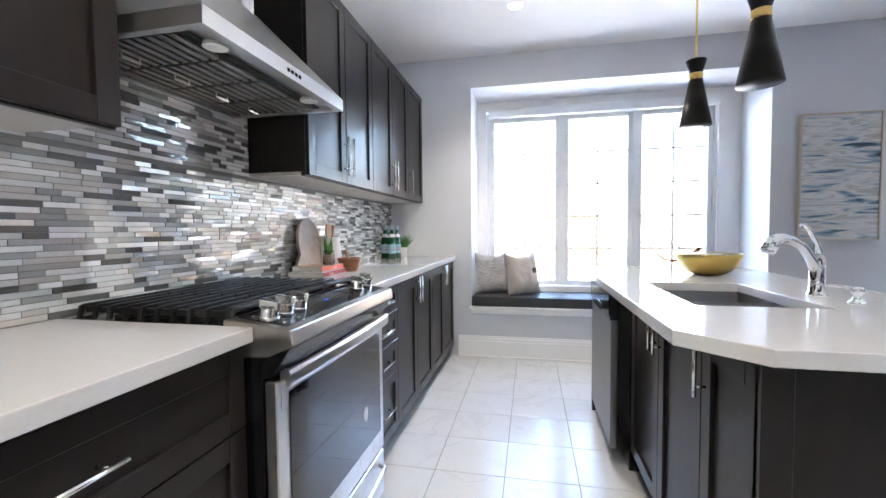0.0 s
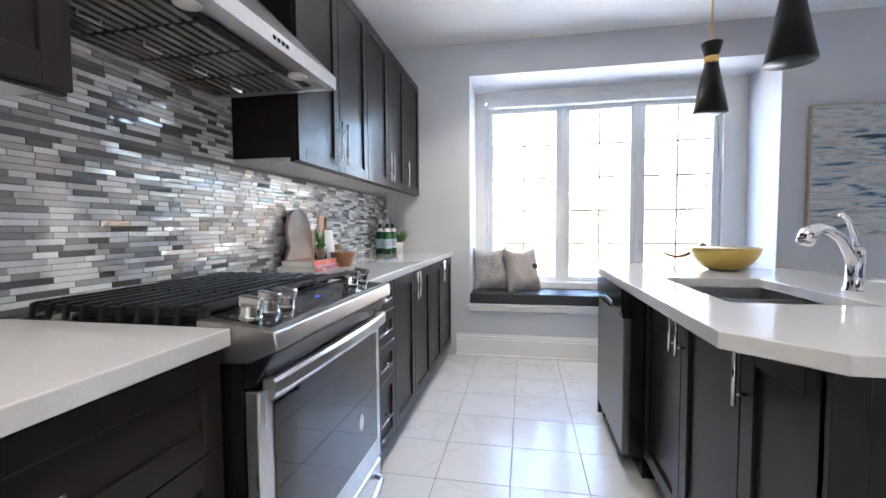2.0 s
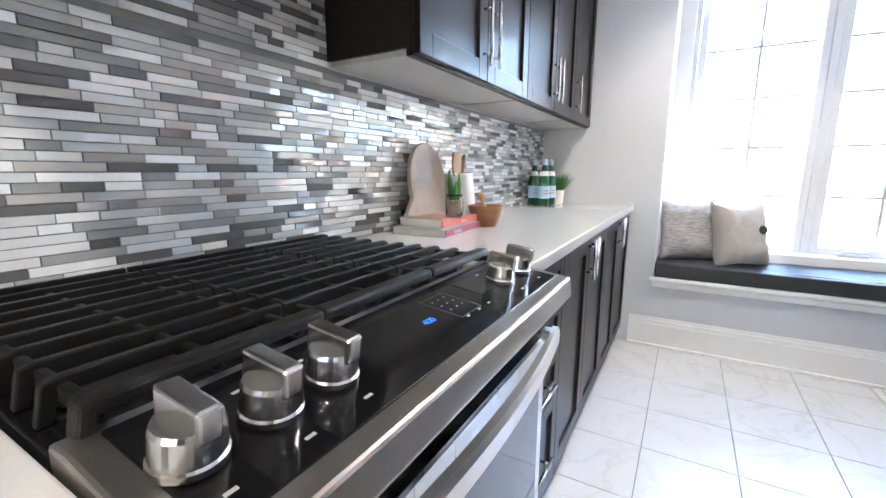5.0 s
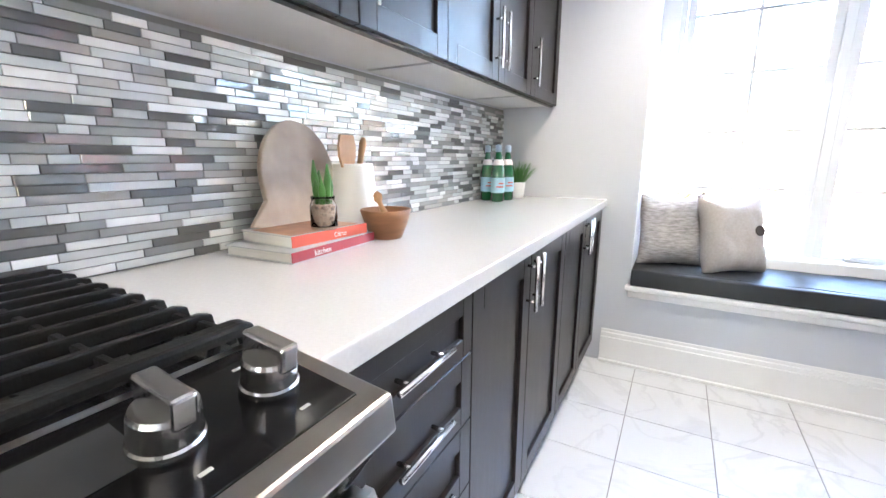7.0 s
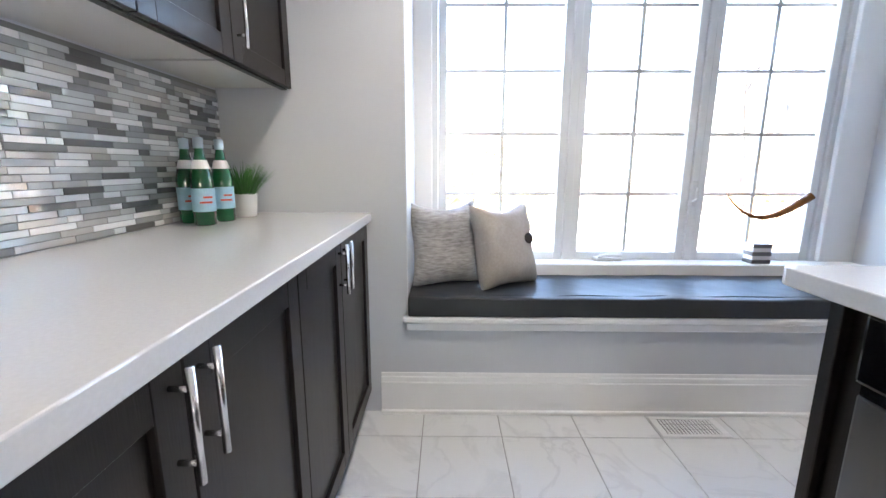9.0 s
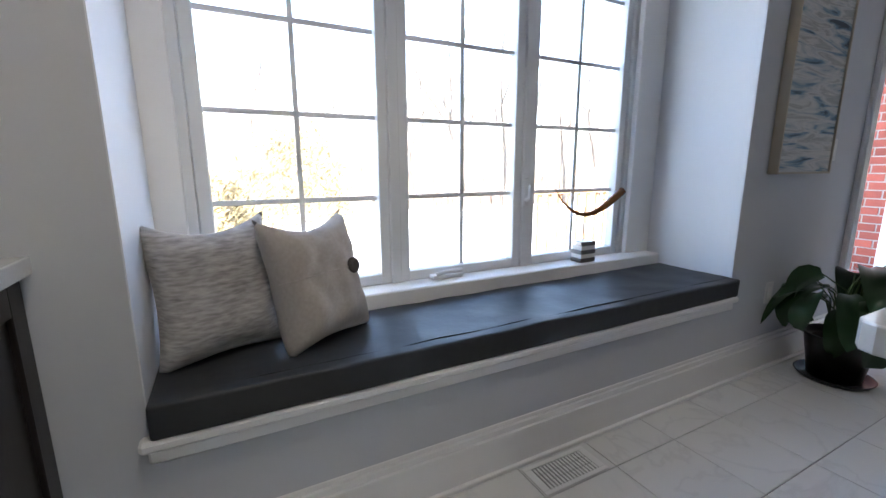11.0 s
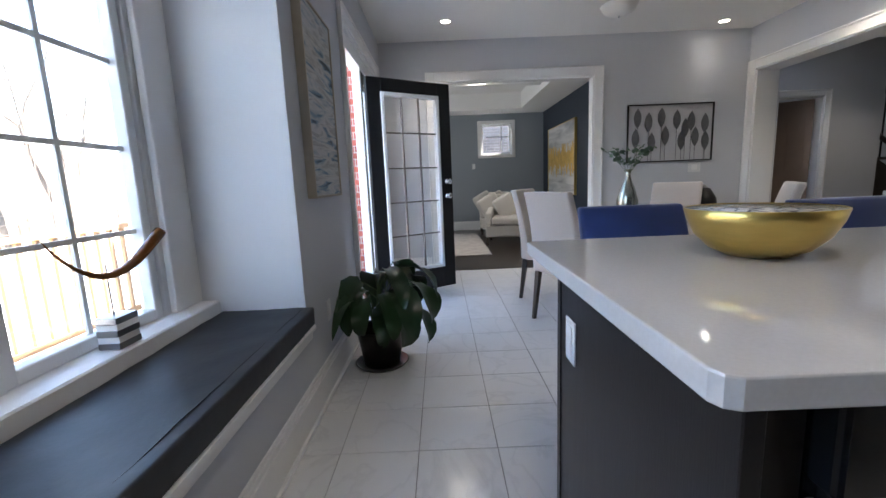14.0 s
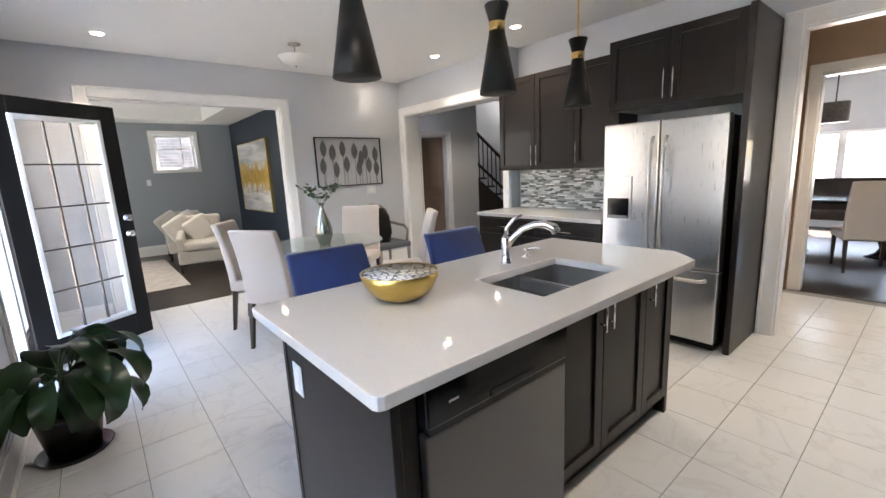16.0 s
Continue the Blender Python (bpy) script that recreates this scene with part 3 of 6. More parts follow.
    shaker(t, FW, m, u1, 0.105, 0.668, handle=(m + 0.033, 0.52))
for y0, y1 in ((0.55, 2.086), (2.846, NY - 0.001)):
    w = solid("countertop", box(WX + 0.002, 0.476, y0, y1, CTZ0, CTZ, 0.003, 2), M["quartz"], "speckled white quartz countertop along the wall", "countertop", kind="")

# range
RY0, RY1 = 2.088, 2.842
rng = thing("gas_range", (0.2, 2.50, 0), "slide-in stainless gas range with black grates and oven door", "range")
part("body", box(WX + 0.01, 0.494, RY0 + 0.003, RY1 - 0.003, 0.02, 0.87), M["black"], rng)
part("cooktop", box(WX + 0.012, 0.388, RY0 + 0.001, RY1 - 0.001, 0.87, 0.909, 0.006), M["black"], rng)


def profile_y(pts, y0, y1, bev=0.0, bm=None):
    t = bmesh.new()
    a = [t.verts.new((x, y0, z)) for x, z in pts]
    b = [t.verts.new((x, y1, z)) for x, z in pts]
    t.faces.new(a)
    t.faces.new(b[::-1])
    for i in range(len(pts)):
        j = (i + 1) % len(pts)
        t.faces.new((a[i], b[i], b[j], a[j]))
    bmesh.ops.recalc_face_normals(t, faces=t.faces)
    if bev:
        bmesh.ops.bevel(t, geom=t.edges[:], offset=bev, segments=2, affect="EDGES", profile=0.5)
    if bm is not None:
        join(bm, t)
        return bm
    return t


# sloping control panel with a steel rim
PX0, PX1, PZA, PZB = 0.412, 0.552, 0.929, 0.911
bm = profile_y([(0.388, 0.83), (0.388, 0.926), (0.418, 0.9275), (0.576, 0.9075), (0.581, 0.868), (0.512, 0.836)], RY0 + 0.001, RY1 - 0.001, 0.004)
part("control_panel", bm, mat("warm grey steel rim", (0.40, 0.375, 0.35), 0.32, 1.0, noise_scale=12, noise_amt=0.05, stretch=(40, 1, 40)), rng, "warm grey steel rim of the control panel")
bm = profile_y([(PX0, 0.91), (PX0, PZA + 0.002), (PX1, PZB + 0.0015), (PX1, 0.885)], RY0 + 0.025, RY1 - 0.025, 0.001)
glassp = part("control_glass", bm, M["black"], rng, "glossy black touch control glass")
SL = math.atan2(PZA - PZB, PX1 - PX0)


def on_panel(x, y, bm):
    z = PZA + 0.0022 - (x - PX0) * (PZA - PZB + 0.0005) / (PX1 - PX0)
    return xf(bm, Matrix.Translation((x, y, z)) @ Matrix.Rotation(SL, 4, "Y"))


def knob(y):
    bm = lathe([(0.024, 0), (0.026, 0.003), (0.026, 0.008), (0.0245, 0.010), (0.0235, 0.030), (0.022, 0.034), (0, 0.034)], n=32)
    k = part("knob", on_panel(0.486, y, bm), M["nickel"], rng, "brushed metal control knob")
    t = bmesh.new()
    bx(t, -0.027, 0.027, -0.009, 0.009, 0.026, 0.052, 0.003, 2)
    part("grip", on_panel(0.486, y, t), M["nickel"], k)


for y in (2.135, 2.201, 2.269, 2.685, 2.774):
    knob(y)
bm = bmesh.new()
for k in range(9):
    b = box(-0.0012, 0.0012, -0.0014, 0.0014, 0, 0.0004)
    join(bm, on_panel(0.454 + 0.016 * (k // 3), 2.505 + 0.017 * (k % 3), b))
for k in range(3):
    b = box(-0.0014, 0.0014, -0.0035, 0.0035, 0, 0.0004)
    join(bm, on_panel(0.515, 2.503 + 0.035 * k, b))
for y in (2.135, 2.201, 2.269, 2.685, 2.774):
    for sx in (-1, 1):
        b = box(-0.0018, 0.0018, -0.005, 0.005, 0, 0.0004)
        join(bm, on_panel(0.486 + 0.045 * sx, y, b))
part("key_print", bm, M["key"], glassp, kind="stuff")
part("screen", on_panel(0.463, 2.635, box(-0.030, 0.030, -0.036, 0.036, 0, 0.0005)), mat("dark touch screen", (0.035, 0.037, 0.04), 0.15), glassp)
bm = bmesh.new()
for q in ((-0.036, -0.035, -0.030, 0.030), (0.035, 0.036, -0.030, 0.030), (-0.036, 0.036, -0.031, -0.030), (-0.036, 0.036, 0.030, 0.031)):
    bx(bm, *q, 0, 0.0003)
part("key_border", on_panel(0.476, 2.522, bm), mat("grey border print", (0.08, 0.08, 0.085), 0.3), glassp)
t = bpy.data.curves.new("digits", "FONT")
t.body, t.size, t.extrude, t.align_x = "400", 0.016, 0.0002, "CENTER"
dg = new("display", t)
dg.data.materials.append(M["display"])
dg.parent = glassp
dg.matrix_local = Matrix.Translation(Vector((0.490, 2.447, PZA + 0.0032 - 0.083 * (PZA - PZB + 0.0005) / (PX1 - PX0))) - WL[rng]) @ Matrix.Rotation(SL, 4, "Y") @ Matrix.Rotation(radians(90), 4, "Z")
# grates
GL = (RY1 - RY0 - 0.02) / 3
SWAP = Matrix(((0, 1, 0, 0), (1, 0, 0, 0), (0, 0, 1, 0), (0, 0, 0, 1)))


def grate_bar(a, b, x0, x1, z, lo, hi, bev=0.002):
    pts = [(a, 0.9105), (a + 0.007, z - 0.004), (a + 0.019, z)] if lo else [(a, z - 0.016), (a, z)]
    pts += [(b - 0.019, z), (b - 0.007, z - 0.004), (b, 0.9105), (b - 0.011, 0.9105), (b - 0.018, z - 0.016)] if hi else [(b, z), (b, z - 0.016)]
    if lo:
        pts += [(a + 0.018, z - 0.016), (a + 0.011, 0.9105)]
    return xf(profile_y(pts, x0, x1, bev), SWAP)


for g in range(3):
    a = RY0 + 0.011 + g * GL
    b = a + GL - 0.003
    lo, hi = g == 0, g == 2
    base = part("grate", grate_bar(a, b, WX + 0.045, WX + 0.055, 0.950, lo, hi), M["iron"], rng, "black cast iron grate")
    for k in range(1, 9):
        x = WX + 0.05 + 0.0505 * k
        part("bar", grate_bar(a, b, x - 0.0055, x + 0.0055, 0.950, lo, hi), M["iron"], base)
    part("front_bar", grate_bar(a, b, 0.380, 0.406, 0.955, lo, hi, 0.005), M["iron"], base)
    for y in (a + 0.022, (a + b) / 2, b - 0.022):
        part("cross_bar", box(WX + 0.055, 0.388, y - 0.005, y + 0.005, 0.926, 0.943, 0.002), M["iron"], base)
for x, y, r in ((0.03, 2.176, 0.04), (0.28, 2.176, 0.045), (0.15, 2.436, 0.05), (0.03, 2.697, 0.035), (0.28, 2.697, 0.045)):
    part("burner", lathe([(r + 0.01, 0.909), (r + 0.01, 0.914), (r, 0.917), (r, 0.920), (0, 0.920)], x, y, 24), M["matt_black"], rng)
# oven door
DXF = 0.532
od = part("oven_door", box(0.498, DXF, RY0 + 0.004, RY1 - 0.004, 0.235, 0.775, 0.004), M["steel"], rng)
part("window", box(DXF, DXF + 0.003, RY0 + 0.055, RY1 - 0.045, 0.32, 0.735, 0.001), M["ovenglass"], od, "dark reflective oven window")
part("vent_trim", profile_y([(0.496, 0.78), (0.496, 0.834), (0.570, 0.860), (0.525, 0.79)], RY0 + 0.004, RY1 - 0.004, 0.002), M["black"], rng)
n = 20
bm = bmesh.new()
rows = []
for k in range(n + 1):
    x = 0.556 + 0.032 * math.sin(math.pi * k / n)
    y = RY0 + 0.015 + (RY1 - RY0 - 0.03) * k / n
    z = 0.782 + 0.014 * math.sin(math.pi * k / n)
    rows.append([bm.verts.new((x + dx, y, z + dz)) for dx, dz in ((-0.007, -0.021), (0.004, -0.021), (0.008, -0.012), (0.008, 0.012), (0.004, 0.021), (-0.007, 0.021))])
for p, q in zip(rows, rows[1:]):
    for i in range(6):
        bm.faces.new((p[i], p[(i + 1) % 6], q[(i + 1) % 6], q[i]))
bm.faces.new(rows[0])
bm.faces.new(rows[-1][::-1])
hd = part("handle", bm, M["steel_h"], od, "curved brushed steel oven handle", smooth=False)
for y in (RY0 + 0.03, RY1 - 0.03):
    part("handle_post", box(DXF, 0.556, y - 0.014, y + 0.014, 0.775, 0.80, 0.003), M["steel_h"], od)
b = lathe([(0.019, 0), (0.019, 0.0006), (0, 0.0006)], n=28)
xf(b, Matrix.Translation((DXF + 0.003, 2.643, 0.455)) @ Matrix.Rotation(radians(90), 4, "Y") @ Matrix.Scale(1.5, 4, (1, 0, 0)))
part("sticker", b, M["print_w"], od, "small white oval sticker")
dr = part("storage_drawer", box(0.498, DXF, RY0 + 0.004, RY1 - 0.004, 0.04, 0.225, 0.004), M["steel"], rng)
bm = bmesh.new()
tube([(DXF, RY0 + 0.06, 0.18)] + [(0.562 + 0.012 * math.sin(math.pi * k / 8), RY0 + 0.08 + 0.60 * k / 8, 0.18) for k in range(9)] + [(DXF, RY1 - 0.06, 0.18)], 0.009, 8, bm)
part("handle", bm, M["steel_h"], dr, smooth=True)


# hood
HY0, HY1, HZ = 2.05, 2.80, 1.635
hood = thing("range_hood", (0.1, 2.49, HZ), "stainless chimney range hood with baffle filters", "range hood")
HF = 0.392
bm = bmesh.new()
z1, z2 = HZ + 0.045, HZ + 0.30
lo = [(WX + 0.002, HY0), (HF, HY0), (HF, HY1), (WX + 0.002, HY1)]
hi = [(WX + 0.002, 2.27), (0.16, 2.27), (0.16, 2.58), (WX + 0.002, 2.58)]
r = [[bm.verts.new((x, y, z)) for x, y in q] for q, z in ((lo, HZ), (lo, z1), (hi, z2))]
for a, b in zip(r, r[1:]):
    for i in range(4):
        bm.faces.new((a[i], a[(i + 1) % 4], b[(i + 1) % 4], b[i]))
inn = [(WX + 0.03, HY0 + 0.025), (HF - 0.03, HY0 + 0.025), (HF - 0.03, HY1 - 0.025), (WX + 0.03, HY1 - 0.025)]
rim = [bm.verts.new((x, y, HZ)) for x, y in inn]
up = [bm.verts.new((x, y, HZ + 0.02)) for x, y in inn]
for i in range(4):
    j = (i + 1) % 4
    bm.faces.new((r[0][i], r[0][j], rim[j], rim[i]))
    bm.faces.new((rim[i], rim[j], up[j], up[i]))
bm.faces.new(up)
part("canopy", bm, M["steel_h"], hood)
part("chimney", box(WX + 0.002, 0.155, 2.275, 2.575, z2 - 0.01, CZ - 0.002), M["steel"], hood)
for k in range(4):
    a = HY0 + 0.028 + k * 0.1745
    bm = bmesh.new()
    bx(bm, WX + 0.04, HF - 0.09, a, a + 0.172, HZ + 0.012, HZ + 0.016)
    flt = part("baffle_filter", bm, M["filter"], hood, "steel baffle filter, gap shade painted black")
    for j in range(11):
        x = WX + 0.052 + j * 0.0335
        part("slat", box(x, x + 0.019, a + 0.006, a + 0.166, HZ + 0.002, HZ + 0.0118, 0.0015), M["slat"], flt)
    bm = bmesh.new()
    tube([(0.06, a + 0.06, HZ + 0.01), (0.06, a + 0.06, HZ - 0.012), (0.06, a + 0.115, HZ - 0.012), (0.06, a + 0.115, HZ + 0.01)], 0.003, 6, bm)
    part("pull", bm, M["steel"], flt)
for y in (2.18, 2.66):
    part("lamp", lathe([(0.032, HZ + 0.012), (0.032, HZ + 0.004), (0.026, HZ + 0.002), (0, HZ + 0.004)], HF - 0.075, y, 20), M["shade"], hood, "round hood lamp, switched off")
bm = bmesh.new()
for k in range(4):
    bx(bm, HF, HF + 0.002, 2.40 + k * 0.022, 2.412 + k * 0.022, HZ + 0.017, HZ + 0.028)
part("button", bm, M["black"], hood)

# upper cabinets
UX, UZ0, UZ1 = 0.157, 1.396, 2.345
FU = face_w(UX)


def upper(f, u0, u1, doors, z0, z1, depth, label, hands_at=None, group="wall cabinets"):
    a = f((u0 + u1) / 2, -depth / 2, z0)
    t = thing("wall_cabinet", (a[0], a[1], z0), label, "cabinet", group)
    bm = bmesh.new()
    fbx(bm, f, u0, u1, -depth, 0, z0 + 0.02, z1)
    part("body", bm, M["cab"], t)
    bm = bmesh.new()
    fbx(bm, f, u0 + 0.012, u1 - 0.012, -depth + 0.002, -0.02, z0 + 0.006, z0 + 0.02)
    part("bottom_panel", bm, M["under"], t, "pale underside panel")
    bm = bmesh.new()
    fbx(bm, f, u0, u1, -0.02, 0, z0, z0 + 0.0199)
    part("light_rail", bm, M["cab"], t)
    for (a, b, h) in doors:
        shaker(t, f, a, b, z0 + 0.003, z1 - 0.003, handle=(a + 0.032, z0 + 0.145) if h < 0 else ((b - 0.032, z0 + 0.145) if h > 0 else None))
    return t


UL = "espresso shaker wall cabinet with pale underside"
D = UX - WX - 0.001
upper(FU, 2.903, 3.685, ((2.903, 3.297, 1), (3.297, 3.685, -1)), UZ0, UZ1, D, UL)
upper(FU, 3.685, 4.46, ((3.685, 4.075, 1), (4.075, 4.46, -1)), UZ0, UZ1, D, UL)
upper(FU, 4.46, 4.915, ((4.46, 4.915, -1),), UZ0, UZ1, D, "narrow espresso wall cabinet in the corner")
upper(FU, 1.22, 2.03, ((1.22, 1.62, 1), (1.62, 2.03, -1)), UZ0, UZ1, D, UL)
upper(FU, 0.55, 1.22, ((0.55, 0.885, 1), (0.885, 1.22, -1)), UZ0, UZ1, D, UL)

# ---- island ----
ITZ0, ITZ = 0.871, 0.908
IX, IXD, IY0, IY1, IE = 1.545, 1.622, 2.14, 3.945, 2.27
ISW, ISE, ISS, ISN = 1.468, 2.385, 2.105, 4.015
SX0, SX1, SYa, SYb = 1.645, 2.01, 2.60, 3.19
FI = face_iw(IXD)
isl = thing("island_cabinet", (2.0, 3.0, 0), "espresso kitchen island with doors and end panels", "island")
bm = bmesh.new()
for q in ((IXD, IXD + 0.02, IY0, 3.243, 0.10, ITZ0), (IX, IX + 0.02, 3.86, IY1 - 0.02, 0, ITZ0), (IE - 0.02, IE, IY0, IY1 - 0.02, 0, ITZ0), (IXD + 0.04, IE - 0.02, IY0 + 0.021, IY1 - 0.021, 0, 0.10)):
    bx(bm, *q)
part("carcass", bm, M["cab"], isl)
for y0, y1, xw in ((IY0 - 0.001, IY0 + 0.02, IXD), (IY1 - 0.02, IY1, IX)):
    bm = bmesh.new()
    bx(bm, xw - 0.02, xw + 0.04, y0 - 0.004, y1 + 0.004, 0, ITZ0, 0.002)
    bx(bm, IE - 0.03, IE, y0 - 0.004, y1 + 0.004, 0, ITZ0, 0.002)
    bx(bm, xw + 0.04, IE - 0.03, y0, y1, 0, ITZ0)
    part("end_panel", bm, M["cab"], isl)
yy = (3.243, 2.83, 2.44, 2.145)
shaker(isl, FI, yy[1], yy[0], 0.105, 0.858, handle=(yy[1] + 0.030, 0.770), length=0.158)
shaker(isl, FI, yy[2], yy[1], 0.105, 0.858, handle=(yy[1] - 0.030, 0.770), length=0.158)
shaker(isl, FI, yy[3], yy[2], 0.105, 0.858, handle=(yy[2] - 0.030, 0.770), length=0.158)
# slab with a cutout
bm = bmesh.new()
c = 0.14
outer = [(ISW, ISS + c), (ISW + c, ISS), (ISE, ISS), (ISE, ISN - 0.02), (ISE - 0.02, ISN), (ISW + 0.022, ISN), (ISW + 0.007, ISN - 0.007), (ISW, ISN - 0.022)]
hole = [(SX0, SYa), (SX1, SYa), (SX1, SYb), (SX0, SYb)]
for z, up_ in ((ITZ0, 0), (ITZ, 1)):
    o = [bm.verts.new((x, y, z)) for x, y in outer]
    h = [bm.verts.new((x, y, z)) for x, y in hole]
    bm.faces.new((o[0], o[1], h[0]))
    bm.faces.new((o[1], o[2], h[1], h[0]))
    bm.faces.new((o[2], o[3], h[2], h[1]))
    bm.faces.new((o[3], o[4], h[2]))
    bm.faces.new((o[4], o[5], h[3], h[2]))
    bm.faces.new((o[5], o[6], h[3]))
    bm.faces.new((o[6], o[7], h[3]))
    bm.faces.new((o[7], o[0], h[0], h[3]))
    if z == ITZ0:
        lo_o, lo_h = o, h
    else:
        for i in range(len(o)):
            j = (i + 1) % len(o)
            bm.faces.new((lo_o[i], lo_o[j], o[j], o[i]))
        for i in range(4):
            j = (i + 1) % 4
            bm.faces.new((lo_h[i], lo_h[j], h[j], h[i]))
bmesh.ops.recalc_face_normals(bm, faces=bm.faces)
es = [e for e in bm.edges if len(e.link_faces) == 2 and e.calc_face_angle(0) > 0.5 and abs(e.verts[0].co.z - e.verts[1].co.z) < 1e-6]
bmesh.ops.bevel(bm, geom=es, offset=0.003, segments=2, affect="EDGES", profile=0.5)
solid("island_countertop", bm, M["quartz"], "white quartz island countertop with clipped corners", "countertop", kind="")
# sink
sink = thing("sink", (1.83, 2.88, 0.70), "undermount double bowl stainless sink", "sink")


def bowl_box(x0, x1, y0, y1, z0, z1, r=0.03):
    bm = bmesh.new()
    bx(bm, x0, x1, y0, y1, z0, z1)
    bmesh.ops.delete(bm, geom=[f for f in bm.faces if f.normal.z > 0.5 or f.calc_center_median().z > z1 - 1e-4], context="FACES")
    es = [e for e in bm.edges if len(e.link_faces) == 2]
    bmesh.ops.bevel(bm, geom=es, offset=r, segments=4, affect="EDGES", profile=0.5)
    return bm


ym = 2.90
for a, b in ((SYa - 0.006, ym - 0.012), (ym + 0.012, SYb + 0.006)):
    bm = bowl_box(SX0 - 0.006, SX1 + 0.006, a, b, ITZ0 - 0.19, ITZ0 - 0.001)
    o = part("basin", bm, M["sinksteel"], sink, smooth=False)
    md = o.modifiers.new("thick", "SOLIDIFY")
    md.thickness, md.offset = 0.002, 1
    bm = lathe([(0.04, ITZ0 - 0.1895), (0.04, ITZ0 - 0.186), (0.028, ITZ0 - 0.186), (0.02, ITZ0 - 0.189), (0, ITZ0 - 0.189)], (SX0 + SX1) / 2, (a + b) / 2, 20)
    part("drain", bm, M["chrome"], sink)
part("divider", box(SX0 - 0.004, SX1 + 0.004, ym - 0.013, ym + 0.013, ITZ0 - 0.06, ITZ0 - 0.004, 0.004), M["steel"], sink)
# faucet
fc = thing("faucet", (2.115, 2.865, ITZ), "chrome single lever pull-out kitchen faucet", "faucet")
bm = lathe([(0.030, ITZ), (0.030, ITZ + 0.006), (0.024, ITZ + 0.012), (0.022, ITZ + 0.05), (0.024, ITZ + 0.10), (0.022, ITZ + 0.13), (0.012, ITZ + 0.145), (0, ITZ + 0.147)], 2.115, 2.865, 28)
part("body", bm, M["chrome"], fc, smooth=True)
sp = [(2.120, 2.865, ITZ + 0.075), (2.085, 2.865, ITZ + 0.125), (2.035, 2.865, ITZ + 0.175), (1.975, 2.865, ITZ + 0.198), (1.925, 2.865, ITZ + 0.200), (1.885, 2.865, ITZ + 0.185), (1.870, 2.865, ITZ + 0.16)]
SPIN = Matrix.Translation((2.115, 2.865, 0)) @ Matrix.Rotation(radians(30), 4, "Z") @ Matrix.Translation((-2.115, -2.865, 0))
part("spout", tube([SPIN @ Vector(q) for q in sp], [0.019, 0.016, 0.015, 0.016, 0.020, 0.024, 0.022], 16), M["chrome"], fc, smooth=True)
part("lever", tube([SPIN @ Vector(q) for q in ((2.115, 2.865, ITZ + 0.135), (2.110, 2.865, ITZ + 0.18), (2.075, 2.865, ITZ + 0.225), (2.035, 2.865, ITZ + 0.245))], [0.014, 0.010, 0.008, 0.009], 12), M["chrome"], fc, smooth=True)
so = thing("soap_dispenser", (2.125, 2.695, ITZ), "chrome soap dispenser pump beside the faucet", "soap dispenser")
part("body", lathe([(0.023, ITZ), (0.023, ITZ + 0.006), (0.013, ITZ + 0.012), (0.011, ITZ + 0.03), (0.016, ITZ + 0.035), (0.016, ITZ + 0.052), (0, ITZ + 0.056)], 2.125, 2.695, 20), M["chrome"], so, smooth=True)
part("nozzle", tube([(2.125, 2.695, ITZ + 0.046), (2.075, 2.695, ITZ + 0.056), (2.040, 2.695, ITZ + 0.058)], [0.007, 0.006, 0.005], 10), M["chrome"], so, smooth=True)
# gold bowl
bw = thing("bowl", (2.035, 3.56, ITZ), "brushed gold bowl with patterned white interior", "bowl")
prof = [(0.047, 0), (0.063, 0.002), (0.097, 0.018), (0.126, 0.048), (0.143, 0.082), (0.150, 0.108)]
part("shell", lathe([(r, ITZ + z) for r, z in prof] + [(0.148, ITZ + 0.109), (0.145, ITZ + 0.102), (0.138, ITZ + 0.080), (0.121, ITZ + 0.048), (0.091, ITZ + 0.021), (0.0, ITZ + 0.008)], 2.035, 3.56, 48), M["gold"], bw, smooth=True)
bl_in = mat("glazed patterned bowl lining", (0.70, 0.69, 0.66), 0.15)
_nt = bl_in.node_tree
_v = _nt.nodes.new("ShaderNodeTexVoronoi")
_v.inputs["Scale"].default_value = 34
_v.feature = "DISTANCE_TO_EDGE"
_tc = _nt.nodes.new("ShaderNodeTexCoord")
_nt.links.new(_tc.outputs["Object"], _v.inputs["Vector"])
_cr = _nt.nodes.new("ShaderNodeValToRGB")
_cr.color_ramp.elements[0].position, _cr.color_ramp.elements[0].color = 0.06, (0.16, 0.16, 0.17, 1)
_cr.color_ramp.elements[1].position, _cr.color_ramp.elements[1].color = 0.12, (0.70, 0.69, 0.66, 1)
_nt.links.new(_v.outputs["Distance"], _cr.inputs[0])
_nt.links.new(_cr.outputs[0], _nt.nodes["Principled BSDF"].inputs["Base Color"])
part("liner", lathe([(0.1455, ITZ + 0.107), (0.1425, ITZ + 0.100), (0.1355, ITZ + 0.080), (0.1185, ITZ + 0.0495), (0.089, ITZ + 0.0235), (0.0, ITZ + 0.0105)], 2.035, 3.56, 40), bl_in, bw, "white glazed lining with a grey net pattern", smooth=True)
# dishwasher
dw = thing("dishwasher", (1.8, 3.53, 0), "stainless dishwasher with black control strip", "dishwasher")
part("body", box(1.545, 2.1, 3.250, 3.856, 0.10, 0.862), M["black"], dw)
part("toe_panel", box(1.60, 2.1, 3.258, 3.848, 0.0, 0.10), M["black"], dw)
bm = box(1.512, 1.545, 3.246, 3.858, 0.105, 0.713, 0.006, 2)
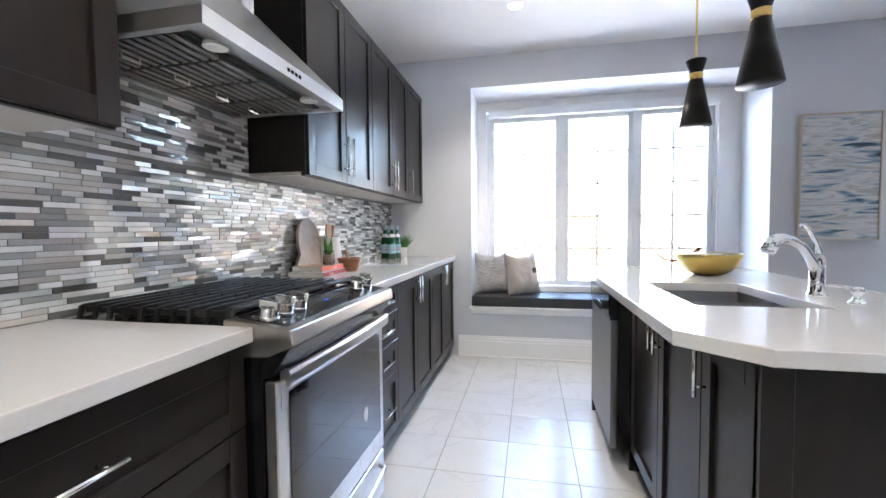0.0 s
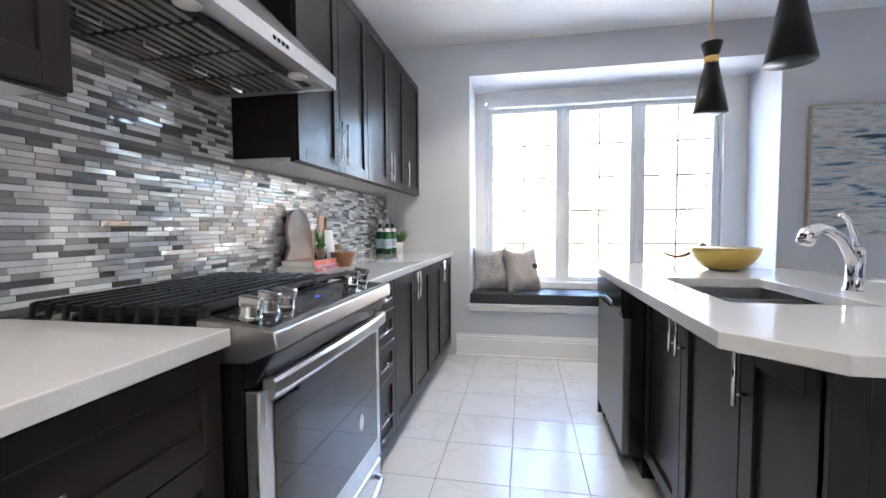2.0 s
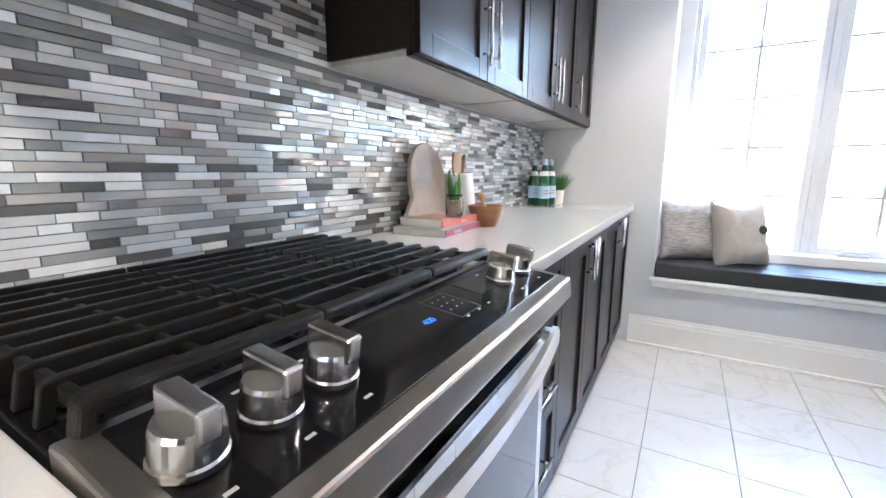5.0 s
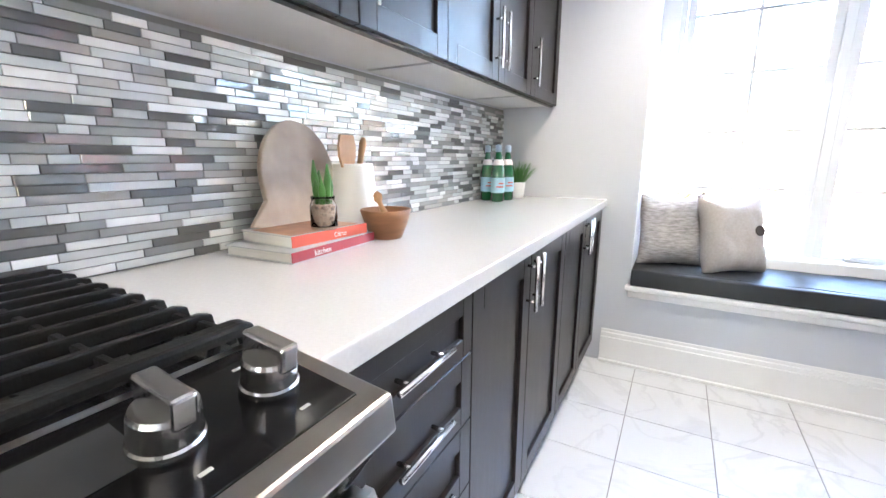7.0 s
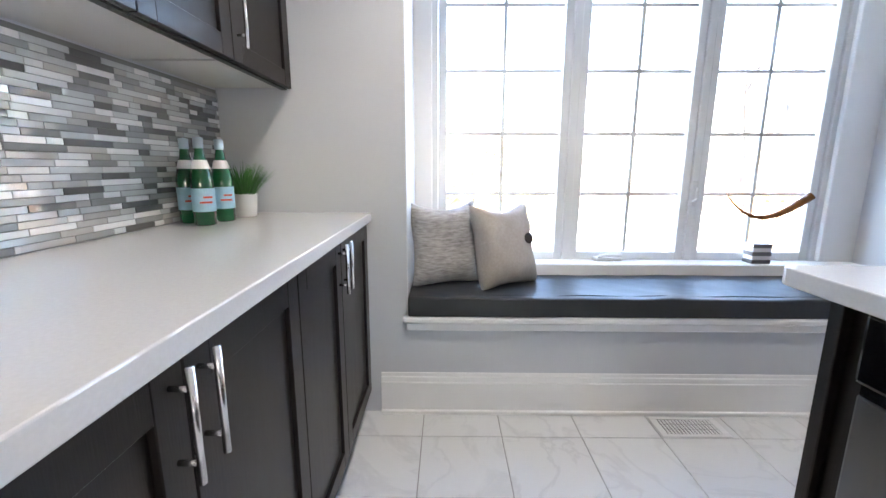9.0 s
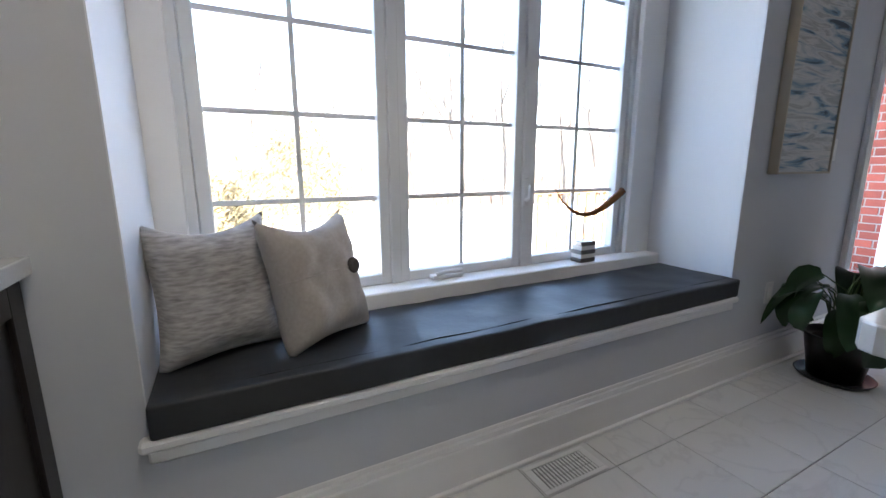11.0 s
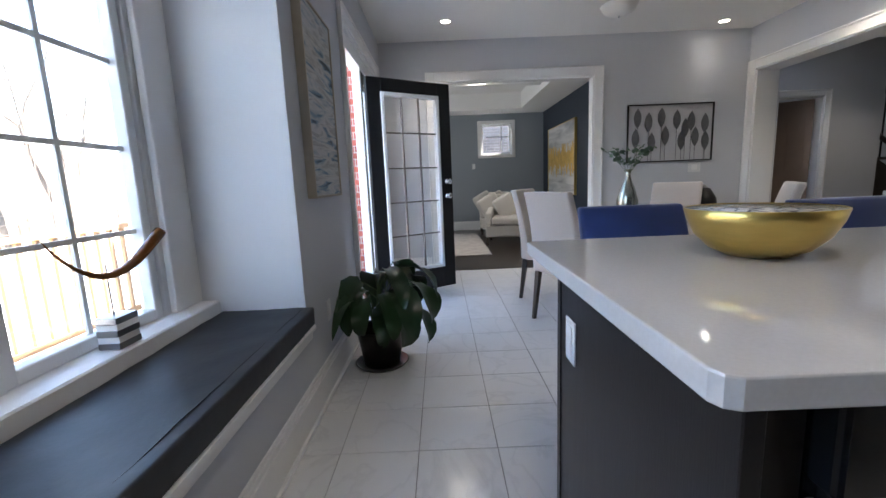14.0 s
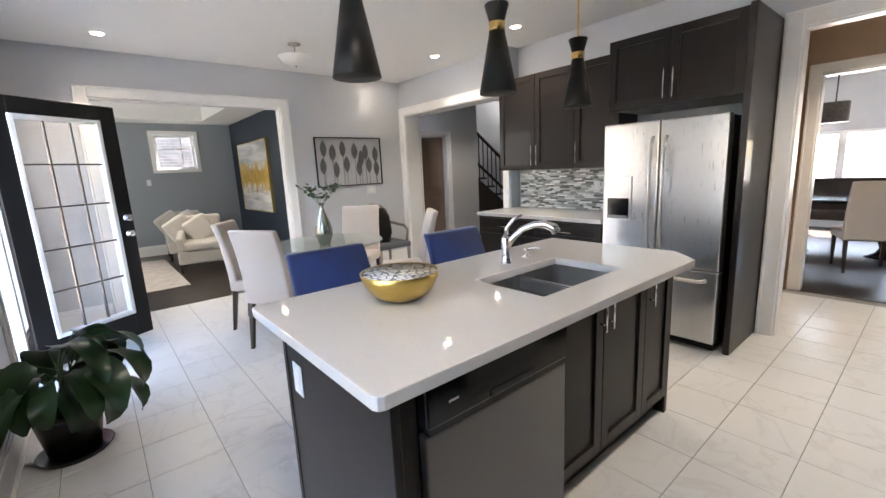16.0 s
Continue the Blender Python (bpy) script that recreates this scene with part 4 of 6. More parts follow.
part("door", bm, M["steel_dim_reflect"], dw, "brushed stainless door, dark reflection put into its colour")
bm = bmesh.new()
bx(bm, 1.502, 1.545, 3.246, 3.858, 0.735, 0.862, 0.008, 2)
bx(bm, 1.510, 1.545, 3.255, 3.849, 0.715, 0.735)
cp = part("control_strip", bm, M["black"], dw, "glossy black control strip")
part("grip", box(1.4985, 1.503, 3.43, 3.63, 0.742, 0.765, 0.002), M["matt_black"], cp)
part("badge", box(1.5005, 1.5025, 3.75, 3.785, 0.79, 0.796), M["steel"], cp)
bo = thing("outlet", (2.145, IY1, 0.675), "white outlet plate on the island end panel", "outlet")
part("plate", box(2.108, 2.182, IY1 + 0.0005, IY1 + 0.006, 0.617, 0.733, 0.002), M["plastic_w"], bo)
part("socket", box(2.127, 2.163, IY1 + 0.006, IY1 + 0.009, 0.632, 0.718, 0.001), M["trim"], bo)

# ---- south run ----
FS0 = face_s(1.15)
t = base_unit("base_cabinet", FS0, 2.56, 3.99, 1.15 - SY - 0.002, LAB)
drawer(t, FS0, 2.56, 3.275, 0.695, 0.86)
drawer(t, FS0, 3.275, 3.99, 0.695, 0.86)
for a, b, h in ((2.56, 3.035, 3.0), (3.035, 3.51, 3.07), (3.51, 3.99, 3.543)):
    shaker(t, FS0, a, b, 0.105, 0.695, handle=(h, 0.55))
solid("countertop", box(2.555, 4.03, SY + 0.002, 1.185, CTZ0, CTZ, 0.003, 2), M["quartz"], "white quartz countertop beside the refrigerator", "countertop", kind="")
FS1 = face_s(0.84)
upper(FS1, 2.60, 3.487, ((2.60, 3.035, 1), (3.035, 3.487, 1)), 1.345, 2.285, 0.84 - SY - 0.002, UL, group="wall cabinets")
upper(FS1, 3.487, 3.967, ((3.487, 3.967, -1),), 1.345, 2.285, 0.84 - SY - 0.002, UL)
# fridge
fr = thing("refrigerator", (2.06, 0.85, 0), "stainless french door refrigerator with ice dispenser", "refrigerator")
part("body", box(1.675, 2.535, SY + 0.03, 1.115, 0.03, 1.655, 0.004), M["matt_black"], fr)
for a, b, n in ((1.672, 2.103, "door"), (2.107, 2.538, "door")):
    bm = box(a, b, 1.12, 1.20, 0.605, 1.668, 0.012, 3)
    d = part(n, bm, M["steel"], fr)
    hx = 2.103 - 0.045 if a < 2 else 2.107 + 0.045
    bm = tube([(hx, 1.20, 0.72), (hx, 1.245, 0.78)] + [(hx, 1.255, 0.78 + 0.70 * k / 6) for k in range(1, 6)] + [(hx, 1.245, 1.48), (hx, 1.20, 1.55)], 0.013, 10)
    part("handle", bm, M["steel_h"], d, "long curved steel handle", smooth=True)
fz = part("freezer_drawer", box(1.672, 2.538, 1.12, 1.20, 0.07, 0.597, 0.012, 3), M["steel"], fr)
bm = tube([(1.750, 1.20, 0.53), (1.770, 1.25, 0.53), (2.440, 1.25, 0.53), (2.460, 1.20, 0.53)], 0.014, 10)
part("handle", bm, M["steel_h"], fz, smooth=True)
part("toe_grille", box(1.690, 2.520, 1.08, 1.14, 0.01, 0.065), M["matt_black"], fr)
dp = part("dispenser", box(2.295, 2.51, 1.2, 1.21, 0.92, 1.27, 0.004), M["steel_h"], fr, "ice and water dispenser")
part("recess", box(2.315, 2.49, 1.21, 1.212, 0.945, 1.10, 0.0005), M["black"], dp)
part("button_panel", box(2.315, 2.49, 1.21, 1.213, 1.12, 1.235, 0.001), M["steel"], dp)
part("tray", box(2.32, 2.485, 1.212, 1.224, 0.942, 0.965, 0.001), M["steel_dk"], dp)
pn = thing("tall_panel", (1.56, 0.83, 0), "espresso tall panel enclosing the refrigerator", "cabinet panel")
part("panel", box(1.590, 1.630, SY + 0.002, 1.14, 0, 2.31, 0.002), M["cab"], pn)
FS2 = face_s(1.11)
t = upper(FS2, 1.630, 2.550, ((1.630, 2.090, 1), (2.090, 2.550, -1)), 1.775, 2.30, 1.11 - SY - 0.002, "espresso wall cabinet above the refrigerator")
part("shadow_gap", box(2.540, 2.570, SY + 0.002, 1.0, CTZ + 0.001, 1.40), M["cab"], pn)

# ---- window seat ----
cs = thing("seat_cushion", (1.8, 5.1, BZ), "long charcoal vinyl window seat cushion", "cushion")
bm = box(RX0 + 0.005, RX1 + 0.006, NY - 0.036, WY - 0.112, BZ + 0.001, BZ + 0.086)
bmesh.ops.subdivide_edges(bm, edges=[e for e in bm.edges if abs(e.verts[0].co.x - e.verts[1].co.x) > 1], cuts=90, use_grid_fill=True)
es = [e for e in bm.edges if len(e.link_faces) == 2 and e.calc_face_angle(0) > 0.5]
bmesh.ops.bevel(bm, geom=es, offset=0.010, segments=3, affect="EDGES", profile=0.6)
ys = [e for e in bm.edges if abs(e.verts[0].co.y - e.verts[1].co.y) > 0.2]
bmesh.ops.subdivide_edges(bm, edges=ys, cuts=14, use_grid_fill=True)
for v in bm.verts:
    if v.co.z > BZ + 0.06:
        v.co.z += 0.006 * noise.noise((v.co.x * 2.2, v.co.y * 4, 0)) + 0.0035 * noise.noise((v.co.x * 9, v.co.y * 5, 3)) + 0.003 * abs(noise.noise((v.co.x * 5 + v.co.y * 9, v.co.y * 3, 7))) - 0.002
    v.co.y += 0.004 * noise.noise((v.co.x * 6, 1, v.co.z * 20))
cv = part("cover", bm, M["cushion"], cs, smooth=True)
pts = [(RX0 + 0.03 + 0.03 * k, NY + 0.012 + 0.003 * noise.noise((k * 0.4, 0, 5)), BZ + 0.0855 + 0.004 * noise.noise((k * 0.18, 1, 2))) for k in range(81)]
part("seam", tube(pts, 0.0022, 6), M["matt_black"], cv, "stitched seam along the front edge", smooth=True)

# ---- lights ----
SPOTS = ((5.57, 4.155), (4.70, 1.13), (5.88, 1.165), (3.507, 1.115), (1.04, 4.15), (1.04, 1.6))


def downlight(x, y, z, energy=1.7):
    t = thing("ceiling_light", (x, y, z), "lit round recessed ceiling light", "ceiling light", "recessed ceiling lights")
    part("rim", lathe([(0.058, z), (0.058, z - 0.004), (0.045, z - 0.006), (0.043, z - 0.001)], x, y, 28), M["trim"], t)
    part("lens", lathe([(0.043, z - 0.001), (0.043, z - 0.003), (0, z - 0.003)], x, y, 24), M["lamp_on"], t)
    if energy:
        l = new("downlight", bpy.data.lights.new("downlight", "SPOT"))
        l.data.energy, l.data.spot_size, l.data.spot_blend, l.data.shadow_soft_size = energy, radians(120), 0.6, 0.04
        l.data.color = (1, 0.90, 0.78)
        l.matrix_world = look((x, y, z - 0.02), (x, y + 0.001, 0))


for x, y in SPOTS:
    downlight(x, y, CZ, 0.15 if x > 5.8 else 2.6)
fl = thing("flush_light", (5.035, 2.645, CZ), "semi flush opal glass ceiling light with nickel rod", "ceiling light")
part("canopy", lathe([(0.06, CZ), (0.06, CZ - 0.012), (0.02, CZ - 0.022), (0.008, CZ - 0.03), (0.008, CZ - 0.10), (0, CZ - 0.10)], 5.035, 2.645, 24), M["nickel"], fl, smooth=True)
part("shade", lathe([(0.0, CZ - 0.205), (0.07, CZ - 0.198), (0.13, CZ - 0.165), (0.155, CZ - 0.125), (0.158, CZ - 0.12), (0.15, CZ - 0.122), (0.12, CZ - 0.155), (0.0, CZ - 0.19)], 5.035, 2.645, 36), M["shade"], fl, smooth=True)
part("finial", lathe([(0, CZ - 0.222), (0.009, CZ - 0.217), (0.009, CZ - 0.204), (0, CZ - 0.2)], 5.035, 2.645, 12), M["nickel"], fl, smooth=True)
PEN = ((2.008, 3.69), (2.0, 3.025), (2.09, 2.29))
PZ0 = 1.692
pd = thing("pendant_light", (PEN[0][0], PEN[0][1], PZ0), "black hourglass pendant light with brass collar and rod", "pendant light", "pendants over the island")
x, y = PEN[0]
part("shade", lathe([(0.0775, PZ0), (0.079, PZ0 + 0.003), (0.032, PZ0 + 0.245), (0.030, PZ0 + 0.243), (0.0755, PZ0 + 0.003)], x, y, 36), M["matt_black"], pd, smooth=True)
part("liner", lathe([(0.0754, PZ0 + 0.004), (0.0295, PZ0 + 0.24), (0, PZ0 + 0.24)], x, y, 30), M["plastic_w"], pd)
part("collar", lathe([(0.033, PZ0 + 0.245), (0.034, PZ0 + 0.248), (0.032, PZ0 + 0.262), (0.034, PZ0 + 0.276), (0.033, PZ0 + 0.28)], x, y, 28), M["brass"], pd, "brass collar", smooth=True)
part("cap", lathe([(0.031, PZ0 + 0.28), (0.05, PZ0 + 0.345), (0.048, PZ0 + 0.348), (0, PZ0 + 0.342)], x, y, 32), M["matt_black"], pd, smooth=True)
part("rod", lathe([(0.005, PZ0 + 0.34), (0.005, CZ - 0.02), (0.055, CZ - 0.016), (0.055, CZ), (0, CZ)], x, y, 20), M["brass"], pd, "brass rod", smooth=False)
for x, y in PEN[1:]:
    copy_thing(pd, Matrix.Translation((x, y, PZ0)))

# ---- outside ----
solid("ground", box(-400, 400, 5.3, 400, -0.9, -0.6), M["ground"], "bright pale garden ground", "ground")
solid("ground_south", box(-400, 400, -400, -6.5, -0.9, -0.6), M["ground"], "bright pale front garden ground", "ground")

# ---- living room ----
LX, LS, LC = 10.5, 1.98, 2.62
wall("wall_living", [(LX, LX + 0.15, LS, 2.679, 0, LC), (LX, LX + 0.15, 2.679, 3.341, 0, 1.643), (LX, LX + 0.15, 2.679, 3.341, 2.287, LC), (LX, LX + 0.15, 3.341, 5.6, 0, LC),
                     (EX + 0.12, LX + 0.15, 5.6, 5.75, 0, LC)], M["wall_lr"], "blue grey painted living room wall")
wall("wall_navy", [(EX + 0.12, LX + 0.15, LS - 0.14, LS, 0, LC)], M["navy"], "navy painted feature wall")
wall("ceiling_living", [(EX + 0.1, LX + 0.15, LS - 0.14, 5.75, LC + 0.2, LC + 0.3), (EX + 0.12, LX, LS, LS + 0.6, LC - 0.12, LC + 0.2), (LX - 0.6, LX, LS + 0.6, 5.0, LC - 0.12, LC + 0.2),
                        (EX + 0.12, LX, 5.0, 5.6, LC - 0.12, LC + 0.2), (EX + 0.12, EX + 0.7, LS + 0.6, 5.0, LC - 0.12, LC + 0.2), (8.1, 8.3, LS + 0.6, 5.0, LC - 0.02, LC + 0.2)], M["ceil"], "white tray ceiling with dropped border")
solid("floor_living", box(EX + 0.05, LX + 0.15, LS - 0.14, 5.75, -0.12, 0.0), M["darkfloor"], "dark stained plank floor", "floor")
# ---- hall ----
# Pieces above CZ + 0.1 are unseen, added to keep sun and sky out.
wall("wall_hall", [(6.70, 6.82, -0.12, LS - 0.14, 0, CZ), (6.70, 6.82, -0.72, -0.12, 1.99, CZ), (6.70, 6.82, -1.50, -0.72, 0, CZ), (8.6, 8.7, -5.0, LS - 0.14, 0, 4.5), (3.0, 8.7, -5.0, -4.9, 0, 4.5), (6.7, 8.6, -1.5, -1.4, CZ + 0.1, 4.4), (6.6, 6.7, -4.9, -1.4, CZ + 0.1, 4.4), (6.82, 8.6, -0.1, 0, 0, CZ)], M["wall"], "grey painted hallway wall, with unseen upper pieces that block the sky")
# First piece is out of view and shuts off sunlight over the stairs.
wall("ceiling_hall", [(6.9, 8.7, -1.5, LS - 0.14, CZ, CZ + 0.1), (1.7, 6.9, -1.55, SY - 0.12, CZ, CZ + 0.1), (3.0, 8.7, -5.0, -1.5, 4.4, 4.5), (3.0, 6.7, -5.0, -1.55, CZ, CZ + 0.1)], M["ceil"], "white hallway ceiling, with an unseen piece that blocks the sun")
solid("floor_hall", box(2.2, 8.7, -5.0, SY - 0.1, -0.10, -0.0005), M["darkfloor"], "dark stained hallway floor", "floor")
# ---- passage and dining room ----
wall("wall_passage", [(1.72, 1.84, -1.0, SY - 0.12, 0, CZ), (1.62, 1.9, -1.12, -1.0, 0, CZ), (0.2, 1.62, -1.12, -1.0, 2.12, CZ), (-0.285, 0.2, -1.12, -1.0, 0, CZ), (-0.285, -0.135, -1.0, SY - 0.12, 0, CZ)], M["warm"], "beige passage wall with warm light put into its colour")
casing("trim", face_s(-1.0), 0.25, 1.60, 2.10, w=0.09)
wall("wall_dining", [(2.9, 3.0, -6.0, -1.12, 0, CZ), (-2.6, -2.5, -6.0, -1.12, 0, CZ), (-2.5, -0.5, -6.1, -5.98, 0, CZ), (2.86, 2.9, -6.1, -5.98, 0, CZ), (-0.5, 2.86, -6.1, -5.98, 0, 0.6), (-0.5, 2.86, -6.1, -5.98, 1.74, CZ), (-2.6, 0.2, -1.24, -1.12, 0, CZ), (1.9, 3.0, -1.24, -1.12, 0, CZ)], M["wall"], "grey painted dining room wall")
wall("ceiling_dining", [(-2.6, 3.0, -6.1, -0.6, CZ, CZ + 0.1)], M["ceil"], "white dining room ceiling")
solid("floor_dining", box(-2.6, 3.0, -6.1, -1.0, -0.10, 0.0), M["darkfloor"], "dark stained dining room floor", "floor")
for k in range(4):
    x = -0.5 + 0.84 * k
    w = thing("window_%d" % (k + (2 if k < 3 else 4)), (x + 0.42, -6.0, 0.6), "white framed dining room window", "window", kind="structure")
    bm = bmesh.new()
    for q in ((x, x + 0.06, 0.6, 1.74), (x + 0.78, x + 0.84, 0.6, 1.74), (x + 0.06, x + 0.78, 0.6, 0.66), (x + 0.06, x + 0.78, 1.68, 1.74), (x + 0.06, x + 0.78, 1.14, 1.155)):
        bx(bm, q[0], q[1], -6.08, -6.0, q[2], q[3], 0.003)
    part("window_frame", bm, M["trim"], w)

# ---- small things on the counter ----
# cutting board
cb = thing("cutting_board", (-0.06, 3.26, CTZ), "round pale wooden cutting board leaning on the mosaic", "cutting board")
pts = []
for k in range(40):
    a = 2 * math.pi * k / 40
    pts.append((0.122 * math.cos(a), 0.150 * math.sin(a)))
bm = bmesh.new()
t = bmesh.new()
ring = []
for k, (u, v) in enumerate(pts):
    a = math.degrees(math.atan2(v, u)) % 360
    e = math.exp(-((a - 228) / 15.0) ** 2)
    h = math.exp(-((a - 219) / 7.0) ** 2)
    ring.append((u * (1 + 0.28 * e + 0.55 * h), v * (1 + 0.10 * e + 0.12 * h)))
f0 = [t.verts.new((0, u, v)) for u, v in ring]
f1 = [t.verts.new((0.018, u, v)) for u, v in ring]
t.faces.new(f0)
t.faces.new(f1[::-1])
for i in range(40):
    t.faces.new((f0[i], f0[(i + 1) % 40], f1[(i + 1) % 40], f1[i]))
bmesh.ops.recalc_face_normals(t, faces=t.faces)
bmesh.ops.bevel(t, geom=[e for e in t.edges if abs(e.verts[0].co.x - e.verts[1].co.x) < 1e-5], offset=0.004, segments=2, affect="EDGES", profile=0.5)
xf(t, Matrix.Translation((-0.085, 3.338, CTZ + 0.158)) @ Matrix.Rotation(radians(-8), 4, "Y"))
part("board", t, M["palewood"], cb)


def book(x0, x1, y0, y1, z0, h, rot, cover, label):
    cx, cy = (x0 + x1) / 2, (y0 + y1) / 2
    b = thing("book", (cx, cy, z0), label, "book", "stacked cookbooks")
    m = Matrix.Translation((cx, cy, 0)) @ Matrix.Rotation(radians(rot), 4, "Z") @ Matrix.Translation((-cx, -cy, 0))
    for n, q, mm in (("cover", (x0, x1, y0, y1, z0, z0 + 0.0025), M["book_grey"]), ("cover", (x0, x1 - 0.002, y0, y1, z0 + h - 0.0025, z0 + h), M["book_grey"]), ("spine", (x1 - 0.003, x1, y0, y1, z0 + 0.0025, z0 + h), cover), ("page_block", (x0 + 0.004, x1 - 0.003, y0 + 0.004, y1 - 0.004, z0 + 0.0025, z0 + h - 0.0025), M["book_w"])):
        part(n, xf(box(*q, 0.0006), m), mm, b)
    return b, m


b1, m1 = book(-0.085, 0.118, 3.115, 3.40, CTZ, 0.024, 3, M["book_red2"], "large grey cookbook with a dark red spine lying flat")
b2, m2 = book(-0.075, 0.102, 3.15, 3.385, CTZ + 0.024, 0.027, -2, M["book_red"], "cookbook with a coral red spine on top of the stack")
for b, m, x, y, z, s, w in ((b1, m1, 0.1185, 3.205, CTZ + 0.012, 0.018, "kitchen"), (b2, m2, 0.1025, 3.29, CTZ + 0.024 + 0.0135, 0.016, "Citrus")):
    c = bpy.data.curves.new("spine_title", "FONT")
    c.body, c.size, c.extrude, c.align_x, c.align_y = w, s, 0.0002, "CENTER", "CENTER"
    o = new("spine_title", c)
    o.data.materials.append(M["print_w"])
    o.parent = b
    o.matrix_local = Matrix.Translation(-WL[b]) @ m @ Matrix.Translation((x, y, z)) @ Matrix.Rotation(radians(90), 4, "Z") @ Matrix.Rotation(radians(90), 4, "X")
part("cover_picture", xf(box(-0.05, 0.09, 3.16, 3.365, CTZ + 0.051, CTZ + 0.0515), m2), mat("cover photo", (0.35, 0.16, 0.08), 0.35, noise_scale=18, noise_amt=0.9), b2)
# jar
jx, jy, jz = 0.078, 3.262, CTZ + 0.0515
jr = thing("succulent_jar", (jx, jy, jz), "small glass jar of pebbles with upright green succulent", "potted plant")
part("pebbles", lathe([(0.0, jz + 0.003), (0.024, jz + 0.003), (0.026, jz + 0.01), (0.026, jz + 0.052), (0.02, jz + 0.058), (0, jz + 0.06)], jx, jy, 20), M["pebble"], jr)
bm = bmesh.new()
R = random.Random(4)
for k in range(70):
    a, z = R.uniform(0, 6.28), R.uniform(0.006, 0.056)
    t = bmesh.new()
    bmesh.ops.create_icosphere(t, subdivisions=1, radius=R.uniform(0.004, 0.0065))
    join(bm, t, Matrix.Translation((jx + 0.0235 * math.cos(a), jy + 0.0235 * math.sin(a), jz + z)))
part("pebble", bm, M["pebble"], jr, kind="stuff")
part("glass", lathe([(0.0, jz), (0.029, jz), (0.031, jz + 0.006), (0.031, jz + 0.055), (0.026, jz + 0.066), (0.028, jz + 0.076), (0.0265, jz + 0.076), (0.0245, jz + 0.066), (0.0293, jz + 0.055), (0.0293, jz + 0.007), (0.0, jz + 0.003)], jx, jy, 28), M["glass"], jr, smooth=True)
bm = bmesh.new()
for k in range(7):
    a = k * 0.9
    dx, dy = 0.012 * math.cos(a), 0.012 * math.sin(a)
    h = R.uniform(0.055, 0.105)
    tube([(jx + dx, jy + dy, jz + 0.055), (jx + dx * 1.4, jy + dy * 1.4, jz + 0.055 + h * 0.6), (jx + dx * 1.5, jy + dy * 1.5, jz + 0.055 + h)], [0.0075, 0.0085, 0.002], 8, bm)
part("leaves", bm, M["aloe"], jr, kind="stuff", smooth=True)
# utensil crock
vx, vy = -0.035, 3.50
ck = thing("utensil_crock", (vx, vy, CTZ), "tall white embossed ceramic crock holding wooden utensils", "utensil holder")
prof = [(0.0, CTZ), (0.068, CTZ), (0.071, CTZ + 0.005)]
for k in range(26):
    z = 0.01 + 0.18 * k / 25
    prof.append((0.071 - 0.014 * (k / 25) ** 1.5 + 0.0014 * (k % 2), CTZ + z))
prof += [(0.057, CTZ + 0.198), (0.054, CTZ + 0.198), (0.053, CTZ + 0.02), (0, CTZ + 0.02)]
part("crock", lathe(prof, vx, vy, 40), M["ceramic"], ck, smooth=True)
sp1 = thing("wooden_spoon", (vx, vy, CTZ + 0.02), "flat slotted beech spatula standing in the crock", "utensil")
bm = tube([(vx - 0.01, vy - 0.02, CTZ + 0.03), (vx + 0.01, vy - 0.03, CTZ + 0.19)], 0.006, 8)
t = bmesh.new()
ol = [(-0.022, 0.0), (0.022, 0.0), (0.033, 0.03), (0.034, 0.06), (0.026, 0.088), (-0.026, 0.088), (-0.034, 0.06), (-0.033, 0.03)]
fa = [t.verts.new((0.004, u, v)) for u, v in ol]
fb = [t.verts.new((-0.003, u, v)) for u, v in ol]
t.faces.new(fa)
t.faces.new(fb[::-1])
for k in range(8):
    t.faces.new((fa[k], fa[(k + 1) % 8], fb[(k + 1) % 8], fb[k]))
join(bm, t, Matrix.Translation((vx + 0.012, vy - 0.036, CTZ + 0.188)))
part("blade", bm, M["spoonwood"], sp1)
sp2 = thing("wooden_spoon", (vx, vy, CTZ + 0.02), "slim wooden handle leaning out of the crock", "utensil")
part("handle", tube([(vx, vy - 0.02, CTZ + 0.03), (vx, vy + 0.030, CTZ + 0.19), (vx, vy + 0.048, CTZ + 0.255), (vx, vy + 0.052, CTZ + 0.272)], [0.005, 0.008, 0.011, 0.006], 8), M["spoonwood"], sp2, smooth=True)
# mortar
mx, my = 0.105, 3.465
mo = thing("mortar_and_pestle", (mx, my, CTZ), "turned acacia wood mortar with its pestle inside", "mortar")
part("mortar", lathe([(0.0, CTZ), (0.042, CTZ), (0.044, CTZ + 0.004), (0.057, CTZ + 0.035), (0.069, CTZ + 0.076), (0.067, CTZ + 0.079), (0.061, CTZ + 0.078), (0.046, CTZ + 0.04), (0.0, CTZ + 0.015)], mx, my, 36), M["wood"], mo, smooth=True)
part("pestle", tube([(mx + 0.01, my + 0.02, CTZ + 0.02), (mx - 0.005, my - 0.005, CTZ + 0.075), (mx - 0.01, my - 0.012, CTZ + 0.095), (mx - 0.012, my - 0.016, CTZ + 0.105), (mx - 0.013, my - 0.018, CTZ + 0.118), (mx - 0.014, my - 0.02, CTZ + 0.126)], [0.018, 0.008, 0.006, 0.012, 0.012, 0.004], 12), M["spoonwood"], mo, smooth=True)


# bottles
def bottle(x, y):
    z = CTZ
    b = thing("bottle", (x, y, z), "green glass water bottle with pale blue label and foil neck", "bottle", "green water bottles")
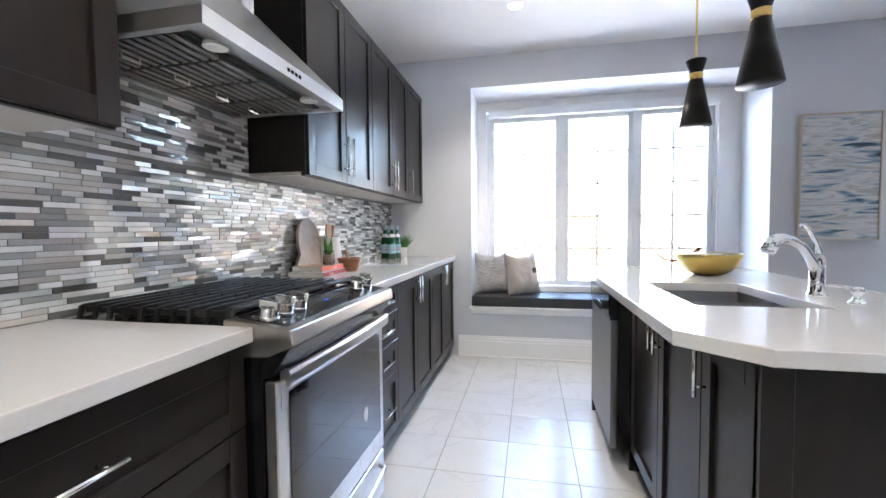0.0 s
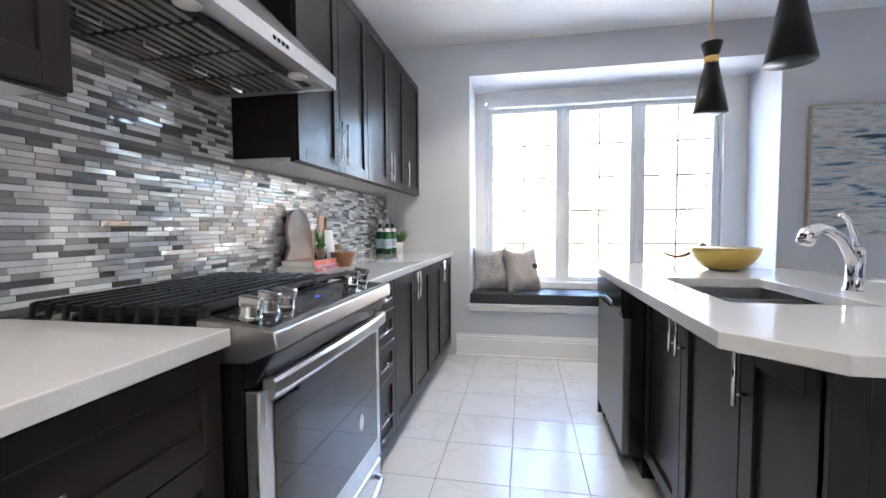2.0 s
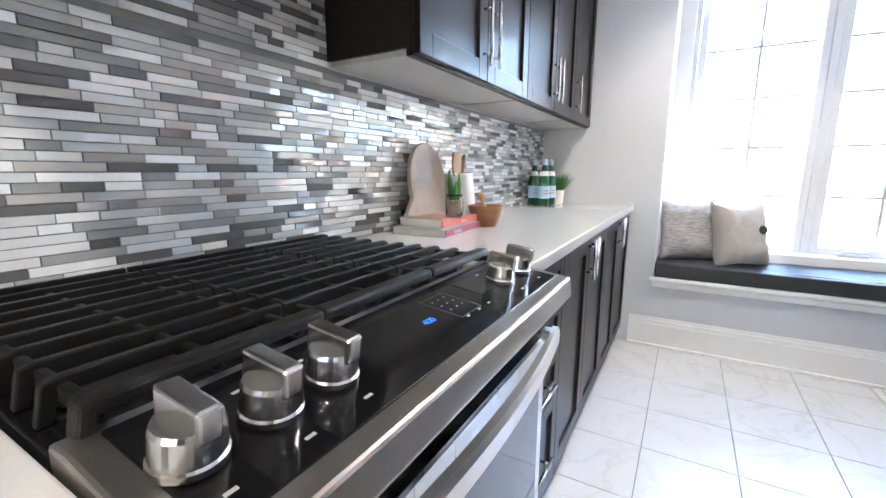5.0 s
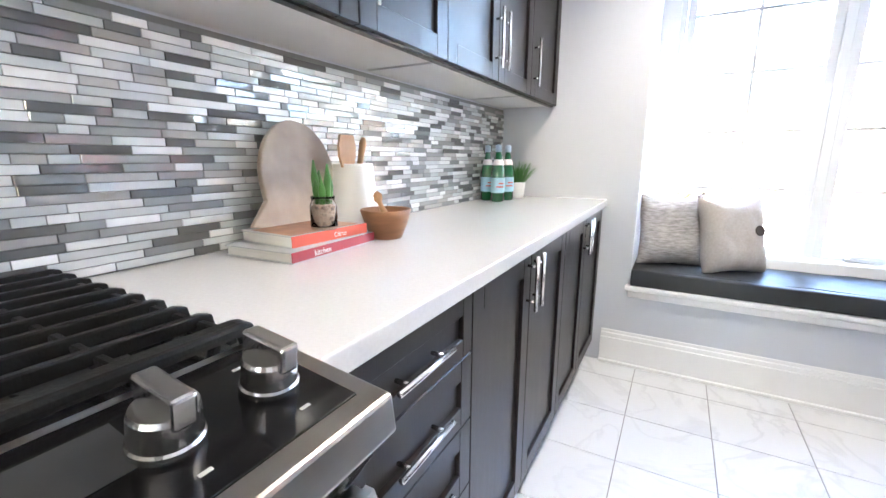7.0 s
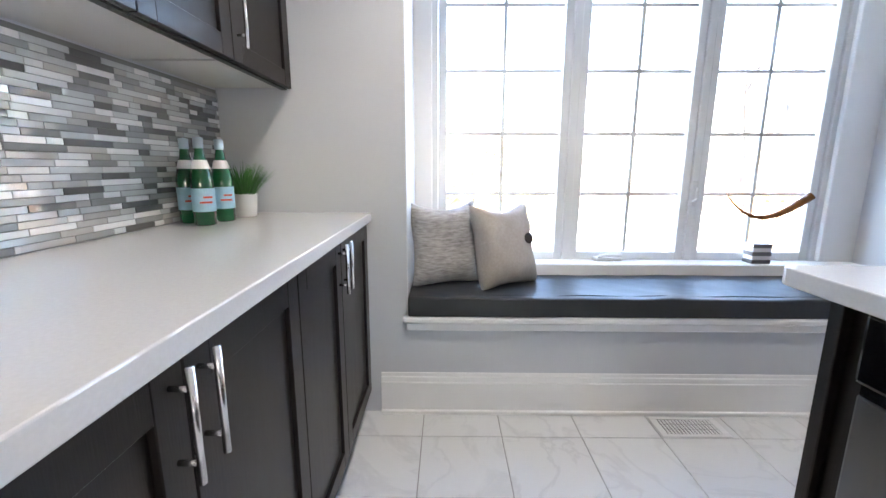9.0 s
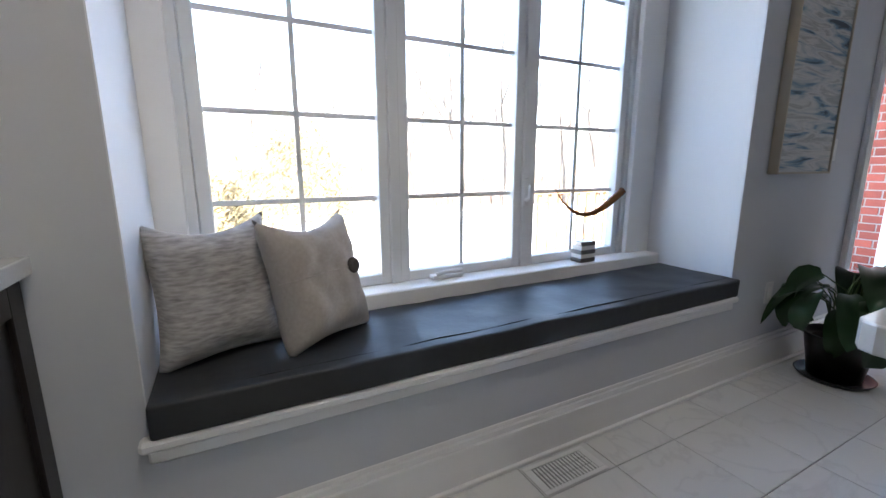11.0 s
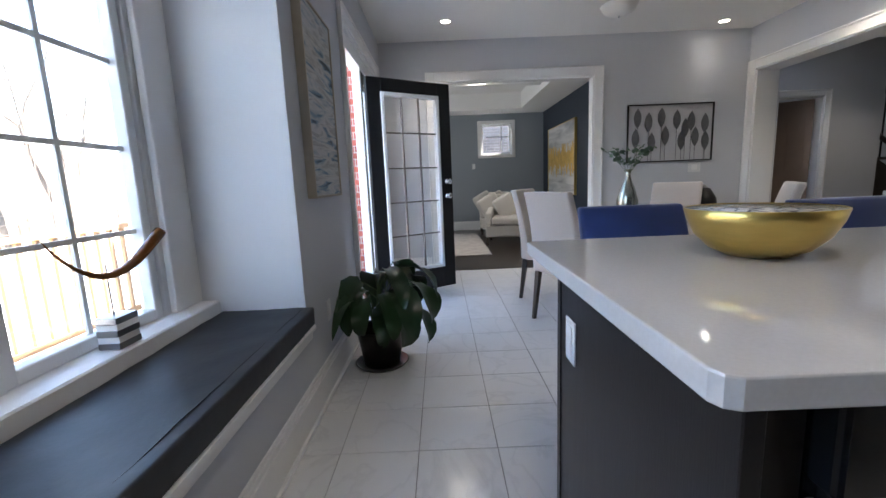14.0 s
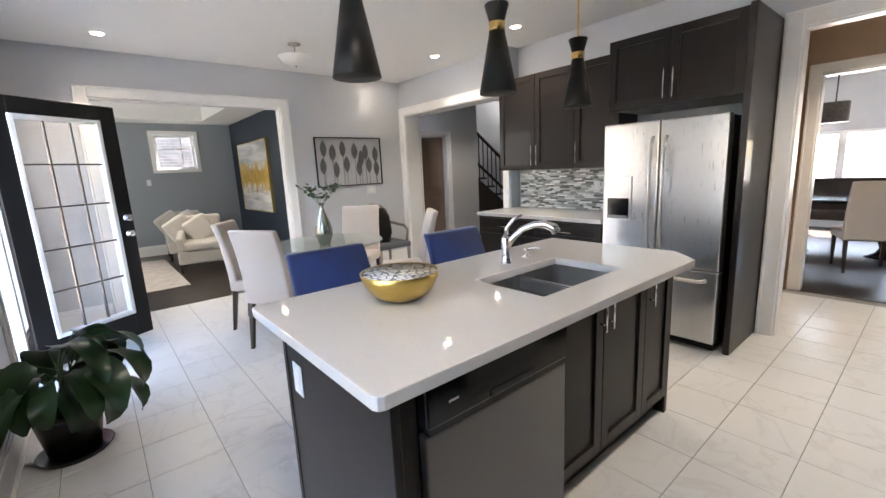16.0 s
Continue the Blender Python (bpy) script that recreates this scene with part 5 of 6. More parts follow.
    part("glass", lathe([(0, z), (0.030, z), (0.034, z + 0.004), (0.034, z + 0.145), (0.030, z + 0.17), (0.017, z + 0.215), (0.013, z + 0.24), (0.0125, z + 0.268), (0, z + 0.268)], x, y, 28), M["bottle"], b, smooth=True)
    lb = part("label", lathe([(0.0342, z + 0.045), (0.0346, z + 0.046), (0.0346, z + 0.118), (0.0342, z + 0.119)], x, y, 28), M["bottle_label"], b, "pale blue paper label")
    part("neck_label", lathe([(0.0275, z + 0.180), (0.0255, z + 0.190), (0.0195, z + 0.2075)], x, y, 20), M["print_w"], b)
    part("cap", lathe([(0.0135, z + 0.243), (0.0148, z + 0.245), (0.0148, z + 0.276), (0, z + 0.28)], x, y, 20), M["silver_foil"], b, smooth=True)
    bm = bmesh.new()
    for k in range(2):
        a = radians(-50 + 10 * k)
        t = box(0.0344, 0.0352, -0.018 + 0.004 * k, 0.018 - 0.004 * k, z + 0.072 + 0.016 * k, z + 0.078 + 0.016 * k)
        join(bm, t, Matrix.Translation((x, y, 0)) @ Matrix.Rotation(a, 4, "Z"))
    part("print_bar", bm, M["book_red"], lb, kind="stuff")
    return b


bo1 = bottle(0.005, 4.53)
copy_thing(bo1, Matrix.Translation((0.015, 4.635, CTZ)))
copy_thing(bo1, Matrix.Translation((-0.075, 4.585, CTZ)))
gx_, gy_ = 0.02, 4.775
gp = thing("grass_pot", (gx_, gy_, CTZ), "white ceramic pot of artificial green grass", "potted plant")
part("pot", lathe([(0, CTZ), (0.036, CTZ), (0.040, CTZ + 0.004), (0.046, CTZ + 0.085), (0.043, CTZ + 0.087), (0.041, CTZ + 0.07), (0, CTZ + 0.068)], gx_, gy_, 32), M["ceramic"], gp, smooth=True)


def blade(bm, p, d, length, w, bend, n=4):
    p = Vector(p)
    d = Vector(d).normalized()
    side = d.cross(Vector((0, 0, 1)))
    side = side.normalized() if side.length > 0.01 else Vector((1, 0, 0))
    out = Vector((d.x, d.y, 0))
    rows = []
    for k in range(n + 1):
        t = k / n
        c = p + d * length * t + (out * 0.6 - Vector((0, 0, 1))) * bend * t * t
        ww = w * (1 - t) ** 0.7 + 0.0003
        rows.append((bm.verts.new(c - side * ww), bm.verts.new(c + side * ww)))
    for a, b in zip(rows, rows[1:]):
        bm.faces.new((a[0], a[1], b[1], b[0]))


bm = bmesh.new()
for k in range(420):
    a, r = R.uniform(0, 6.283), 0.036 * math.sqrt(R.random())
    lean = 0.2 + 0.8 * R.random()
    blade(bm, (gx_ + r * math.cos(a), gy_ + r * math.sin(a), CTZ + 0.068), (math.cos(a) * lean * 0.75, math.sin(a) * lean * 0.75, 1), R.uniform(0.10, 0.175), 0.0019, 0.03)
part("grass", bm, M["grassleaf"], gp, kind="stuff")


# pillows
def pillow(x, y, z, w, h, yaw, lean, material, label, button=False, seed=0):
    p = thing("pillow", (x, y, z), label, "pillow", "pillows on the window seat")
    n = 22
    bm = bmesh.new()
    grid = {}
    for s in (1, -1):
        for i in range(n + 1):
            for j in range(n + 1):
                u, v = 2 * i / n - 1, 2 * j / n - 1
                edge = i in (0, n) or j in (0, n)
                if s < 0 and edge:
                    grid[s, i, j] = grid[1, i, j]
                    continue
                pin = 1 - 0.15 * (1 - v * v) * abs(u) ** 2
                pin2 = 1 - (0.27 if v > 0 else 0.12) * (1 - u * u) * abs(v) ** 2
                t = 0.085 * ((1 - u ** 4) * (1 - v ** 4)) ** 0.55
                t += 0.016 * noise.noise((u * 3 + seed, v * 3, s)) * (1 - max(abs(u), abs(v)) ** 6) + 0.009 * (0.3 - abs(noise.noise((u * 3.5 + v * 2, v * 5 + seed, s * 2)))) * (1 - max(abs(u), abs(v)) ** 4)
                grid[s, i, j] = bm.verts.new((u * w / 2 * pin, -s * t, (v * pin2 + 1) * h / 2))
    for s in (1, -1):
        for i in range(n):
            for j in range(n):
                bm.faces.new((grid[s, i, j], grid[s, i + 1, j], grid[s, i + 1, j + 1], grid[s, i, j + 1]))
    m = Matrix.Translation((x, y, z)) @ Matrix.Rotation(radians(yaw), 4, "Z") @ Matrix.Rotation(radians(-lean), 4, "X")
    c = part("cover", xf(bm, m), material, p, smooth=True)
    if button:
        b = lathe([(0.0, 0.0), (0.023, 0.001), (0.027, 0.005), (0.023, 0.010), (0.009, 0.007), (0, 0.007)], n=24)
        xf(b, m @ Matrix.Translation((0.26 * w, -0.080, h * 0.53)) @ Matrix.Rotation(radians(90), 4, "X"))
        part("button", b, M["legwood"], p, "large round brown button", smooth=True)
        pts = [m @ Vector((u * w / 2 * 0.93, -0.0865 * ((1 - u ** 4)) ** 0.55 * 0.985 - 0.001, h * 0.53)) for u in [-0.98 + 0.12 * k for k in range(13)]]
        part("flap_seam", tube(pts, 0.0022, 6), M["linen"], c)
    return p


pillow(0.80, 5.13, BZ + 0.066, 0.36, 0.43, 20, 14, M["linen2"], "mottled grey linen pillow leaning in the corner", seed=3)
pillow(1.095, 5.10, BZ + 0.070, 0.34, 0.42, 32, 16, M["linen"], "plain oatmeal linen pillow with a big brown button", True, seed=8)

# horn sculpture
hx, hy = 2.44, 5.365
hs = thing("horn_sculpture", (hx, hy, 0.607), "polished horn on a thin rod with striped block base", "sculpture")
for k in range(5):
    part("base_layer", box(hx - 0.05 + 0.003 * (k % 2), hx + 0.05 - 0.003 * (k % 2), hy - 0.035, hy + 0.035, 0.607 + 0.021 * k, 0.628 + 0.021 * k, 0.001), M["ceramic"] if k % 2 else M["steel_dk"], hs)
part("rod", tube([(hx - 0.01, hy, 0.71), (hx - 0.01, hy, 0.885)], 0.0028, 8), M["nickel"], hs)
pts, rad = [], []
for k in range(17):
    t = k / 16
    pts.append((2.225 + 0.40 * t, 5.36 - 0.055 * t, 0.985 - 0.125 * math.sin(math.pi * t ** 0.85) - 0.02 * t))
    rad.append(0.0015 + 0.019 * t ** 0.8)
part("horn", tube(pts, rad, 14), M["horn"], hs, smooth=True)

# vent, outlets, switch
vt = thing("floor_vent", (1.84, 4.81, 0), "white slotted metal floor vent near the wall", "floor vent")
vx0, vx1, vy0, vy1 = 1.695, 1.985, 4.74, 4.88
bm = bmesh.new()
for q in ((vx0, vx1, vy0, vy0 + 0.018), (vx0, vx1, vy1 - 0.018, vy1), (vx0, vx0 + 0.03, vy0 + 0.018, vy1 - 0.018), (vx1 - 0.03, vx1, vy0 + 0.018, vy1 - 0.018)):
    bx(bm, q[0], q[1], q[2], q[3], 0.0, 0.006, 0.001)
part("frame", bm, M["plastic_w"], vt)
for r_ in range(3):
    for k in range(15):
        x = vx0 + 0.036 + k * 0.0152
        y = vy0 + 0.02 + r_ * 0.034
        part("slat", box(x, x + 0.009, y, y + 0.03, 0.0005, 0.005), M["plastic_w"], vt)
# Flat dark sheet in place of the shaded hollow below the slats.
part("duct", box(vx0 + 0.03, vx1 - 0.03, vy0 + 0.018, vy1 - 0.018, -0.004, 0.0004), M["vent_shade"], vt)


def plate(at, f, u, z, label, name="outlet", w=0.035, h=0.058):
    p = thing(name, at, label, name.replace("_", " "))
    bm = bmesh.new()
    fbx(bm, f, u - w, u + w, 0.0005, 0.006, z - h, z + h, 0.002)
    part("plate", bm, M["plastic_w"], p)
    bm = bmesh.new()
    fbx(bm, f, u - w * 0.45, u + w * 0.45, 0.006, 0.009, z - h * 0.55, z + h * 0.55, 0.001)
    part("rocker", bm, M["trim"], p)


FN = lambda u, d, z: (u, NY - d, z)
FE = lambda u, d, z: (EX - d, u, z)
plate((3.33, NY, 0.43), FN, 3.33, 0.43, "white wall outlet beside the plant")
plate((3.78, NY, 1.17), FN, 3.78, 1.17, "white light switch beside the painting", "light_switch")
plate((EX, 1.25, 1.15), FE, 1.25, 1.15, "white light switch plate below the leaf picture", "light_switch", w=0.075)
plate((2.98, SY, 1.15), face_s(SY + 0.008), 2.98, 1.15, "white outlet plate on the mosaic")


# paintings
def art_material(name, stops, scale, wave=0.0, axis="Z"):
    m = bpy.data.materials.new(name)
    m.use_nodes = True
    nt = m.node_tree
    b = nt.nodes["Principled BSDF"]
    b.inputs["Roughness"].default_value = 0.6
    tc = nt.nodes.new("ShaderNodeTexCoord")
    mp = nt.nodes.new("ShaderNodeMapping")
    mp.inputs["Scale"].default_value = (1.2, 1.2, 9)
    nt.links.new(tc.outputs["Object"], mp.inputs["Vector"])
    n = nt.nodes.new("ShaderNodeTexNoise")
    n.inputs["Scale"].default_value, n.inputs["Detail"].default_value, n.inputs["Distortion"].default_value = scale, 7, 0.8
    nt.links.new(mp.outputs[0], n.inputs["Vector"])
    r = nt.nodes.new("ShaderNodeValToRGB")
    while len(r.color_ramp.elements) < len(stops):
        r.color_ramp.elements.new(0.5)
    for e, (p, c) in zip(r.color_ramp.elements, stops):
        e.position, e.color = p, (*c, 1)
    nt.links.new(n.outputs["Fac"], r.inputs[0])
    nt.links.new(r.outputs[0], b.inputs["Base Color"])
    bp = nt.nodes.new("ShaderNodeBump")
    bp.inputs["Strength"].default_value = 0.4
    nt.links.new(n.outputs["Fac"], bp.inputs["Height"])
    nt.links.new(bp.outputs[0], b.inputs["Normal"])
    return m


sea = art_material("seascape canvas", [(0.30, (0.03, 0.05, 0.07)), (0.38, (0.16, 0.26, 0.36)), (0.44, (0.42, 0.45, 0.46)), (0.52, (0.60, 0.59, 0.57)), (0.60, (0.36, 0.36, 0.35)), (0.70, (0.62, 0.60, 0.56))], 2.6)
pa = thing("painting", (3.425, NY, 1.06), "abstract grey and blue seascape painting in a pale wood frame", "painting")
ax0, ax1, az0, az1 = 3.15, 3.675, 1.046, 1.998
fr_ = part("canvas", box(ax0 + 0.012, ax1 - 0.012, NY - 0.038, NY - 0.004, az0 + 0.012, az1 - 0.012), sea, pa)
for q in ((ax0, ax0 + 0.01, az0, az1), (ax1 - 0.01, ax1, az0, az1), (ax0 + 0.01, ax1 - 0.01, az0, az0 + 0.01), (ax0 + 0.01, ax1 - 0.01, az1 - 0.01, az1)):
    part("frame_side", box(q[0], q[1], NY - 0.045, NY - 0.001, q[2], q[3], 0.001), mat("pale oak frame", (0.48, 0.42, 0.33), 0.5), pa)
# leaf picture
lw = thing("leaf_picture", (EX, 1.56, 1.226), "thin black framed picture of grey metal leaves", "wall art")
ly0, ly1, lz0, lz1 = 1.06, 2.064, 1.226, 1.884
part("backing", box(EX - 0.012, EX - 0.002, ly0 + 0.012, ly1 - 0.012, lz0 + 0.012, lz1 - 0.012), mat("pale art backing", (0.50, 0.50, 0.52), 0.6), lw)
for q in ((ly0, ly0 + 0.012, lz0, lz1), (ly1 - 0.012, ly1, lz0, lz1), (ly0 + 0.012, ly1 - 0.012, lz0, lz0 + 0.012), (ly0 + 0.012, ly1 - 0.012, lz1 - 0.012, lz1)):
    part("frame_bar", box(EX - 0.03, EX - 0.004, q[0], q[1], q[2], q[3]), M["matt_black"], lw)
lm = mat("grey metal leaf", (0.16, 0.16, 0.17), 0.45, 0.6, noise_scale=30, noise_amt=0.3)
for y, z in ((1.155, 1.652), (1.145, 1.452), (1.315, 1.682), (1.265, 1.502), (1.425, 1.462), (1.485, 1.702), (1.615, 1.522), (1.665, 1.732), (1.775, 1.452), (1.815, 1.682), (1.945, 1.732), (1.965, 1.502), (1.385, 1.602)):
    h, w = 0.115, 0.045
    bm = bmesh.new()
    pts = [(0, -h)] + [(w * math.sin(math.pi * t) ** 0.8, -h + 2 * h * t) for t in (0.2, 0.35, 0.5, 0.65, 0.8)] + [(0, h)] + [(-w * math.sin(math.pi * t) ** 0.8, -h + 2 * h * t) for t in (0.8, 0.65, 0.5, 0.35, 0.2)]
    a = [bm.verts.new((EX - 0.018, y + u, z + v)) for u, v in pts]
    b = [bm.verts.new((EX - 0.014, y + u, z + v)) for u, v in pts]
    bm.faces.new(a)
    bm.faces.new(b[::-1])
    for i in range(len(pts)):
        j = (i + 1) % len(pts)
        bm.faces.new((a[i], a[j], b[j], b[i]))
    l = part("leaf", bm, lm, lw)
    part("stem", box(EX - 0.019, EX - 0.013, y - 0.0015, y + 0.0015, lz0 + 0.012, z - h + 0.01), lm, l)


# big plant
px, py = 3.57, 4.68
pl = thing("potted_plant", (px, py, 0), "large leafy dark green houseplant in a black pot on a saucer", "plant")
part("saucer", lathe([(0, 0.0), (0.145, 0.0), (0.165, 0.022), (0.158, 0.022), (0.14, 0.008), (0, 0.008)], px, py, 32), M["pot"], pl, smooth=True)
part("pot", lathe([(0, 0.009), (0.11, 0.009), (0.145, 0.22), (0.155, 0.235), (0.145, 0.24), (0.138, 0.21), (0, 0.205)], px, py, 32), M["pot"], pl, smooth=True)
part("soil", lathe([(0.138, 0.206), (0.06, 0.214), (0, 0.212)], px, py, 24), M["soil"], pl)
R = random.Random(11)


def big_leaf(root, az, reach, top, length, width, droop):
    d = Vector((math.cos(az), math.sin(az), 0))
    tip0 = root + d * reach + Vector((0, 0, top))
    st = bmesh.new()
    q = [root, root + d * reach * 0.35 + Vector((0, 0, top * 0.75)), tip0]
    tube([q[0], q[0].lerp(q[1], 0.5) + Vector((0, 0, 0.01)), q[1], q[2]], [0.005, 0.0045, 0.004, 0.003], 6, st)
    n = 8
    bm = bmesh.new()
    side = d.cross(Vector((0, 0, 1)))
    side = (side + Vector((0, 0, R.uniform(-0.5, 0.5)))).normalized()
    rows = []
    p = tip0.copy()
    ang = R.uniform(-0.1, 0.35)
    for k in range(n + 1):
        t = k / n
        w = width * (math.sin(math.pi * min(1, t * 0.92 + 0.06)) ** 0.75) * (1 - 0.35 * t)
        up_ = d * -math.sin(ang) + Vector((0, 0, math.cos(ang)))
        wav = 0.012 * math.sin(7 * t + az * 3)
        rows.append([bm.verts.new(p + side * w * s + up_ * (abs(s) * w * 0.28 + wav * s)) for s in (-1, -0.5, 0, 0.5, 1)])
        ang += -droop / n
        p = p + (d * math.cos(ang) + Vector((0, 0, math.sin(ang)))) * (length / n)
    for a, b in zip(rows, rows[1:]):
        for i in range(4):
            bm.faces.new((a[i], a[i + 1], b[i + 1], b[i]))
    for v in bm.verts:
        v.co.y = min(v.co.y, NY - 0.035)
        v.co.z = max(v.co.z, 0.03)
    s_ = part("stem", st, M["stem"], pl, smooth=True)
    part("leaf", bm, M["leaf"], s_, smooth=True)


for k in range(30):
    az = R.uniform(0, 6.283)
    if math.sin(az) > 0.5 and R.random() < 0.6:
        az = -az
    root = Vector((px + R.uniform(-0.05, 0.05), py + R.uniform(-0.05, 0.05), 0.21))
    big_leaf(root, az, R.uniform(0.06, 0.20), R.uniform(0.14, 0.42), R.uniform(0.25, 0.37), R.uniform(0.07, 0.105), R.uniform(1.5, 2.5))


# ---- dining set ----
def parson(label, group="beige chairs round the glass table", fabric="beige", seat=0.48, top=1.0, w=0.46, d=0.44, wings=False):
    c = thing("dining_chair", (0, 0, 0), label, "chair", group)
    part("seat", box(-w / 2, w / 2, -d / 2, d / 2, seat - 0.11, seat, 0.025, 3), M[fabric], c)
    bm = bmesh.new()
    n = 8
    rows = []
    for k in range(n + 1):
        t = k / n
        z = seat - 0.10 + (top - seat + 0.10) * t
        y = -d / 2 - 0.02 - 0.10 * t * t
        ww = w / 2 * (1 - 0.02 * t)
        rows.append([bm.verts.new(v) for v in ((-ww, y, z), (ww, y, z), (ww, y + 0.075 - 0.02 * t, z), (-ww, y + 0.075 - 0.02 * t, z))])
    for a, b in zip(rows, rows[1:]):
        for i in range(4):
            bm.faces.new((a[i], a[(i + 1) % 4], b[(i + 1) % 4], b[i]))
    bm.faces.new(rows[0][::-1])
    bm.faces.new(rows[-1])
    bmesh.ops.recalc_face_normals(bm, faces=bm.faces)
    bmesh.ops.bevel(bm, geom=[e for e in bm.edges if e.calc_face_angle(0) > 0.6], offset=0.016, segments=3, affect="EDGES", profile=0.5)
    part("backrest", bm, M[fabric], c, smooth=True)
    for x, y, s in ((-w / 2 + 0.035, d / 2 - 0.035, 0), (w / 2 - 0.035, d / 2 - 0.035, 0), (-w / 2 + 0.035, -d / 2 + 0.01, -0.05), (w / 2 - 0.035, -d / 2 + 0.01, -0.05)):
        b = prism([(-0.02, -0.02), (0.02, -0.02), (0.02, 0.02), (-0.02, 0.02)], 0, seat - 0.105)
        for v in b.verts:
            if v.co.z < 0.01:
                v.co.x, v.co.y = v.co.x * 0.65, v.co.y * 0.65 + s
            v.co += Vector((x, y, 0))
        part("leg", b, M["legwood"], c)
    return c


def put(ob, x, y, yaw):
    ob.matrix_basis = Matrix.Translation((x, y, 0)) @ Matrix.Rotation(radians(yaw), 4, "Z")


TX, TY = 4.55, 2.72
PCH = "beige upholstered dining chair with dark wooden legs"
c1 = parson(PCH)


def seat_at(x, y):
    return Matrix.Translation((x, y, 0)) @ Matrix.Rotation(math.atan2(TY - y, TX - x) - math.pi / 2, 4, "Z")


c1.matrix_basis = seat_at(4.90, 3.24)
for x, y in ((4.25, 3.25), (5.12, 2.12), (4.18, 2.08)):
    copy_thing(c1, seat_at(x, y))
tb = thing("dining_table", (TX, TY, 0), "round glass topped dining table with a pale pedestal", "table")
part("tabletop", lathe([(0, 0.742), (0.53, 0.742), (0.535, 0.747), (0.53, 0.752), (0, 0.752)], TX, TY, 56), mat("green glass top", (0.55, 0.64, 0.62), 0.05, trans=0.6), tb, smooth=False)
part("pedestal", lathe([(0, 0.0), (0.28, 0.0), (0.27, 0.03), (0.08, 0.06), (0.06, 0.35), (0.09, 0.70), (0.2, 0.742), (0, 0.742)], TX, TY, 32), M["legwood"], tb, smooth=True)
zt = 0.752
va = thing("vase", (4.42, 2.80, zt), "silver crackled glass vase with narrow neck", "vase")
part("body", lathe([(0, zt), (0.045, zt), (0.05, zt + 0.01), (0.078, zt + 0.09), (0.08, zt + 0.14), (0.06, zt + 0.22), (0.028, zt + 0.30), (0.018, zt + 0.35), (0.024, zt + 0.385), (0.02, zt + 0.385), (0.014, zt + 0.35), (0, zt + 0.30)], 4.42, 2.80, 40), mat("mercury glass", (0.42, 0.43, 0.38), 0.15, 0.85, noise_scale=60, noise_amt=0.5, bump=0.5, bump_scale=90), va, smooth=True)
eu = thing("eucalyptus", (4.42, 2.80, zt + 0.34), "sprigs of grey green eucalyptus in the vase", "foliage")
bm, bl = bmesh.new(), bmesh.new()
for k in range(7):
    a = k * 0.95 + 0.3
    pts = []
    for j in range(7):
        t = j / 6
        pts.append(Vector((4.42 + 0.19 * t * math.cos(a), 2.80 + 0.19 * t * math.sin(a), zt + 0.33 + 0.34 * t - 0.13 * t * t)))
    tube(pts, 0.0018, 5, bm)
    for j in range(2, 7):
        for s in (-1, 1):
            c = pts[j] + Vector((0.02 * s * math.sin(a), -0.02 * s * math.cos(a), R.uniform(-0.01, 0.02)))
            t = bmesh.new()
            bmesh.ops.create_circle(t, cap_ends=True, segments=8, radius=R.uniform(0.014, 0.022))
            join(bl, t, Matrix.Translation(c) @ Euler((R.uniform(-1, 1), R.uniform(-1, 1), R.uniform(0, 6))).to_matrix().to_4x4())
part("stems", bm, M["stem"], eu, kind="stuff")
part("leaves", bl, M["euca"], eu, kind="stuff")
# blue stools
bs = parson("royal blue velvet counter stool with low back at the island", "blue velvet stools at the island", "velvet", 0.64, 0.955, 0.50, 0.42)
bs.name = "counter_stool"
bs.matrix_basis = Matrix.Translation((2.79, 3.38, 0)) @ Matrix.Rotation(radians(90), 4, "Z")
copy_thing(bs, Matrix.Translation((2.72, 2.44, 0)) @ Matrix.Rotation(radians(90), 4, "Z"))
# carved armchair by the wall
ac = thing("carved_armchair", (5.55, 1.45, 0), "grey wooden open armchair with cushioned seat by the wall", "chair")
part("seat", box(5.28, 5.82, 1.2, 1.7, 0.40, 0.47, 0.025, 3), mat("slate seat fabric", (0.12, 0.13, 0.15), 0.9), ac)
gw = mat("weathered grey wood", (0.28, 0.26, 0.24), 0.6, noise_scale=9, noise_amt=0.3)
for x, y in ((5.31, 1.23), (5.79, 1.23), (5.31, 1.67), (5.79, 1.67)):
    part("leg", tube([(x, y, 0), (x, y, 0.2), (x, y, 0.40)], [0.016, 0.02, 0.024], 8), gw, ac, smooth=True)
for y in (1.22, 1.68):
    part("arm", tube([(5.36, y, 0.46), (5.33, y, 0.62), (5.40, y, 0.67), (5.78, y, 0.70)], [0.016, 0.016, 0.02, 0.018], 8), gw, ac, smooth=True)
part("back_frame", tube([(5.80, 1.24, 0.45), (5.84, 1.22, 0.85), (5.85, 1.30, 0.93), (5.85, 1.45, 0.96), (5.85, 1.60, 0.93), (5.84, 1.68, 0.85), (5.80, 1.66, 0.45)], 0.02, 8), gw, ac, smooth=True)
part("backrest", box(5.81, 5.85, 1.27, 1.63, 0.55, 0.90, 0.015, 2), mat("slate back fabric", (0.12, 0.13, 0.15), 0.9), ac)
bg = thing("black_bag", (5.5, 1.82, 0), "black fabric bag slumped beside the armchair", "bag")
part("body", lathe([(0, 0.47), (0.10, 0.48), (0.13, 0.6), (0.11, 0.82), (0.05, 0.92), (0, 0.93)], 5.52, 1.50, 20), M["matt_black"], bg, smooth=True)

# ---- living room things ----


def armchair(label):
    c = thing("armchair", (0, 0, 0), label, "armchair", "cream armchairs")
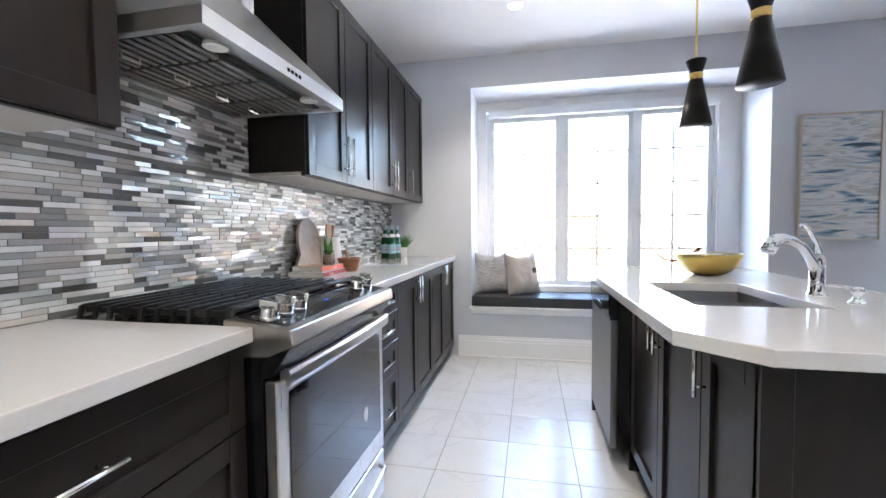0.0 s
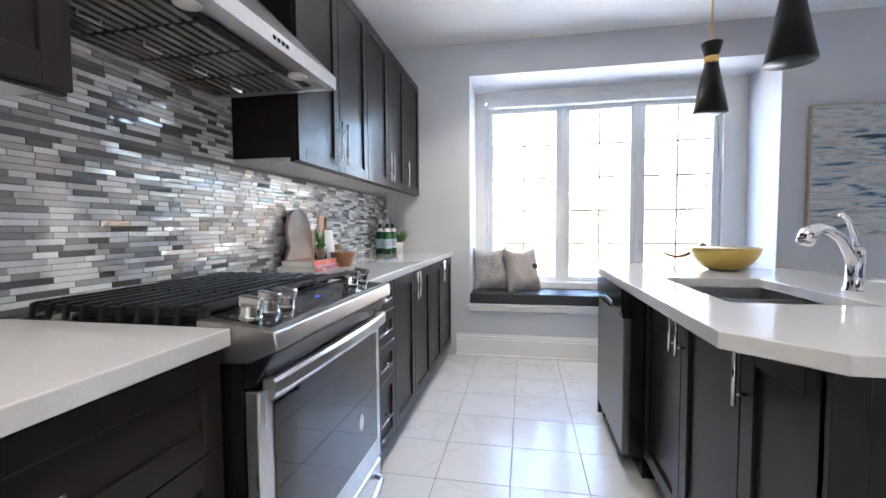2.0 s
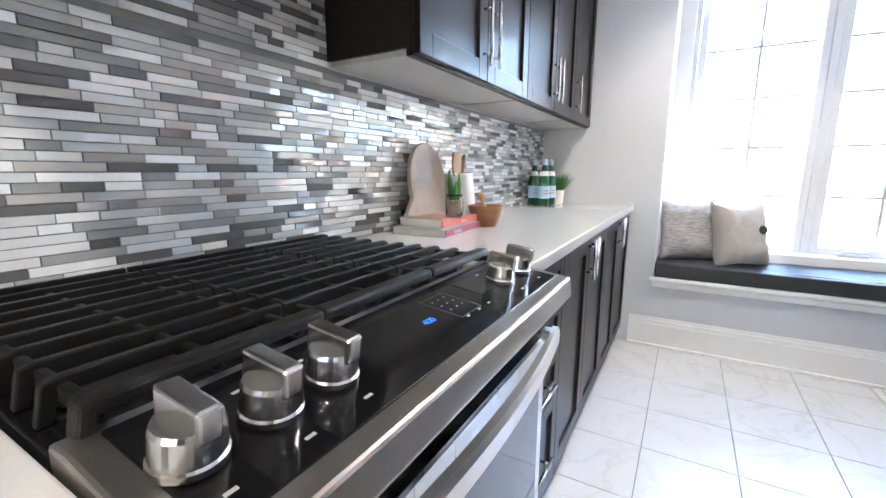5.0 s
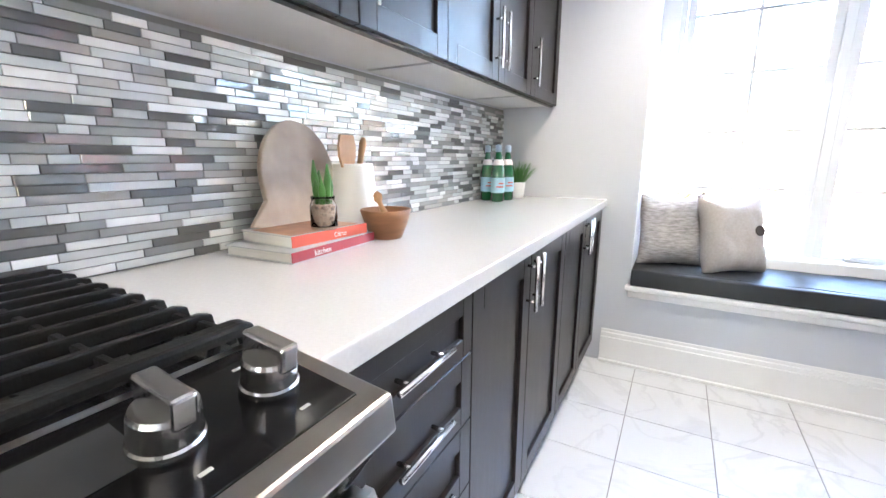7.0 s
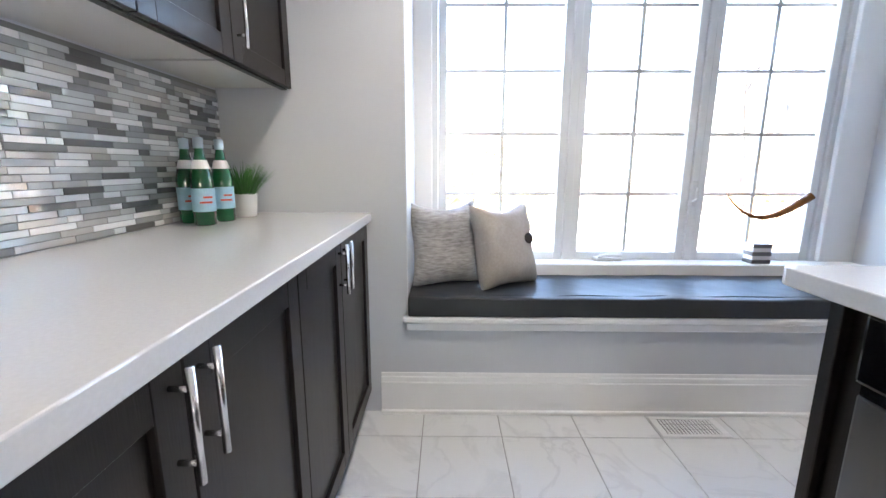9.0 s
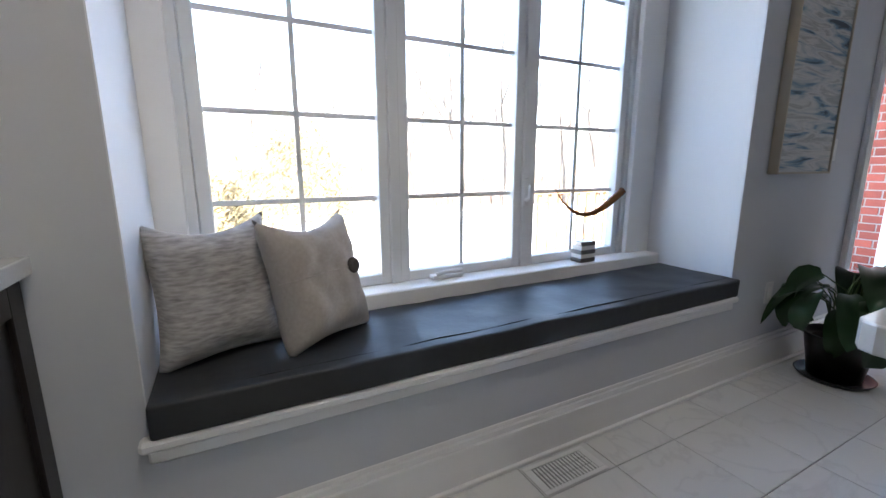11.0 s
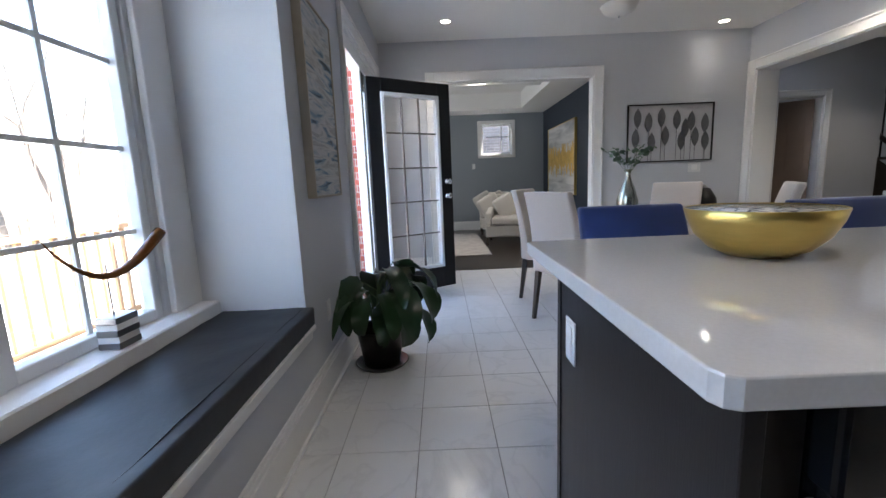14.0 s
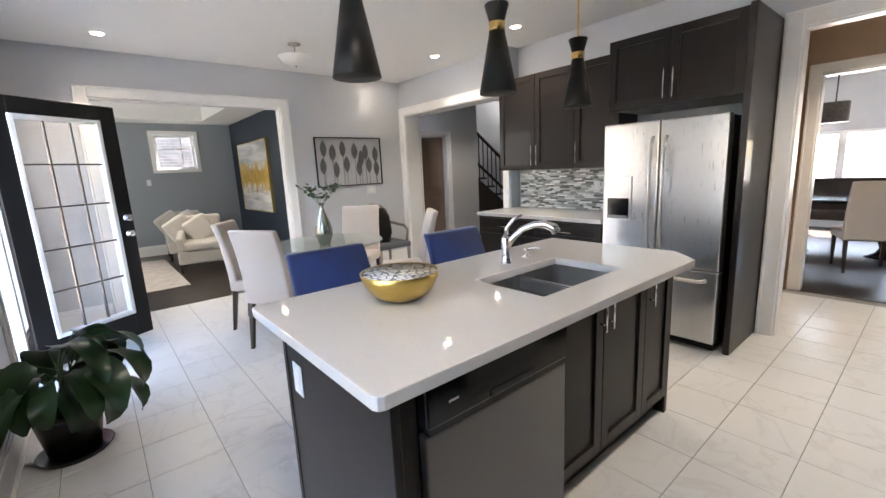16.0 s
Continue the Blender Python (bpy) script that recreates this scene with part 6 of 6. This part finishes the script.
    part("base", box(-0.36, 0.36, -0.38, 0.36, 0.14, 0.34, 0.03, 3), M["sofa"], c)
    part("seat_cushion", box(-0.26, 0.26, -0.28, 0.38, 0.34, 0.47, 0.04, 3), M["sofa"], c)
    for s in (-1, 1):
        bm = box(s * 0.36 - (0.10 if s > 0 else 0), s * 0.36 + (0.10 if s < 0 else 0), -0.38, 0.35, 0.34, 0.60, 0.03, 3)
        for v in bm.verts:
            if v.co.z > 0.5:
                v.co.z += -0.10 * (v.co.y + 0.38) / 0.73 + 0.05
        part("arm", bm, M["sofa"], c)
        for y in (-0.33, 0.31):
            part("leg", box(s * 0.33 - 0.02, s * 0.33 + 0.02, y - 0.02, y + 0.02, 0, 0.14), M["legwood"], c)
    bm = box(-0.27, 0.27, -0.42, -0.28, 0.34, 0.84, 0.05, 3)
    part("backrest", bm, M["sofa"], c)
    return c


a1 = armchair("cream low armchair with sloping arms on dark legs")
a1.matrix_basis = Matrix.Translation((8.35, 3.12, 0)) @ Matrix.Rotation(radians(78), 4, "Z")
copy_thing(a1, Matrix.Translation((9.75, 3.12, 0)) @ Matrix.Rotation(radians(86), 4, "Z"))
for x, y, w in ((8.45, 3.07, 60), (8.65, 3.32, 75), (9.8, 3.05, 60), (10.0, 3.3, 80)):
    pp = thing("throw_pillow", (x, y, 0.47), "cream throw pillow standing on its corner", "pillow", "throw pillows on the armchairs")
    bm = bmesh.new()
    bx(bm, -0.19, 0.19, -0.06, 0.06, 0.0, 0.38, 0.055, 4)
    part("cover", xf(bm, Matrix.Translation((x, y, 0.52)) @ Matrix.Rotation(radians(w + 20), 4, "Z") @ Matrix.Rotation(radians(30), 4, "Y") @ Matrix.Translation((0, 0, -0.05))), M["sofa"], pp, smooth=True)
lrug = thing("rug", (8.2, 4.2, 0), "pale patterned area rug on the dark floor", "rug")
part("carpet", box(7.2, 9.8, 3.55, 5.2, 0.001, 0.012, 0.003), M["rug"], lrug)
gart = thing("gold_painting", (9.07, LS, 0.8), "abstract painting of gold vertical streaks on white", "painting")
gz0_, gz1_ = 0.80, 2.04
part("canvas", box(8.22, 9.92, LS + 0.002, LS + 0.035, gz0_, gz1_), art_material("white to grey canvas", [(0.3, (0.30, 0.30, 0.30)), (0.6, (0.62, 0.61, 0.59))], 0.8), gart)
bm = bmesh.new()
R = random.Random(5)
for k in range(46):
    x = 8.26 + k * 0.0355
    h1, h2 = R.uniform(0.05, 0.28), R.uniform(0.05, 0.25)
    bx(bm, x, x + 0.033, LS + 0.0352, LS + 0.037, 1.38 - h1, 1.45 + h2)
part("gold_streak", bm, mat("gold paint", (0.60, 0.38, 0.08), 0.4, 0.3, noise_scale=14, noise_amt=0.4), gart, kind="stuff")
for q in ((8.205, 8.22, gz0_ - 0.015, gz1_ + 0.015), (9.92, 9.935, gz0_ - 0.015, gz1_ + 0.015), (8.22, 9.92, gz0_ - 0.015, gz0_), (8.22, 9.92, gz1_, gz1_ + 0.015)):
    part("frame_side", box(q[0], q[1], LS + 0.002, LS + 0.045, q[2], q[3]), M["gold"], gart)
bm = bmesh.new()
for q in ((2.6, 3.42, 1.57, 1.643), (2.6, 3.42, 2.287, 2.36), (2.6, 2.679, 1.643, 2.287), (3.341, 3.42, 1.643, 2.287)):
    bx(bm, LX - 0.03, LX, *q, 0.004)
solid("trim", bm, M["trim"], "square white casing round the small living room window", "trim")
lwn = thing("window_5", (LX, 2.89, 1.62), "small white window with a grille", "window", kind="structure")
bm = bmesh.new()
for q in ((2.679, 2.722, 1.643, 2.287), (3.298, 3.341, 1.643, 2.287), (2.722, 3.298, 1.643, 1.683), (2.722, 3.298, 2.247, 2.287)):
    bx(bm, LX + 0.04, LX + 0.08, q[0], q[1], q[2], q[3])
fr5 = part("window_frame", bm, M["trim"], lwn)
bm = bmesh.new()
bx(bm, LX + 0.05, LX + 0.06, 2.88, 2.90, 1.67, 2.37)
bx(bm, LX + 0.0502, LX + 0.0598, 2.56, 3.22, 2.01, 2.03)
part("grille", bm, M["trim"], fr5)
nb = thing("neighbour_house", (13.0, 3.0, -0.6), "grey brick side wall of the neighbouring house", "house")
bm = bmesh.new()
bx(bm, 13.0, 13.3, -4, 9, -0.6, 5.0)
part("wall", bm, M["mortar"], nb)
bm = bmesh.new()
for r_ in range(40):
    for k in range(20):
        y = 0.8 + k * 0.215 + (0.107 if r_ % 2 else 0)
        z = 0.7 + r_ * 0.075
        bx(bm, 12.985, 13.0, y, y + 0.205, z, z + 0.065)
part("brick", bm, M["brick_s"], nb, kind="stuff")
lmn = thing("mantel", (9.9, 5.45, 0), "white fireplace mantel at the end of the living room", "fireplace")
part("shelf", box(9.25, 10.49, 5.33, 5.6, 1.15, 1.20, 0.008), M["trim"], lmn)
part("pilaster", box(9.3, 9.5, 5.40, 5.6, 0, 1.15, 0.006), M["trim"], lmn)
part("pilaster", box(10.29, 10.49, 5.40, 5.6, 0, 1.15, 0.006), M["trim"], lmn)
part("firebox", box(9.5, 10.29, 5.5, 5.6, 0, 1.15), M["matt_black"], lmn)
bk = thing("basket", (10.0, 4.6, 0), "brown wicker basket on the dark floor", "basket")
part("body", lathe([(0, 0.0), (0.15, 0.0), (0.18, 0.25), (0.17, 0.27), (0.15, 0.24), (0, 0.03)], 10.0, 4.55, 24), M["wicker"], bk, smooth=True)
baseboard([(LX, LS, LX, 5.6, -1, 0)])
plate((LX, 3.25, 1.2), lambda u, d, z: (LX - d, u, z), 3.52, 1.40, "white light switch on the blue grey wall", "light_switch")
# Two ceiling lamps out of view, added to brighten the living room.
downlight(8.0, 3.6, LC + 0.2, 3)
downlight(7.2, 2.35, LC - 0.12, 2)
# Added fill lamp before the solid north wall; no window is built there.
l = new("living_window_light", bpy.data.lights.new("living_window_light", "AREA"))
l.data.shape, l.data.size, l.data.size_y, l.data.energy, l.data.color = "RECTANGLE", 2.2, 1.4, 3.2, (0.92, 0.96, 1.0)
l.matrix_world = look((8.0, 5.58, 1.5), (8.0, 3.0, 1.0))

# ---- hall things ----
casing("trim", lambda u, d, z: (6.70 - d, u, z), -0.72, -0.12, 1.99, w=0.08)
hd_ = thing("door_3", (6.76, -0.72, 0), "brown panelled wooden interior door standing ajar", "door", kind="structure")
bw_ = mat("brown door paint", (0.24, 0.18, 0.15), 0.45, noise_scale=5, noise_amt=0.15)
m = Matrix.Translation((6.80, -0.69, 0)) @ Matrix.Rotation(radians(55), 4, "Z")
part("leaf", xf(box(0, 0.58, -0.02, 0.02, 0.01, 1.97, 0.003), m), bw_, hd_)
for z0_, z1_ in ((0.15, 0.9), (1.05, 1.9)):
    for x0_ in (0.07, 0.32):
        part("panel", xf(box(x0_, x0_ + 0.19, 0.02, 0.028, z0_, z1_, 0.004), m), bw_, hd_)
stp = thing("staircase", (7.4, -3.0, 0), "dark stained staircase with black iron balusters", "staircase")
for k in range(14):
    y = -1.5 - 0.25 * k
    z = 1.37 - 0.18 * k
    if z < 0.1:
        break
    part("tread", box(6.95, 7.95, y - 0.25, y + 0.02, z - 0.04, z, 0.006), M["legwood"], stp)
    part("riser", box(6.95, 7.95, y - 0.02, y, z - 0.18, z - 0.04), M["legwood"], stp)
    for dy in (0.05, 0.17):
        part("baluster", box(6.955, 6.97, y - dy - 0.008, y - dy + 0.008, z, z + 0.88 - 0.72 * dy), M["matt_black"], stp)
part("handrail", tube([(6.962, -1.5, 2.27), (6.962, -3.1, 1.118)], 0.032, 10), M["legwood"], stp)
part("handrail", tube([(6.925, -1.52, 1.62), (6.925, -2.9, 0.626)], 0.03, 10), M["legwood"], stp)
part("newel_post", box(6.91, 7.0, -3.2, -3.11, 0, 1.2, 0.006), M["legwood"], stp)
part("stringer", profile_y([(6.90, 0.0), (6.90, 1.36), (6.95, 1.36), (6.95, 0.0)], -1.6, -1.51), M["legwood"], stp)
bm = bmesh.new()
v = [bm.verts.new(p) for p in ((6.93, -1.5, 0), (6.93, -1.5, 1.34), (6.93, -3.3, 0.08), (6.93, -3.3, 0), (6.95, -1.5, 0), (6.95, -1.5, 1.34), (6.95, -3.3, 0.08), (6.95, -3.3, 0))]
for q in ((0, 1, 2, 3), (4, 5, 6, 7), (0, 1, 5, 4), (1, 2, 6, 5), (2, 3, 7, 6), (3, 0, 4, 7)):
    bm.faces.new([v[i] for i in q])
part("skirt", bm, M["legwood"], stp)
# Ceiling lamp out of view, added to light the hall.
downlight(5.6, -0.8, CZ, 2)
# Added fill lamp high in the closed stairwell, without any window behind it.
l = new("hall_window_light", bpy.data.lights.new("hall_window_light", "AREA"))
l.data.shape, l.data.size, l.data.size_y, l.data.energy, l.data.color = "RECTANGLE", 1.6, 1.6, 2, (0.95, 0.97, 1.0)
l.matrix_world = look((8.0, -4.8, 3.2), (7.0, -1.0, 1.5))
# Unseen lamp behind the header, added to light the passage.
downlight(0.8, -0.3, CZ, 4)

# ---- dining room things ----
dt = thing("dining_table", (1.85, -3.3, 0), "long black formal dining table", "table")
part("tabletop", box(0.85, 2.4, -3.75, -2.95, 0.72, 0.76, 0.006), M["black"], dt)
for x in (1.15, 2.1):
    part("leg", lathe([(0.2, 0.0), (0.1, 0.05), (0.06, 0.12), (0.10, 0.25), (0.05, 0.40), (0.10, 0.55), (0.16, 0.72)], x, -3.35, 20), M["black"], dt, smooth=True)
dc = parson("tan upholstered formal dining chair with dark legs", "formal dining chairs", "beige", 0.48, 1.05, 0.52, 0.48)
dc.matrix_basis = Matrix.Translation((1.28, -2.45, 0)) @ Matrix.Rotation(radians(200), 4, "Z")
dc2 = copy_thing(dc, Matrix.Translation((0.50, -2.6, 0)) @ Matrix.Rotation(radians(170), 4, "Z"))
bn = thing("settee", (1.75, -4.5, 0), "dark upholstered settee behind the formal table", "settee")
part("seat", box(1.2, 2.35, -4.6, -4.15, 0.35, 0.48, 0.03, 2), M["legwood"], bn)
part("backrest", box(1.15, 2.4, -4.68, -4.58, 0.40, 0.98, 0.04, 3), M["legwood"], bn)
for x in (1.25, 2.3):
    for y in (-4.55, -4.2):
        part("leg", box(x - 0.02, x + 0.02, y - 0.02, y + 0.02, 0, 0.35), M["legwood"], bn)
chd = thing("chandelier", (1.8, -3.3, CZ), "round black ring chandelier over the formal table", "chandelier")
part("rod", lathe([(0.05, CZ), (0.05, CZ - 0.02), (0.008, CZ - 0.025), (0.008, 2.02), (0, 2.02)], 1.8, -3.3, 12), M["matt_black"], chd)
part("drum", lathe([(0.145, 1.76), (0.15, 1.76), (0.15, 2.02), (0.145, 2.02)], 1.8, -3.3, 32), mat("dark mesh drum", (0.10, 0.09, 0.08), 0.4, 0.6, noise_scale=30, noise_amt=0.8), chd)

# ---- outside things ----
bwl = thing("brick_return", (6.1, 5.5, -0.6), "red brick outside wall beside the patio door", "house wall")
part("wall", box(6.03, 6.25, NY + 0.21, 6.3, -0.6, 3.2), M["mortar"], bwl)
master = {}
for r_ in range(50):
    for k in range(7):
        y = NY + 0.22 + k * 0.215 - (0.107 if r_ % 2 else 0)
        z = -0.55 + r_ * 0.075
        if z > 2.6 or y + 0.2 > 6.3:
            continue
        y0_ = max(y, NY + 0.215)
        key = round(y + 0.203 - y0_, 3)
        if key not in master:
            master[key] = finish("brick", box(-0.008, 0.0, 0, key, 0, 0.064, 0.002), M["brick"])
        o = new("brick", master[key])
        o.parent = bwl
        o.location = Vector((6.03, y0_, z)) - WL[bwl]
solid("patio", box(3.6, 7.5, NY + 0.2, 7.4, -0.35, -0.10), mat("pale patio boards", (0.42, 0.40, 0.37), 0.8, noise_scale=3, noise_amt=0.15), "pale wooden deck outside the patio door", "deck")
rl = thing("deck_rail", (4.0, 7.3, -0.1), "yellowish wooden deck railing with square balusters", "railing")
part("top_rail", box(3.6, 7.5, 7.26, 7.35, 0.80, 0.84), M["deckwood"], rl)
part("bottom_rail", box(3.6, 7.5, 7.28, 7.32, -0.02, 0.03), M["deckwood"], rl)
for k in range(28):
    x = 3.62 + k * 0.14
    part("baluster", box(x, x + 0.035, 7.285, 7.315, 0.03, 0.80), M["deckwood"], rl)
for x in (3.55, 5.5, 7.4):
    part("post", box(x, x + 0.09, 7.25, 7.34, -0.6, 0.95), M["deckwood"], rl)
R = random.Random(21)


def tree(x, y, h, seed):
    R = random.Random(seed)
    t = thing("bare_tree", (x, y, -0.6), "leafless grey tree with forking limbs behind the garden", "tree", "bare trees")
    bm = bmesh.new()

    def limb(p, d, length, r, depth):
        q = [p]
        rr = [r]
        c = p.copy()
        dd = d.copy()
        for k in range(4):
            dd = (dd + Vector((R.uniform(-0.22, 0.22), R.uniform(-0.22, 0.22), R.uniform(-0.02, 0.16)))).normalized()
            c = c + dd * length / 4
            q.append(c.copy())
            rr.append(r * (1 - 0.13 * (k + 1)))
        tube(q, rr, 6 if depth < 2 else 4, bm)
        if depth < 5:
            for k in range(3 if depth < 3 else 2):
                a = q[R.choice((2, 3, 4, 4))]
                nd = (dd + Vector((R.uniform(-1, 1), R.uniform(-1, 1), R.uniform(-0.2, 0.6)))).normalized()
                limb(a, nd, length * R.uniform(0.55, 0.78), max(rr[-1] * 0.62, 0.012), depth + 1)

    limb(Vector((x, y, -0.6)), Vector((0, 0, 1)), h * 0.36, h * 0.018, 0)
    part("trunk", bm, M["bark"], t, kind="stuff")


for k, (x, y, h) in enumerate(((10.0, 19.2, 13), (7.6, 21.0, 12), (2.0, 24.0, 11), (12.5, 22.0, 12), (-2.5, 22.5, 10), (16.5, 20.5, 11), (6.9, 25.0, 12), (-7.5, 24.0, 11), (22.0, 22.0, 12), (10.3, 26, 10), (11.8, 19.0, 12), (13.5, 20.0, 13), (8.6, 23.0, 13), (15.0, 18.6, 12), (4.6, 23.5, 12), (18.5, 19.5, 13), (20.5, 21.5, 12), (25.0, 20.0, 13))):
    tree(x, y, h, 40 + k)


def bush(x, y, r, h, seed, material, label):
    R = random.Random(seed)
    b = thing("bush", (x, y, -0.6), label, "bush")
    bm = bmesh.new()
    for k in range(11000):
        a, e = R.uniform(0, 6.283), math.acos(R.uniform(-0.2, 1))
        rr = (0.55 + 0.5 * R.random() ** 0.5) * (1 + 0.3 * noise.noise((math.cos(a) * 2, math.sin(a) * 2, e * 2 + seed)))
        p = Vector((x + r * rr * math.sin(e) * math.cos(a), y + r * rr * math.sin(e) * math.sin(a), -0.6 + 0.25 * h + h * 0.75 * rr * math.cos(e)))
        s = R.uniform(0.03, 0.09)
        d = Vector((R.uniform(-1, 1), R.uniform(-1, 1), R.uniform(-1, 1))).normalized()
        u = d.orthogonal().normalized() * s
        w = d.cross(u).normalized() * s * 0.22
        bm.faces.new([bm.verts.new(p + u), bm.verts.new(p + w), bm.verts.new(p - u), bm.verts.new(p - w)])
    part("leaves", bm, material, b, kind="stuff")


bush(2.1, 13.0, 1.25, 2.6, 3, M["bushleaf"], "tall yellow green evergreen bush in the garden")
bush(0.2, 13.6, 1.1, 1.6, 5, M["bushleaf"], "low yellow green bush beside the tall one")
bm = bmesh.new()
for k in range(26000):
    x, y = R.uniform(-18, 34), R.uniform(18.5, 30)
    h = 1.0 + 6.5 * R.random() ** 1.9
    p = Vector((x, y, -0.6))
    q = p + Vector((R.uniform(-0.7, 0.7), R.uniform(-0.4, 0.4), h))
    w = 0.014
    bm.faces.new([bm.verts.new(p - Vector((w, 0, 0))), bm.verts.new(p + Vector((w, 0, 0))), bm.verts.new(q)])
ob = solid("scrub", bm, M["scrub"], "tangled dry brown scrub along the end of the garden", "scrub", kind="stuff")
fn = thing("wire_fence", (2, 18, -0.6), "low garden fence of posts and wires before the scrub", "fence")
for k in range(14):
    part("post", tube([(-14 + k * 3.0, 18, -0.6), (-14 + k * 3.0, 18, 0.65)], 0.035, 6), M["bark"], fn)
for z in (0.0, 0.3, 0.6):
    part("wire", tube([(-14, 18, z), (25, 18, z)], 0.012, 4), M["bark"], fn)

# ---- mosaic strips and floor tiles ----
def strips(parent_wall, f, u0, u1, z0, z1, near, field_name, skip=None):
    R = random.Random(77)
    pitch, g = 0.0167, 0.0015
    cache = {}
    LENS = (0.045, 0.06, 0.095, 0.12, 0.15)
    joined = [bmesh.new() for _ in MOS]
    cand = []
    z = z0
    while z + pitch <= z1 + 0.002:
        u = u0 - R.uniform(0, 0.12)
        last = -1
        while u < u1:
            L = R.choices(LENS, (2, 3, 4, 3, 2))[0]
            k = R.choices(range(5), (7, 7, 4, 4, 4))[0]
            if k == last:
                k = (k + 2) % 5
            last = k
            a, b = max(u, u0), min(u + L - g, u1)
            if b - a > 0.008 and (skip is None or skip(a, b, z)):
                cand.append((a, b, z, k, near(a, b, z)))
            u += L
        z += pitch
    chosen = set(i for i, c in sorted(enumerate(cand), key=lambda q: q[1][4])[:300])
    for i, (a, b, z, k, n) in enumerate(cand):
        dd = (0.0062, 0.0066, 0.0066, 0.0066, 0.006)[k] + 0.0006 * ((i * 7) % 5) / 5
        if i in chosen:
            key = (round(b - a, 3), k)
            if key not in cache:
                bm = bmesh.new()
                fbx(bm, f, 0, b - a, 0.001, dd, 0, pitch - g, 0.0009)
                org = Vector(f(0, 0, 0))
                bmesh.ops.translate(bm, verts=bm.verts, vec=-org)
                cache[key] = finish("mosaic_strip", bm, MOSP[k])
            o = new("mosaic_strip", cache[key])
            o.parent = parent_wall
            o.location = Vector(f(a, 0, z))
        else:
            p, q = f(a, 0.001, z), f(b, dd, z + pitch - g)
            c = 0.0008
            lo_, hi_ = [min(p[j], q[j]) for j in range(3)], [max(p[j], q[j]) for j in range(3)]
            ax = 0 if abs(f(0, 1, 0)[0] - f(0, 0, 0)[0]) > 0.5 else 1
            ot = 1 - ax
            vs = []
            bm = joined[k]
            for lay, ins in ((lo_[ax], 0), (hi_[ax] - c, 0), (hi_[ax], c)):
                for (s, t) in ((0, 0), (1, 0), (1, 1), (0, 1)):
                    co = [0, 0, 0]
                    co[ax] = lay
                    co[ot] = (lo_[ot] + ins) if s == 0 else (hi_[ot] - ins)
                    co[2] = (lo_[2] + ins) if t == 0 else (hi_[2] - ins)
                    vs.append(bm.verts.new(co))
            for l0 in (0, 4):
                for j in range(4):
                    bm.faces.new((vs[l0 + j], vs[l0 + (j + 1) % 4], vs[l0 + 4 + (j + 1) % 4], vs[l0 + 4 + j]))
            bm.faces.new(vs[8:12])
    for k, bm in enumerate(joined):
        if len(bm.verts):
            me = finish(field_name, bm, MOSS[k])
            o = new(field_name, me)
            o.parent = parent_wall
            tagged(o, kind="stuff")
        else:
            bm.free()


bsp = solid("backsplash", box(WX + 0.0005, WX + 0.0025, 0.55, NY - 0.001, CTZ, UZ0), M["wgrout"], "glossy grey and white strip mosaic backsplash", "backsplash")
bm = box(WX + 0.0005, WX + 0.0024, 2.032, 2.901, UZ0, 1.99)
bs2 = part("grout_bed", bm, M["wgrout"], bsp) if False else solid("backsplash_upper", bm, M["wgrout"], "strip mosaic field behind the range hood", "backsplash")
FM = face_w(WX)
strips(bsp, FM, 0.56, NY - 0.002, CTZ + 0.003, UZ0 - 0.003, lambda a, b, z: abs((a + b) / 2 - 2.95) + 0.3 * abs(z - 1.1), "mosaic_field")
strips(bs2, FM, 2.034, 2.899, UZ0 + 0.003, 1.70, lambda a, b, z: z, "mosaic_field")
bs3 = solid("backsplash_south", box(2.58, 3.955, SY + 0.0005, SY + 0.0025, CTZ, 1.345), M["wgrout"], "strip mosaic backsplash beside the refrigerator", "backsplash")
strips(bs3, face_s(SY), 2.585, 3.95, CTZ + 0.003, 1.342, lambda a, b, z: z, "mosaic_field")

fl_ = bpy.data.objects["floor"]
TPX, TPY = 0.332, 0.3285
cells = []
for i in range(-5, 17):
    for j in range(-1, 18):
        x0_, x1_ = 1.026 + TPX * i + 0.0015, 1.026 + TPX * (i + 1) - 0.0015
        y1_, y0_ = 4.737 - TPY * j - 0.0015, 4.737 - TPY * (j + 1) + 0.0015
        x0_, x1_ = max(x0_, WX), min(x1_, EX + 0.05)
        y1_ = min(y1_, NY)
        if x1_ - x0_ < 0.01 or y0_ < -1.15:
            continue
        if y0_ < SY - 0.15 and x1_ > 1.75:
            continue
        cells.append((x0_, x1_, y0_, y1_))
cells.sort(key=lambda c: min(math.hypot((c[0] + c[1]) / 2 - u, (c[2] + c[3]) / 2 - v) for u, v in ((1.0, 2.0), (0.9, 3.5), (1.6, 4.4), (3.0, 4.0))))
cache = {}
rest = bmesh.new()
for k, (a, b, c, d) in enumerate(cells):
    if k < 300:
        key = (round(b - a, 3), round(d - c, 3))
        if key not in cache:
            cache[key] = finish("floor_tile", box(0, b - a, 0, d - c, -0.006, 0.0, 0.0012), M["floor"])
        o = new("floor_tile", cache[key])
        o.parent = fl_
        o.location = (a, c, 0)
    else:
        bx(rest, a, b, c, d, -0.006, 0.0)
o = new("floor_tiles_far", finish("floor_tiles_far", rest, M["floor_s"]))
o.parent = fl_
tagged(o, kind="stuff")
